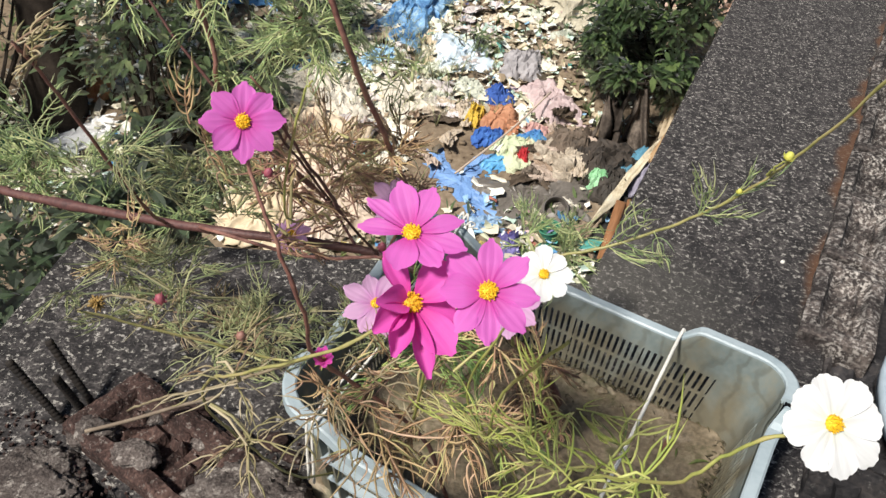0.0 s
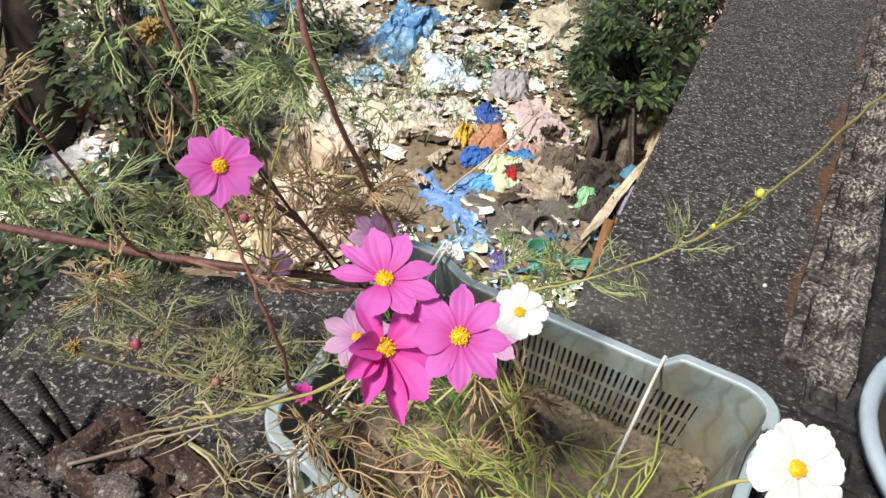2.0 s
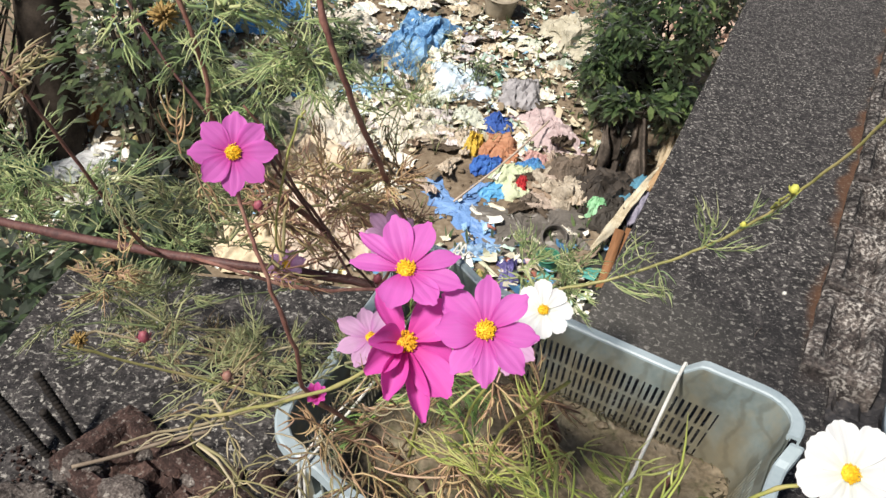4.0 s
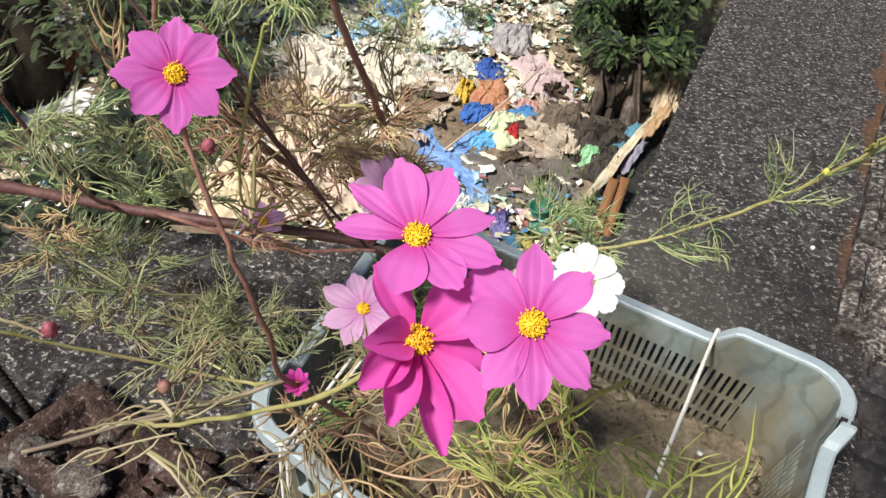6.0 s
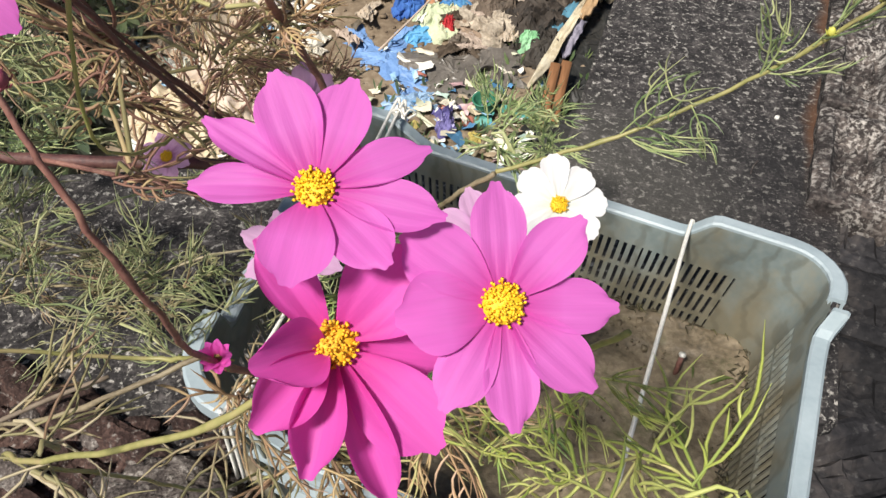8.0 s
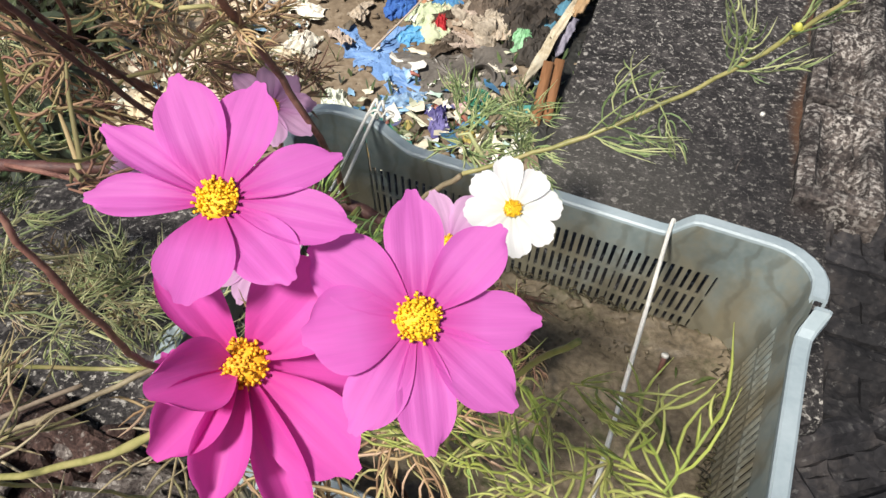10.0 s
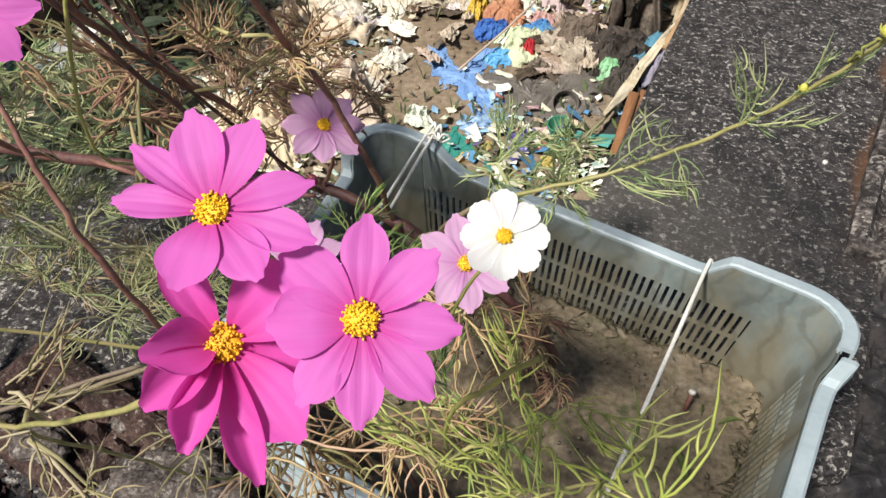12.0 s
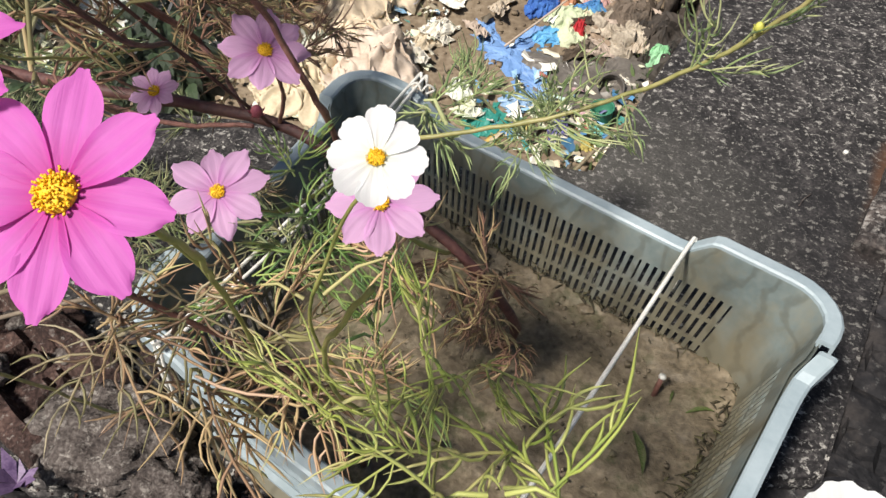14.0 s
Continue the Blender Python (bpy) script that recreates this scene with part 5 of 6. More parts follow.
def build_rubble():
    lump("mortar_lump", (-0.115, 0.47, 0.137), (0.07, 0.048, 0.03), M_MORTAR, "lump of grey lichen-covered mortar on the bricks", "rubble", 2, "rubble")
    lump("mortar_lump", (-0.045, 0.435, 0.13), (0.045, 0.032, 0.026), M_MORTAR, "rounded lump of old mortar beside the crate", "rubble", 5, "rubble")
    lump("mortar_lump", (-0.276, 0.508, 0.141), (0.026, 0.02, 0.012), M_MORTAR, "grey crust of mortar stuck on a broken brick", "rubble", 7, "rubble", 4)
    lump("mortar_lump", (-0.345, 0.535, 0.132), (0.032, 0.022, 0.016), M_MORTAR, "grey crust of mortar at the end of a broken brick", "rubble", 9, "rubble", 4)
    lump("mortar_lump", (-0.385, 0.46, 0.122), (0.06, 0.04, 0.014), M_MORTAR, "flat smear of old mortar on the slab", "rubble", 16, "rubble")
    lump("brick_chunk", (0.03, 0.36, 0.12), (0.07, 0.04, 0.026), M_REDBRICK, "broken chunk of red-brown brick", "rubble", 14, "rubble")
    frog = new("broken_brick", brick_mesh("broken_brick", M_REDBRICK, 21, True, (0.118, 0.236, 0.072)))
    frog.matrix_world = pose(-0.252, 0.533, 0.108, 2, -2, 64)
    tagged(frog, "old red-brown brick with worn raised marks in its frog, in rubble", "brick")
    rnd = random.Random(55)
    for k in range(16):
        x = rnd.uniform(-0.3, -0.06)
        y = 0.575 - 0.25 * (x + 0.25) + rnd.uniform(-0.02, 0.035)
        r = rnd.uniform(0.008, 0.022)
        lump("brick_chunk", (x, y, 0.122 + 0.25 * r), (r, r * rnd.uniform(0.55, 0.9), r * 0.6), M_REDBRICK if k % 3 else M_MORTAR, "small broken chunk of red-brown brick", "rubble", 20 + k, "rubble", 3)
    g = Geo()
    rnd = random.Random(12)
    for _ in range(900):
        p = Vector((rnd.uniform(-0.5, 0.05), 0, 0.122))
        p.y = 0.60 + 0.1 * p.x - rnd.random() ** 1.5 * 0.22
        r = rnd.uniform(0.001, 0.0035) * (1.4 if rnd.random() < 0.05 else 1)
        q = [Vector((x, y, z)).normalized() * r * rnd.uniform(0.6, 1.4) for x in (-1, 1) for y in (-1, 1) for z in (-1, 1)]
        g.add([p + a for a in q], [(0, 1, 3, 2), (4, 6, 7, 5), (0, 4, 5, 1), (2, 3, 7, 6), (0, 2, 6, 4), (1, 5, 7, 3)])
    whole("rubble_grit", g, M_REDBRICK, "small brick crumbs and grit on the slab", "grit", "stuff", smooth=False)
    g = Geo()
    g.tube(spline([(-0.345, 0.52, 0.152), (-0.30, 0.545, 0.156), (-0.25, 0.575, 0.162), (-0.205, 0.60, 0.165)], 6), [0.0025] * 19, 7)
    whole("dry_stick", g, material("grey_straw", [(0.14, 0.105, 0.075), (0.24, 0.19, 0.14)], 0.8, 60), "dry brown stalk lying over the rubble", "stick")
    g = Geo()
    rnd = random.Random(5)
    for k in range(9):
        t = k * 2.4
        d = Vector((math.cos(t), math.sin(t), rnd.uniform(0.3, 1.1))) * rnd.uniform(0.014, 0.026)
        s = Vector((-math.sin(t), math.cos(t), 0)) * 0.006
        b = Vector((-0.165, 0.405, 0.155))
        g.add([b, b + d * 0.5 - s, b + d, b + d * 0.5 + s], [(0, 1, 2, 3)])
    m = material("purple_leaf", [(0.06, 0.03, 0.09), (0.2, 0.13, 0.24)], 0.5, 90)
    whole("purple_weed", g, m, "tiny purple-leaved weed between the bricks", "weed")
    # small pale marks on the slab
    g = Geo()
    g.tube(spline([(0.545, 1.03, 0.1215), (0.552, 1.045, 0.1225), (0.563, 1.06, 0.122)], 4), 0.001, 5)
    whole("pale_shred", g, M_MORTAR, "curled pale shred on the concrete slab", "litter")
    g = Geo()
    g.tube([(0.62, 1.17, 0.12), (0.62, 1.17, 0.1245)], [0.0042, 0.003], 8)
    whole("pale_pebble", g, M_STRING, "small pale pebble on the concrete slab", "pebble")


def build_tub():
    tub = empty("plastic_tub", (0.985, 0.749, 0.03), "pale blue-grey round plastic tub with soil and green shoots", "tub")
    prof = [(0.255, 0.0), (0.29, 0.128), (0.306, 0.132), (0.31, 0.122), (0.315, 0.122), (0.315, 0.138), (0.31, 0.143), (0.297, 0.141), (0.291, 0.136), (0.287, 0.124), (0.25, 0.006)]
    g = Geo()
    n = 48
    for i in range(n):
        t = 2 * math.pi * i / n
        g.v += [(r * math.cos(t), r * math.sin(t), z) for r, z in prof]
    k = len(prof)
    g.f = [(i * k + j, ((i + 1) % n) * k + j, ((i + 1) % n) * k + j + 1, i * k + j + 1) for i in range(n) for j in range(k - 1)]
    g.f.append(tuple(i * k + k - 1 for i in range(n)))
    m = material("blue_grey_plastic", [(0.3, 0.37, 0.43), (0.4, 0.47, 0.53)], 0.35, 9, 12, 0.08)
    part("bowl", g, m, tub)
    g = Geo()
    g.v = [(0, 0, 0.125)] + [(0.286 * math.cos(2 * math.pi * i / 32), 0.286 * math.sin(2 * math.pi * i / 32), 0.118) for i in range(32)]
    g.f = [(0, 1 + i, 1 + (i + 1) % 32) for i in range(32)]
    # near-black fill set high so the tub's inside looks dark
    part("soil_fill", g, material("black_soil", [(0.008, 0.008, 0.005), (0.03, 0.028, 0.016)], 0.8, 30, 8, 0.8), tub)
    g = Geo()
    rnd = random.Random(77)
    for i in range(110):
        t, r = rnd.uniform(0, 6.28), 0.25 * math.sqrt(rnd.random())
        p = Vector((r * math.cos(t), r * math.sin(t), 0.118))
        feather(g, p, (rnd.uniform(-0.5, 0.5), rnd.uniform(-0.5, 0.5), 1), 0.05, rnd, 0.0012, 3)
    part("shoots", g, M_GRASS, tub)


def ribbon(name, mat, pts, wide, label, seed, lift_by=0.008):
    """A folded cloth strip lying along the slab's edge."""
    g = Geo()
    line = spline(pts, 10)
    n, m = len(line), 9
    for i, p in enumerate(line):
        d = (line[min(i + 1, n - 1)] - line[max(i - 1, 0)]).normalized()
        side = Vector((d.y, -d.x, 0))
        t = i / (n - 1)
        w = wide * (0.25 + 0.75 * min(1, 6 * t)) * (0.85 + 0.3 * noise.noise(Vector((t * 5, seed, 0))))
        for k in range(m):
            u = k / (m - 1) - 0.5
            q = Vector((t * 4, u * 3 + seed, seed))
            g.v.append(tuple(p + side * (u * w + 0.003 * noise.noise(q * 3)) + Vector((0, 0, lift_by * noise.noise(q * 1.3) + 0.6 * lift_by * noise.noise(q * 3.1) - 0.5 * abs(u) * w))))
    g.f = [(i * m + k, i * m + k + 1, (i + 1) * m + k + 1, (i + 1) * m + k) for i in range(n - 1) for k in range(m - 1)]
    ob = whole(name, g, mat, label, "cloth")
    solid = ob.modifiers.new("thickness", "SOLIDIFY")
    solid.thickness = 0.002


def build_poles():
    """A long stick with cloth caught on it, lying on the dump along the wall."""
    g = Geo()
    g.tube(spline([(0.3, 4.5, -2.86), (0.44, 4.75, -2.76), (0.61, 5.04, -2.69), (0.82, 5.36, -2.64), (1.2, 6.1, -2.52), (1.6, 6.9, -2.42)], 6), 0.014, 8)
    whole("long_stick", g, M_STEM_DRAB, "long dry brown stick lying along the wall", "stick")
    cream = material("cream_cloth", [(0.34, 0.28, 0.19), (0.52, 0.46, 0.34), (0.6, 0.55, 0.44)], 0.85, 9, 6, 0.3)
    ribbon("cream_cloth", cream, [(0.80, 5.33, -2.6), (1.0, 5.71, -2.5), (1.18, 6.11, -2.44), (1.36, 6.42, -2.4), (1.51, 6.73, -2.36)], 0.11, "torn cream cloth strip caught on a long stick", 3, 0.05)
    ribbon("blue_cloth", material("faded_blue_cloth", [(0.05, 0.15, 0.22), (0.1, 0.26, 0.36)], 0.8, 9, 6, 0.3), [(0.95, 5.83, -2.58), (1.1, 6.12, -2.52), (1.25, 6.45, -2.48)], 0.15, "faded blue cloth strip beside cream cloth", 7, 0.05)
    ribbon("tan_cloth", material("tan_cloth", [(0.3, 0.19, 0.1), (0.46, 0.32, 0.19)], 0.85, 9, 6, 0.3), [(1.25, 6.1, -2.42), (1.37, 6.37, -2.36), (1.48, 6.62, -2.33)], 0.12, "tan cloth strip over cream cloth", 11, 0.05)
    ribbon("grey_cloth", material("grey_cloth", [(0.16, 0.15, 0.2), (0.3, 0.28, 0.34)], 0.85, 9, 6, 0.3), [(1.1, 5.75, -2.58), (1.18, 5.95, -2.5), (1.27, 6.15, -2.46)], 0.1, "grey-violet cloth under cream cloth", 13, 0.04)
    rust = material("red_brown_board", [(0.15, 0.065, 0.025), (0.3, 0.14, 0.06)], 0.8, 9, 8, 0.5, stretch=(1, 0.2, 1))
    for k in range(2):
        bm = box_bm((0.075, 0.5, 0.02), 0.004)
        ob = whole("narrow_board", bm, rust, "red-brown splintered board leaning on cloth heap", "board", group="splintered boards")
        top, low = Vector((1.0 + 0.09 * k, 5.45 + 0.05 * k, -2.42)), Vector((0.9 + 0.085 * k, 5.05 + 0.03 * k, -2.8))
        d = (top - low).normalized()
        side = Vector((1, -0.2, 0)) - d * Vector((1, -0.2, 0)).dot(d)
        side.normalize()
        ob.matrix_world = Matrix.Translation((top + low) / 2) @ Matrix((side, d, side.cross(d))).transposed().to_4x4()
    # black sheets added to paint in the shade along the wall
    for k, (x, y, w) in enumerate(((1.12, 5.25, 0.75), (1.3, 5.85, 0.7), (1.45, 6.4, 0.6))):
        cloth("dark_sheet", x, y, w, [(0.008, 0.009, 0.008), (0.03, 0.028, 0.025)], "black sheet added to stand for the dark gap by the wall", 70 + k, 0.05, 70, (1.4, 0.7), 0.6)


# ---- the dump ----
def cloth(name, x, y, size, colours, label, seed, height=0.18, turn=0.0, shape=(1, 1), rough=0.8, category="cloth", spiky=1.7, fine=False):
    """A crumpled heap of fabric or sheet on the ground."""
    g = Geo()
    n = 20 if spiky <= 1.5 else 30
    if fine:
        n = 70
    ca, sa = math.cos(radians(turn)), math.sin(radians(turn))
    for j in range(n + 1):
        for i in range(n + 1):
            u, v = i / n * 2 - 1, j / n * 2 - 1
            edge = max(abs(u), abs(v))
            wob = 1 + 0.28 * noise.noise(Vector((u * 1.3, v * 1.3, seed)))
            px, py = u * size * 0.5 * shape[0] * wob, v * size * 0.5 * shape[1] * wob
            q = Vector((u * 2.2, v * 2.2, seed * 1.7))
            warp = noise.noise_vector(q * 0.8) * 0.9
            a = Vector((u * 1.1, v * 3.4, seed * 1.3)) + warp
            b = Vector((u * 5.2, v * 1.9, seed * 2.3)) + warp * 1.6
            fold = 0.42 * (1 - 1.7 * abs(noise.noise(a))) + 0.2 * spiky * (1 - 1.8 * abs(noise.noise(b))) + 0.09 * spiky * (1 - 1.8 * abs(noise.noise(b * 2.1))) + (0.05 * spiky * (1 - 1.8 * abs(noise.noise(b * 4.3))) if spiky > 1.5 else 0)
            if fine:
                fold += 0.07 * (1 - 1.8 * abs(noise.noise(b * 3.1))) + 0.04 * noise.noise(b * 7.3)
            z = height * ((1 - edge ** 2) * (0.55 + 0.5 * noise.noise(q * 0.5)) + 0.75 * fold * (1 - 0.5 * edge ** 4))
            px += 0.16 * size * noise.noise(q * 1.4 + Vector((9, 0, 0)))
            py += 0.16 * size * noise.noise(q * 1.4 + Vector((0, 9, 0)))
            wx, wy = x + px * ca - py * sa, y + px * sa + py * ca
            g.v.append((wx, wy, hill(wx, wy) + max(0.004, z - 0.02)))
    w = n + 1
    g.f = [(j * w + i, j * w + i + 1, (j + 1) * w + i + 1, (j + 1) * w + i) for j in range(n) for i in range(n)]
    m = material(name + "_fabric", colours, rough, 6, 8, 0.3)
    ob = whole(name, g, m, label, category, smooth=fine)
    solid = ob.modifiers.new("thickness", "SOLIDIFY")
    solid.thickness = 0.006
    return ob


def build_cloths():
    blue = [(0.03, 0.1, 0.24), (0.1, 0.24, 0.44), (0.32, 0.47, 0.6)]
    pale = [(0.42, 0.38, 0.31), (0.66, 0.61, 0.52)]
    cloth("blue_tarpaulin", -1.14, 8.3, 0.68, blue, "crumpled blue plastic tarpaulin on the dump", 3, 0.13, -12, (0.85, 1.8), 0.6, "tarpaulin", 3.0)
    cloth("blue_tarpaulin", -1.41, 7.3, 0.5, [(0.25, 0.45, 0.66), (0.4, 0.6, 0.78)], "flat torn blue plastic sheet", 5, 0.08, 60, (1.2, 0.5), 0.4, "tarpaulin")
    cloth("blue_tarpaulin", -2.95, 8.4, 0.95, [(0.05, 0.22, 0.55), (0.15, 0.4, 0.75)], "bright blue plastic sheet under the leaves", 7, 0.2, 30, (1.2, 0.8), 0.4, "tarpaulin")
    cloth("pale_blue_sheet", -0.61, 7.65, 0.6, [(0.45, 0.56, 0.66), (0.68, 0.74, 0.78)], "pale blue plastic sheet on the dump", 9, 0.16, 10, rough=0.45)
    cloth("blue_cloth", -0.1, 6.98, 0.27, [(0.012, 0.04, 0.2), (0.04, 0.11, 0.38)], "royal blue crumpled cloth on the dump", 11, 0.14)
    cloth("yellow_cloth", -0.3, 6.62, 0.22, [(0.42, 0.28, 0.03), (0.62, 0.44, 0.07)], "bright yellow rag beside orange cloth", 13, 0.14, 80, (1.3, 0.6))
    cloth("orange_cloth", -0.04, 6.6, 0.36, [(0.33, 0.14, 0.075), (0.45, 0.23, 0.13)], "rust-orange crumpled garment on the dump", 15, 0.14)
    cloth("pink_cloth", 0.36, 7.0, 0.52, [(0.34, 0.25, 0.25), (0.5, 0.4, 0.4)], "dusty pink crumpled fabric on the dump", 17, 0.16, 35, (0.7, 1.3))
    cloth("pink_cloth", 0.29, 6.51, 0.3, [(0.36, 0.2, 0.19), (0.5, 0.31, 0.28)], "dusty pink rag beside orange cloth", 18, 0.12)
    cloth("blue_cloth", -0.13, 6.33, 0.26, [(0.015, 0.06, 0.28), (0.05, 0.16, 0.45)], "blue rag with folds on soil", 19, 0.12, 20, (1.2, 0.6))
    cloth("blue_cloth", 0.22, 6.37, 0.26, [(0.03, 0.12, 0.36), (0.1, 0.3, 0.5)], "blue and green plastic rag", 20, 0.12, 20, (1.3, 0.5))
    cloth("green_net", 0.15, 6.23, 0.42, [(0.36, 0.42, 0.26), (0.55, 0.57, 0.4)], "pale green crumpled netting on rags", 21, 0.12, 40)
    cloth("red_bag", 0.19, 6.1, 0.12, [(0.34, 0.015, 0.02), (0.5, 0.03, 0.04)], "small red plastic bag among rags", 23, 0.14)
    cloth("blue_sheet", -0.2, 5.64, 0.85, [(0.1, 0.2, 0.42), (0.2, 0.34, 0.6)], "torn light blue plastic sheet", 25, 0.06, -42, (1.2, 0.3), 0.5, spiky=0.6)
    cloth("blue_sheet", -0.26, 5.86, 0.5, [(0.12, 0.23, 0.46), (0.22, 0.36, 0.62)], "torn light blue plastic strip", 26, 0.05, 58, (1.2, 0.24), 0.5, spiky=0.5)
    cloth("blue_sheet", -0.46, 5.89, 0.4, [(0.12, 0.23, 0.46), (0.22, 0.36, 0.62)], "torn light blue plastic strip", 61, 0.05, -60, (1.1, 0.28), 0.5, spiky=0.5)
    cloth("blue_sheet", -0.02, 6.04, 0.34, [(0.06, 0.24, 0.48), (0.12, 0.36, 0.6)], "bright blue plastic scrap on soil", 27, 0.07, 35, (1, 0.6), 0.5, spiky=0.8)
    cloth("blue_sheet", -0.06, 5.25, 0.34, [(0.14, 0.25, 0.42), (0.3, 0.42, 0.56)], "pale blue torn plastic on soil", 28, 0.08, 15, (1.2, 0.6), 0.5)
    cloth("teal_sheet", -0.33, 4.98, 0.32, [(0.02, 0.17, 0.14), (0.04, 0.25, 0.2)], "dark teal plastic board on soil", 29, 0.07, 35, (1, 0.8), 0.5, spiky=0.2)
    cloth("yellow_board", -0.24, 4.82, 0.26, [(0.4, 0.27, 0.07), (0.6, 0.43, 0.14)], "yellow broken board on soil", 62, 0.06, 50, (1.1, 0.22), 0.6, spiky=0.2)
    cloth("violet_bag", 0.2, 5.05, 0.22, [(0.07, 0.06, 0.2), (0.18, 0.16, 0.36)], "violet crumpled plastic bag on soil", 63, 0.12, 100, (1.2, 0.7), 0.4)
    cloth("yellow_rag", 0.42, 4.95, 0.09, [(0.3, 0.24, 0.06), (0.46, 0.38, 0.12)], "small yellow rag on soil", 64, 0.07)

    cloth("beige_rag", 0.48, 6.16, 0.5, [(0.14, 0.11, 0.08), (0.5, 0.43, 0.34)], "heap of beige rags on the dump", 31, 0.16, 50, (0.8, 1.2), spiky=2.0)
    cloth("beige_rag", 0.59, 6.37, 0.42, [(0.05, 0.038, 0.028), (0.16, 0.12, 0.09)], "heap of brownish rags", 33, 0.2, 10, spiky=2.0)
    cloth("brown_rag", 0.9, 6.22, 0.56, [(0.014, 0.011, 0.009), (0.06, 0.046, 0.036)], "dark brown torn rags on the dump", 66, 0.16, 25, (1.2, 0.8), spiky=2.2)
    # a near-black heap added where the lit ground has to look shaded
    cloth("brown_rag", 0.98, 5.9, 0.36, [(0.014, 0.012, 0.01), (0.055, 0.045, 0.036)], "near-black rags added to darken the ground by the wall", 68, 0.14, 75, (1.2, 0.8), spiky=2.2)
    cloth("brown_rag", 0.3, 5.94, 0.3, [(0.05, 0.04, 0.03), (0.22, 0.17, 0.13)], "brown torn rags beside the red bag", 67, 0.1, 65, (1.2, 0.8), spiky=2.2)
    cloth("beige_sack", -1.32, 5.2, 0.75, [(0.42, 0.33, 0.25), (0.58, 0.48, 0.4)], "torn beige sack on the dump", 35, 0.26, 20, fine=True)
    cloth("beige_sack", -1.62, 5.89, 0.8, [(0.5, 0.4, 0.28), (0.68, 0.56, 0.42)], "torn beige sacking on the ground", 37, 0.22, 70, fine=True)
    cloth("beige_sack", -1.75, 4.9, 0.6, [(0.46, 0.37, 0.24), (0.6, 0.5, 0.36)], "pale torn sack on the ground", 38, 0.2, 0, fine=True)
    cloth("grey_sack", 0.04, 7.5, 0.4, [(0.24, 0.23, 0.24), (0.36, 0.34, 0.35)], "grey sack full of rubbish", 39, 0.2)
    cloth("white_sheet", -2.01, 8.35, 0.75, pale, "dirty white plastic sheet on the dump", 41, 0.14, 30)
    cloth("white_sheet", 0.5, 8.75, 0.7, [(0.3, 0.27, 0.2), (0.5, 0.46, 0.36)], "pale sheet draped over the weeds", 43, 0.22, 15, (0.7, 1.1))
    cloth("white_sheet", -3.55, 5.6, 0.62, [(0.68, 0.68, 0.68), (0.85, 0.85, 0.85)], "white folded paper sheet", 45, 0.1, 15, (1, 0.7), spiky=0.5)
    cloth("white_sheet", -3.4, 6.7, 0.8, [(0.6, 0.62, 0.64), (0.8, 0.81, 0.83)], "white plastic scraps under dark leaves", 46, 0.12, 75, (1.2, 0.6), spiky=0.8)
    cloth("white_sheet", -3.0, 5.0, 0.4, [(0.6, 0.62, 0.64), (0.8, 0.81, 0.83)], "small white plastic sheet beneath the shrub", 48, 0.1, 40, (1.0, 0.7), spiky=0.8)
    cloth("orange_rag", -3.72, 6.15, 0.32, [(0.33, 0.14, 0.06), (0.48, 0.26, 0.13)], "orange-brown rag on the dump", 47, 0.16)
    cloth("teal_sheet", -4.05, 5.3, 0.42, [(0.01, 0.16, 0.13), (0.03, 0.3, 0.24)], "teal plastic sheet under the tree", 49, 0.14)
    cloth("white_sheet", -1.49, 6.39, 0.5, pale, "dirty white plastic sheet on the dump", 50, 0.12, 40)
    cloth("white_sheet", -0.96, 6.75, 0.6, pale, "dirty white plastic sheet on the dump", 51, 0.12, 10)
    cloth("white_sheet", -1.76, 6.65, 0.6, pale, "dirty white plastic sheet on the dump", 52, 0.14, 80)
    cloth("dark_sheet", 0.36, 5.64, 0.75, [(0.09, 0.08, 0.07), (0.17, 0.15, 0.13)], "dark grey plastic sheet on the ground", 53, 0.08, 20, (1.2, 0.8), 0.4)
    cloth("pale_red_cloth", 1.69, 9.35, 0.75, [(0.5, 0.33, 0.25), (0.66, 0.5, 0.42)], "faded salmon cloth behind the shrub", 55, 0.3, 0, (1.6, 0.6))
    cloth("cream_sheet", 1.49, 6.75, 0.3, [(0.4, 0.32, 0.21), (0.6, 0.5, 0.36)], "cream sheet crumpled near the wall", 57, 0.4, 0, (0.7, 0.8))
    cloth("green_bag", 0.84, 5.94, 0.17, [(0.13, 0.36, 0.16), (0.34, 0.58, 0.36)], "bright green plastic bag by the wall", 59, 0.12)


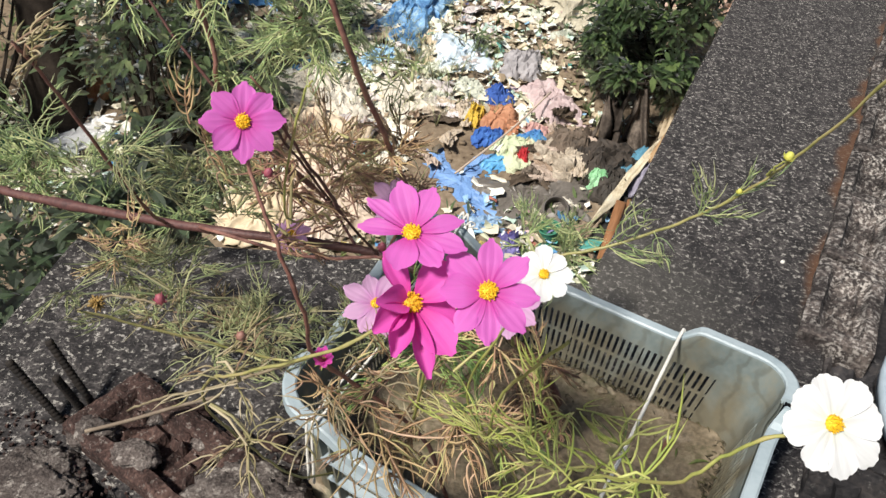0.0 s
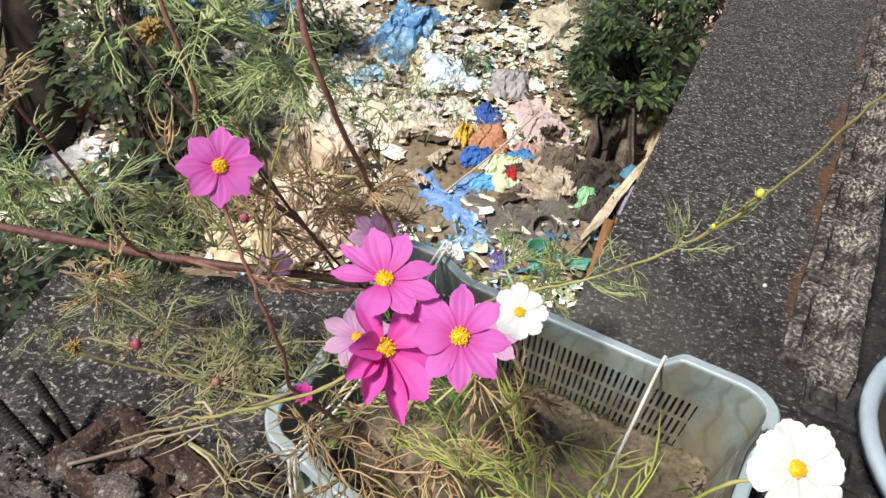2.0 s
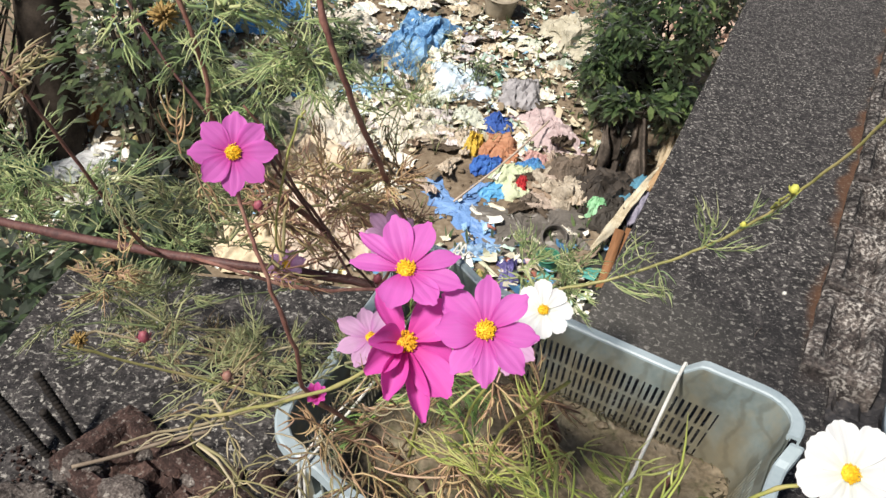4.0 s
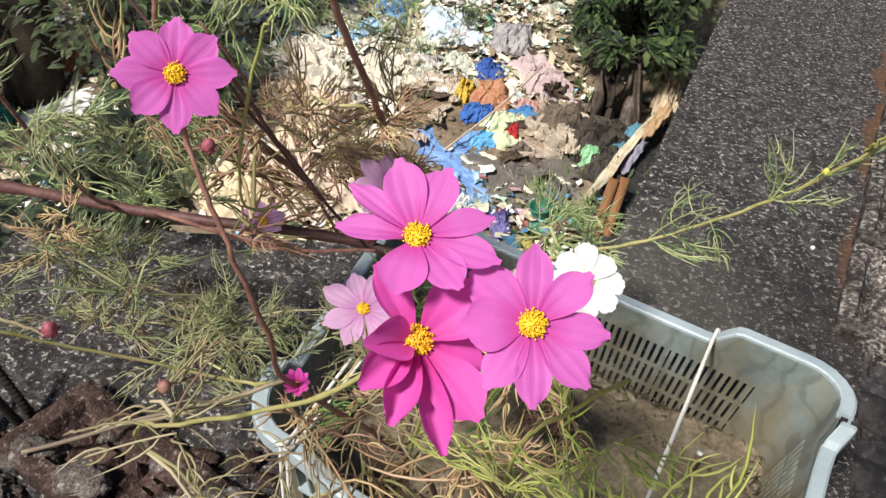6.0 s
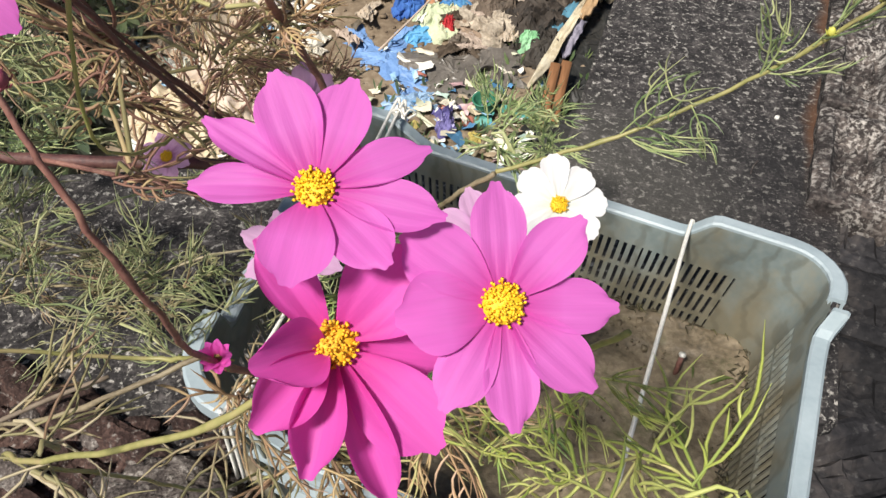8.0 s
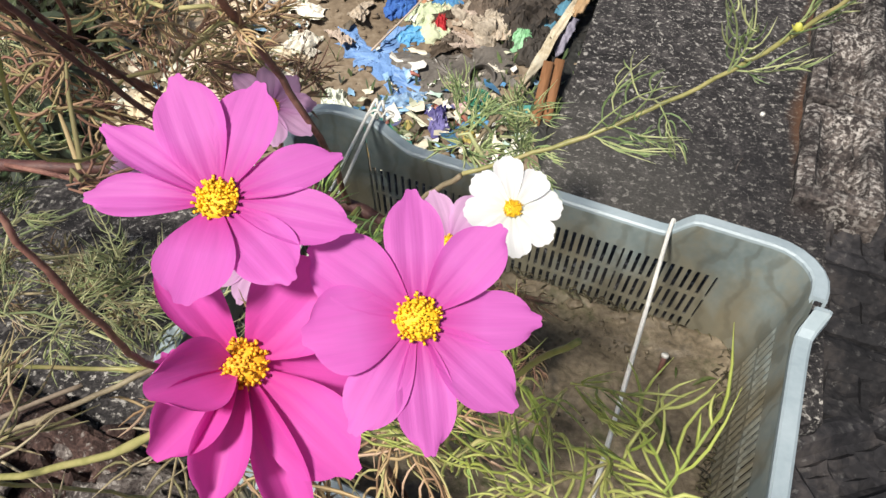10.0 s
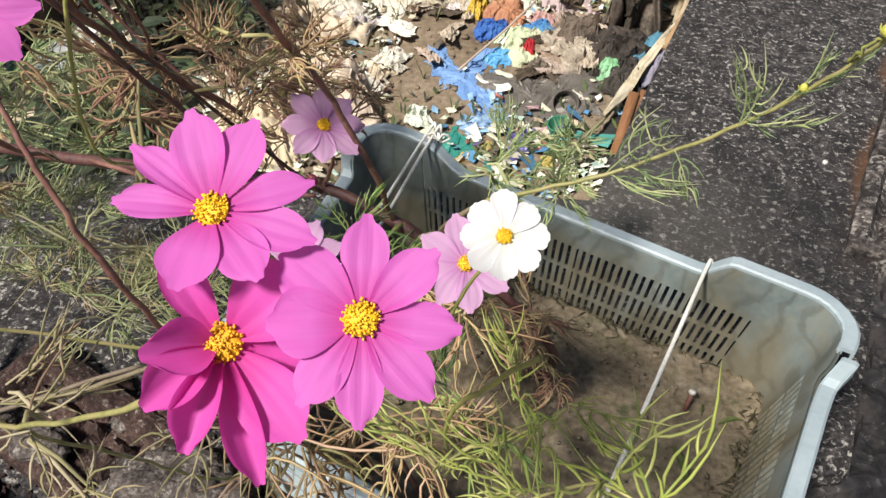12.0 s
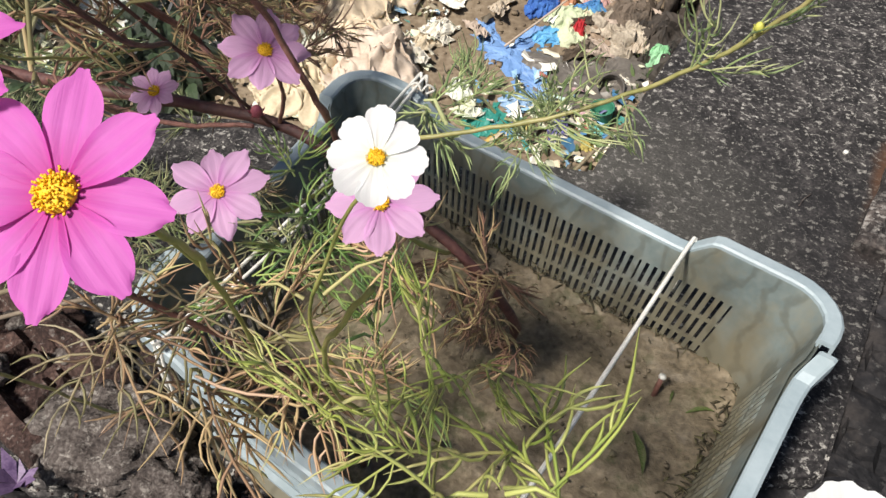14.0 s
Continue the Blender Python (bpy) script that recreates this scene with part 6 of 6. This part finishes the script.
def build_hanging_rags():
    """Dark rags hung on a dead branch under the shrub beside the wall."""
    rnd = random.Random(15)
    for k, (x, top, low, wd, tint) in enumerate(((0.84, -2.06, -2.6, 0.2, 2.4), (0.97, -1.98, -2.52, 0.2, 1.4), (1.12, -2.0, -2.62, 0.24, 2.2))):
        g = Geo()
        y = 6.5 + 0.25 * (x - 0.76)
        n, m = 30, 24
        lean = rnd.uniform(-0.12, 0.12)
        for j in range(m + 1):
            for i in range(n + 1):
                u, v = i / n - 0.5, j / m
                q = Vector((u * 2.3 + k * 7, v * 1.3, k))
                spread = 0.22 + 0.9 * v ** 0.7
                deep = 0.10 * v ** 0.6 * math.sin(2 * math.pi * (u * 0.8 + 0.3 * k + 0.7 * noise.noise(q))) + 0.08 * noise.noise(q * 1.7)
                drop = 1 + 0.22 * noise.noise(Vector((u * 3.5, k * 3, 0))) - 0.35 * abs(u) * (1 if k % 2 else 0.3)
                z = top + (low - top) * v * drop + 0.03 * noise.noise(q * 2.1)
                px = x + u * wd * spread + lean * v + 0.05 * noise.noise(q * 0.9 + Vector((5, 0, 0))) * v
                py = y + deep
                g.v.append((px, py, max(z, hill(px, py) + 0.01)))
        w = n + 1
        g.f = [(j * w + i, j * w + i + 1, (j + 1) * w + i + 1, (j + 1) * w + i) for j in range(m) for i in range(n)]
        # rag browns lowered to carry the shade under the shrub
        brown = material("brown_rag", [(0.014 * tint, 0.011 * tint, 0.009 * tint), (0.035 * tint, 0.028 * tint, 0.023 * tint), (0.08 * tint, 0.065 * tint, 0.053 * tint)], 0.88, 5, 8, 0.3)
        ob = whole("hanging_rag", g, brown, "brown rag hanging in folds under the shrub", "rag", group="hanging rags")
        solid = ob.modifiers.new("thickness", "SOLIDIFY")
        solid.thickness = 0.005
    g = Geo()
    g.tube(spline([(0.82, 6.53, -2.05), (1.0, 6.57, -1.97), (1.25, 6.68, -2.0), (1.45, 6.9, -2.2), (1.5, 7.0, hill(1.5, 7.0) - 0.02)], 6), 0.012, 6)
    whole("dead_branch", g, M_BARK, "dark dead branch that the rags hang on", "branch")


def vessel(name, x, y, r, h, colours, label, category, lean=(0, 0), taper=0.75, bands=0):
    pot = empty(name, (x, y, hill(x, y) - 0.01), label, category)
    prof = [(r * taper, 0)]
    steps = 10
    for i in range(1, steps + 1):
        rr = r * (taper + (1 - taper) * i / steps)
        prof.append((rr * (1.02 if bands and i % 3 == 0 else 1), h * i / steps))
    prof += [(r * 1.08, h), (r * 1.08, h * 1.04), (r * 0.94, h * 1.04), (r * 0.92, h), (r * taper * 0.92, 0.02)]
    g = Geo()
    n = 32
    for i in range(n):
        t = 2 * math.pi * i / n
        g.v += [(q * math.cos(t), q * math.sin(t), z) for q, z in prof]
    k = len(prof)
    g.f = [(i * k + j, ((i + 1) % n) * k + j, ((i + 1) % n) * k + j + 1, i * k + j + 1) for i in range(n) for j in range(k - 1)]
    g.f += [tuple(i * k for i in range(n))[::-1], tuple(i * k + k - 1 for i in range(n))]
    part("body", g, material(name + "_side", colours, 0.6, 12, 8, 0.3), pot)
    pot.rotation_euler = (radians(lean[0]), radians(lean[1]), 0)
    return pot


def build_vessels():
    vessel("flower_pot", 0.5, 5.21, 0.085, 0.15, [(0.02, 0.12, 0.075), (0.04, 0.2, 0.12)], "dark green plastic flower pot on the dump", "pot", (8, -10))
    vessel("flower_pot", 0.5, 5.6, 0.10, 0.13, [(0.06, 0.05, 0.045), (0.1, 0.09, 0.08)], "dark empty plastic pot lying tilted", "pot", (50, 10))
    vessel("basket", -0.37, 9.22, 0.2, 0.28, [(0.2, 0.165, 0.12), (0.34, 0.29, 0.22)], "grey-beige woven basket on the dump", "basket", (16, 4), 0.78, 1)
    vessel("bucket", -1.2, 9.5, 0.18, 0.27, [(0.3, 0.27, 0.22), (0.45, 0.42, 0.36)], "pale dirty bucket behind the blue sheet", "bucket", (20, -6), 0.8, 1)
    vessel("jar", 0.14, 5.46, 0.035, 0.05, [(0.7, 0.68, 0.62), (0.85, 0.83, 0.78)], "small white plastic jar lying on the heap", "jar", (70, 20), 0.95)
    vessel("jar", 0.22, 5.05, 0.045, 0.09, [(0.05, 0.06, 0.12), (0.1, 0.1, 0.2)], "dark violet plastic bottle on the heap", "bottle", (80, 40), 0.95)
    g = Geo()
    g.tube(spline([(-0.35, 5.75, hill(-0.35, 5.75) + 0.06), (0.05, 6.35, hill(0.05, 6.35) + 0.14), (0.35, 6.9, hill(0.35, 6.9) + 0.2)], 6), 0.009, 6)
    whole("thin_pole", g, material("grey_wood", [(0.36, 0.28, 0.22), (0.52, 0.42, 0.34)], 0.8, 20), "thin grey wooden pole lying over the rubbish", "pole")


def scraps(g, rnd, x, y, size):
    """One bent, torn scrap."""
    a = rnd.uniform(0, 6.28)
    ca, sa = math.cos(a), math.sin(a)
    lx, ly = size * rnd.uniform(0.5, 1.3), size * rnd.uniform(0.3, 0.9)
    base = hill(x, y) + rnd.uniform(0.0, 0.05)
    verts = []
    tilt, tilt2 = rnd.uniform(-0.5, 0.5), rnd.uniform(-0.5, 0.5)
    for j in range(3):
        for i in range(3):
            u, v = i / 2 - 0.5 + rnd.uniform(-0.16, 0.16), j / 2 - 0.5 + rnd.uniform(-0.16, 0.16)
            px, py = u * lx, v * ly
            verts.append((x + px * ca - py * sa, y + px * sa + py * ca, base + 0.015 + tilt * px + tilt2 * py + rnd.uniform(-0.25, 0.35) * size * 0.5))
    g.add(verts, [(0, 1, 4, 3), (1, 2, 5, 4), (3, 4, 7, 6), (4, 5, 8, 7)])


def build_litter():
    rnd = random.Random(99)
    white = palette("pale_litter", [(0, (0.72, 0.66, 0.52)), (0.16, (0.52, 0.44, 0.31)), (0.28, (0.84, 0.81, 0.72)), (0.46, (0.3, 0.23, 0.15)), (0.56, (0.66, 0.66, 0.48)), (0.68, (0.7, 0.75, 0.7)),
                                    (0.78, (0.1, 0.08, 0.055)), (0.9, (0.46, 0.6, 0.52)), (0.95, (0.2, 0.22, 0.12))], 0.6)
    vivid = palette("bright_litter", [(0, (0.1, 0.26, 0.46)), (0.3, (0.26, 0.44, 0.62)), (0.55, (0.08, 0.3, 0.26)), (0.68, (0.34, 0.12, 0.09)), (0.76, (0.5, 0.4, 0.14)), (0.82, (0.42, 0.27, 0.28)), (0.9, (0.12, 0.12, 0.24))], 0.5)
    g, c = Geo(), Geo()
    for _ in range(12000):
        x, y = rnd.uniform(-4.6, 1.6), rnd.uniform(4.4, 10.2)
        d = noise.noise(Vector((x * 0.9, y * 0.9, 20))) + 0.25
        d += 0.7 * math.exp(-((x + 0.6) / 1.1) ** 2 - ((y - 7.9) / 1.0) ** 2)
        d -= 0.45 * math.exp(-((x + 0.35) / 0.35) ** 2 - ((y - 6.25) / 0.3) ** 2)
        d -= 1.1 * math.exp(-((x - 0.2) / 0.75) ** 2 - ((y - 5.4) / 0.75) ** 2)
        d -= 0.8 * max(0, min(1, (y - 9.0)))
        if x > 0.8 and y < 6.8:
            d -= 1.5
        if rnd.random() > 0.35 + d:
            continue
        scraps(g if rnd.random() < 0.94 else c, rnd, x, y, rnd.uniform(0.025, 0.1) * (1.8 if rnd.random() < 0.12 else 1))
    for _ in range(120):
        x, y = rnd.gauss(0.1, 0.38), rnd.gauss(5.1, 0.36)
        if 4.3 < y:
            scraps(c if rnd.random() < 0.5 else g, rnd, x, y, rnd.uniform(0.05, 0.15))
    clods = Geo()
    for _ in range(2400):
        x, y = rnd.uniform(-2.6, 1.3), rnd.uniform(4.4, 9.6)
        r = rnd.uniform(0.003, 0.016) * (2.6 if rnd.random() < 0.06 else 1)
        p = Vector((x, y, hill(x, y) + r * 0.2))
        q = [Vector((a, b, c * 0.6)).normalized() * r * rnd.uniform(0.6, 1.4) for a in (-1, 1) for b in (-1, 1) for c in (-1, 1)]
        clods.add([p + a for a in q], [(0, 1, 3, 2), (4, 6, 7, 5), (0, 4, 5, 1), (2, 3, 7, 6), (0, 2, 6, 4), (1, 5, 7, 3)])
    whole("earth_clods", clods, M_DIRT, "loose brown clods of earth on the dump", "earth", "stuff")
    whole("scattered_litter", g, white, "scattered pale paper and plastic scraps", "litter", "stuff", smooth=False)
    # larger crumpled sheets, each one to be told apart
    tones = [material("crumpled_plastic", [tuple(0.72 * a for a in c), c], 0.6, 4, 8, 0.3, spread=0.3) for c in ((0.7, 0.65, 0.55), (0.52, 0.43, 0.31), (0.6, 0.62, 0.52), (0.62, 0.56, 0.55))]
    shapes = []
    for k in range(16):
        q = Geo()
        n = 12
        for j in range(n + 1):
            for i in range(n + 1):
                u, v = i / n - 0.5, j / n - 0.5
                a = Vector((u * 3.5, v * 3.5, k * 5.0))
                z = 0.2 * (1 - 2 * abs(noise.noise(a))) + 0.12 * (1 - 2 * abs(noise.noise(a * 2.3)))
                q.v.append((u * (1 + 0.5 * noise.noise(a * 0.7)) + 0.12 * noise.noise(a * 1.5), v * (0.7 + 0.5 * noise.noise(a * 0.6 + Vector((9, 9, 0)))), max(0.0, z * (1 - 1.2 * max(abs(u), abs(v))))))
        w = n + 1
        q.f = [(j * w + i, j * w + i + 1, (j + 1) * w + i + 1, (j + 1) * w + i) for j in range(n) for i in range(n)]
        shapes.append(q.mesh("plastic_sheet", tones[k % 4], False))
    for k in range(260):
        x, y = rnd.gauss(-1.0, 0.95), rnd.uniform(5.0, 9.4)
        if k < 50:
            x, y = rnd.uniform(-4.4, -1.6), rnd.uniform(4.6, 8.5)
        if k >= 190:
            x, y = rnd.uniform(-1.9, -0.35), rnd.uniform(6.7, 8.4)
        if (x + 0.2) ** 2 + (y - 5.75) ** 2 < 0.4 or x > 0.75:
            continue
        ob = tagged(new("plastic_sheet", shapes[k % 16]), "crumpled dirty pale plastic sheet on the dump", "plastic sheet", "crumpled plastic sheets")
        r = rnd.uniform(0.12, 0.34)
        ob.matrix_world = pose(x, y, hill(x, y) + 0.012, rnd.uniform(-8, 8), rnd.uniform(-8, 8), rnd.uniform(0, 360)) @ Matrix.Diagonal((r, r, r, 1))
    # torn rag ends in cream and brown between the larger cloths
    hues = [material("rag_fabric", [tuple(0.5 * a for a in c), c], 0.85, 6, 8, 0.3) for c in ((0.55, 0.46, 0.36), (0.1, 0.075, 0.055), (0.34, 0.25, 0.18), (0.5, 0.4, 0.33))]
    rags = []
    for k in range(8):
        me = shapes[k].copy()
        me.name = "rag"
        me.materials[0] = hues[k % 4]
        rags.append(me)
    for k in range(44):
        x, y = rnd.gauss(0.58, 0.2), rnd.gauss(6.3, 0.24)
        if k >= 30:
            x, y = rnd.uniform(-0.95, -0.35), rnd.uniform(5.95, 6.75)
        if x > 0.74:
            continue
        r = rnd.uniform(0.12, 0.3)
        rag = tagged(new("rag", rags[(k * 4 if k >= 30 and k % 3 else k) % 8]), "torn dirty cream or brown rag on the dump", "rag", "torn rags")
        rag.matrix_world = pose(x, y, hill(x, y) + (0.06 if k < 30 else 0.01), rnd.uniform(-14, 14), rnd.uniform(-14, 14), rnd.uniform(0, 360)) @ Matrix.Diagonal((r * 1.3, r * 0.7, r * 1.2, 1))
    q = Geo()
    for _ in range(90):
        x, y = rnd.gauss(-0.95, 0.4), rnd.gauss(7.2, 0.55)
        for _ in range(4):
            t = rnd.uniform(0, 6.28)
            h = rnd.uniform(0.1, 0.3)
            out = Vector((math.cos(t), math.sin(t), 0)) * h * rnd.uniform(0.2, 0.9)
            p = Vector((x, y, hill(x, y)))
            q.tube([p, p + out * 0.4 + Vector((0, 0, h * 0.65)), p + out + Vector((0, 0, h * rnd.uniform(0.7, 1.0)))], [0.004, 0.003, 0.0015], 3)
    whole("dry_weeds", q, M_LEAF_DULL, "thin dry olive weeds standing among the rubbish", "weeds", "stuff")
    whole("coloured_litter", c, vivid, "scattered blue, green and red plastic scraps", "litter", "stuff", smooth=False)
    g = Geo()
    for _ in range(5200):
        x, y = rnd.uniform(-5.5, 2.5), rnd.uniform(4.2, 12.5)
        d = noise.noise(Vector((x * 0.7, y * 0.7, 50))) + 0.8 * max(0, min(1, (y - 8.5))) + (0.35 if x < -2.4 else 0.0)
        if rnd.random() > 0.12 + d:
            continue
        z = hill(x, y)
        for _ in range(3):
            h = rnd.uniform(0.04, 0.13)
            t = rnd.uniform(0, 6.28)
            s = Vector((math.cos(t), math.sin(t), 0)) * rnd.uniform(0.006, 0.018)
            o = Vector((rnd.uniform(-0.06, 0.06), rnd.uniform(-0.06, 0.06), h))
            p = Vector((x, y, z))
            g.add([p - s * 0.4, p + s * 0.4, p + o * 0.6 + s, p + o, p + o * 0.6 - s], [(0, 1, 2, 3, 4)])
    whole("weeds", g, M_GRASS, "low green weeds growing between the rubbish", "weeds", "stuff", smooth=False)


def leaf_shape(g, at, way, size, rnd):
    """An oval leaf folded along its midrib."""
    way = Vector(way).normalized()
    side = way.cross(Vector((rnd.uniform(-0.5, 0.5), rnd.uniform(-0.5, 0.5), 1))).normalized()
    nor = side.cross(way)
    p = Vector(at)
    w = size * rnd.uniform(0.16, 0.25)
    mid, tip = p + way * size * 0.5 + nor * size * 0.04, p + way * size - nor * size * 0.12
    g.add([p, p + way * size * 0.3 + side * w + nor * w * 0.3, p + way * size * 0.7 + side * w * 0.8 + nor * w * 0.2, tip,
           p + way * size * 0.7 - side * w * 0.8 + nor * w * 0.2, p + way * size * 0.3 - side * w + nor * w * 0.3, mid], [(0, 6, 5), (0, 1, 6), (1, 2, 6), (2, 3, 6), (3, 4, 6), (4, 5, 6)])


def shrub(name, base, blobs, count, size, seed, label, category="shrub", mat=None, trunk_r=0.022):
    rnd = random.Random(seed)
    plant = empty(name, base, label, category)
    inv = Matrix.Translation(-plant.location)
    g, wood = Geo(), Geo()
    for c, s in blobs:
        c, s = Vector(c), Vector(s)
        hubs = []
        for k in range(9):
            d = Vector((rnd.uniform(-0.5, 0.5), rnd.uniform(-0.5, 0.5), rnd.uniform(-0.5, 0.4)))
            tip = c + Vector((d.x * s.x, d.y * s.y, d.z * s.z))
            b = Vector(base) + Vector((rnd.uniform(-0.05, 0.05), rnd.uniform(-0.05, 0.05), 0))
            wood.tube(spline([b, b.lerp(tip, 0.5) + Vector((rnd.uniform(-0.15, 0.15), rnd.uniform(-0.15, 0.15), 0.1)), tip], 4), [trunk_r * (1 - 0.115 * i) for i in range(9)], 5)
            hubs.append(tip)
        for k in range(count):
            d = Vector((rnd.gauss(0, 1), rnd.gauss(0, 1), rnd.gauss(0, 1))).normalized() * rnd.random() ** 0.4
            q = c + Vector((d.x * s.x, d.y * s.y, d.z * s.z)) * (1 + 0.5 * noise.noise(d * 2.5 + Vector((seed, 0, 0))))
            if noise.noise(q * 3.2 + Vector((seed, 4, 0))) < -0.18:
                continue
            leaf_shape(g, q, (d.x + rnd.uniform(-0.7, 0.7), d.y + rnd.uniform(-0.7, 0.7), rnd.uniform(-0.7, 0.4)), size * rnd.uniform(0.6, 1.4), rnd)
    for nm, geo, m in (("branch_frame", wood, M_BARK), ("foliage", g, mat or M_SHRUB)):
        ob = part(nm, geo, m, plant, "", False)
        ob.matrix_parent_inverse = inv
    return plant


def build_shrubs():
    shrub("shrub", (1.25, 7.6, hill(1.25, 7.6)), [((0.95, 7.2, -1.6), (0.4, 0.35, 0.35)), ((1.4, 7.2, -1.5), (0.42, 0.4, 0.5)), ((1.3, 7.5, -1.05), (0.5, 0.5, 0.5)), ((1.75, 7.6, -0.9), (0.4, 0.5, 0.6)), ((1.02, 6.55, -1.92), (0.3, 0.14, 0.13)), ((1.0, 8.2, -1.5), (0.3, 0.3, 0.4)), ((0.86, 7.2, -2.02), (0.26, 0.2, 0.16)), ((1.42, 6.85, -2.0), (0.16, 0.2, 0.22)), ((0.72, 7.0, -1.75), (0.2, 0.2, 0.2))],
          1300, 0.1, 3, "dense dark green shrub beside the building", mat=M_SHRUB_MID)
    shrub("shrub", (-2.75, 5.4, hill(-2.75, 5.4)), [((-2.9, 5.6, -1.7), (0.7, 0.6, 0.7)), ((-2.3, 5.7, -2.1), (0.55, 0.5, 0.4)), ((-3.3, 6.2, -1.0), (0.7, 0.6, 0.7)), ((-2.6, 6.8, -1.2), (0.6, 0.5, 0.6)), ((-3.7, 7.3, -1.1), (0.7, 0.5, 0.6))],
          1150, 0.105, 5, "dark green shrub with drooping leaves on the dump's edge")
    shrub("shrub", (-4.0, 4.8, hill(-4, 4.8)), [((-4.6, 4.7, -1.9), (0.7, 0.5, 0.7)), ((-4.7, 5.6, -1.2), (0.7, 0.6, 0.8)), ((-4.3, 6.6, -1.2), (0.5, 0.4, 0.6))], 800, 0.13, 7, "dark bush at the foot of the tree")
    shrub("shrub", (-1.75, 2.5, hill(-1.75, 2.5)), [((-1.42, 2.7, -1.05), (0.26, 0.35, 0.28)), ((-2.05, 2.4, -1.55), (0.45, 0.35, 0.4)), ((-1.55, 1.85, -1.4), (0.5, 0.35, 0.45))], 1100, 0.1, 13, "leafy shrub close to the wall, leaves coloured dark for shade", mat=M_SHRUB_SHADED)
    shrub("bush", (-1.75, 7.6, hill(-1.75, 7.6)), [((-1.85, 7.6, -2.0), (0.28, 0.3, 0.26)), ((-2.3, 7.9, -1.9), (0.35, 0.3, 0.3))], 500, 0.07, 9, "low dark green bush among the rubbish", "bush", M_GRASS, 0.015)
    shrub("bush", (-0.45, 7.75, hill(-0.45, 7.75)), [((-0.4, 7.75, -2.28), (0.2, 0.18, 0.12))], 260, 0.05, 11, "small weed bush among the rubbish", "bush", M_GRASS, 0.01)
    tree = empty("tree", (-4.15, 6.0, hill(-4.15, 6.0)), "tree with a dark shaded trunk and dark leaves", "tree")
    g = Geo()
    g.tube(spline([(-3.84, 5.75, hill(-3.84, 5.75) - 0.1), (-3.92, 6.0, -1.6), (-4.2, 6.6, 0.2), (-4.8, 7.6, 2.2), (-5.0, 8.4, 4.0)], 6), [0.25 - 0.006 * i for i in range(25)], 14)
    for k in range(6):
        a = k * 1.1
        g.tube(spline([(-4.8, 7.7, 2.0 + 0.3 * k), (-4.9 + math.cos(a) * 0.9, 8.0 + math.sin(a) * 0.9, 2.8 + 0.3 * k), (-4.95 + math.cos(a) * 1.9, 8.2 + math.sin(a) * 1.9, 3.2 + 0.35 * k)], 5), [0.09 - 0.006 * i for i in range(11)], 7)
    ob = part("trunk", g, M_BARK, tree)
    ob.matrix_parent_inverse = Matrix.Translation(-tree.location)
    g = Geo()
    rnd = random.Random(31)
    for k in range(4200):
        d = Vector((rnd.gauss(0, 1), rnd.gauss(0, 1), rnd.gauss(0, 1))).normalized() * rnd.random() ** 0.4
        q = Vector((-5.0 + d.x * 2.0, 8.4 + d.y * 2.0, 3.8 + d.z * 1.4)) 
        if noise.noise(q * 1.1) < -0.1:
            continue
        leaf_shape(g, q, (d.x, d.y, -0.4 + rnd.uniform(-0.4, 0.4)), rnd.uniform(0.1, 0.22), rnd)
    ob = part("crown", g, M_SHRUB, tree, "", False)
    ob.matrix_parent_inverse = Matrix.Translation(-tree.location)
    # an unseen second tree, added out of view to shade the dump's left side
    tree = empty("tree", (-10.2, 1.7, hill(-10.2, 1.7)), "unseen leafy tree added to shade the edge of the dump", "tree")
    g = Geo()
    g.tube(spline([(-10.2, 1.7, hill(-10.2, 1.7) - 0.1), (-10.1, 1.7, -0.5), (-9.9, 1.8, 1.2), (-9.8, 1.8, 2.6)], 6), [0.2 - 0.006 * i for i in range(19)], 12)
    for k in range(6):
        a = k * 1.05
        g.tube(spline([(-9.9, 1.8, 1.0 + 0.2 * k), (-9.9 + math.cos(a) * 0.7, 1.8 + math.sin(a) * 0.7, 1.6 + 0.25 * k), (-9.9 + math.cos(a) * 1.3, 1.8 + math.sin(a) * 1.3, 1.9 + 0.3 * k)], 5), [0.06 - 0.004 * i for i in range(11)], 6)
    ob = part("trunk", g, M_BARK, tree)
    ob.matrix_parent_inverse = Matrix.Translation(-tree.location)
    g = Geo()
    for k in range(3600):
        d = Vector((rnd.gauss(0, 1), rnd.gauss(0, 1), rnd.gauss(0, 1))).normalized() * rnd.random() ** 0.4
        q = Vector((-9.9 + d.x * 1.7, 1.8 + d.y * 1.9, 2.4 + d.z * 1.5))
        leaf_shape(g, q, (d.x, d.y, -0.4 + rnd.uniform(-0.4, 0.4)), rnd.uniform(0.12, 0.24), rnd)
    ob = part("crown", g, M_SHRUB, tree, "", False)
    ob.matrix_parent_inverse = Matrix.Translation(-tree.location)


build_ground()
build_slab()
build_crate()
build_soil()
build_strings()
build_magenta_plant()
build_white_plant()
build_leaning_plant()
build_long_stalk()
build_rebars()
build_rubble()
build_tub()
build_cloths()
build_poles()
build_hanging_rags()
build_vessels()
build_litter()
build_shrubs()
build_bricks()
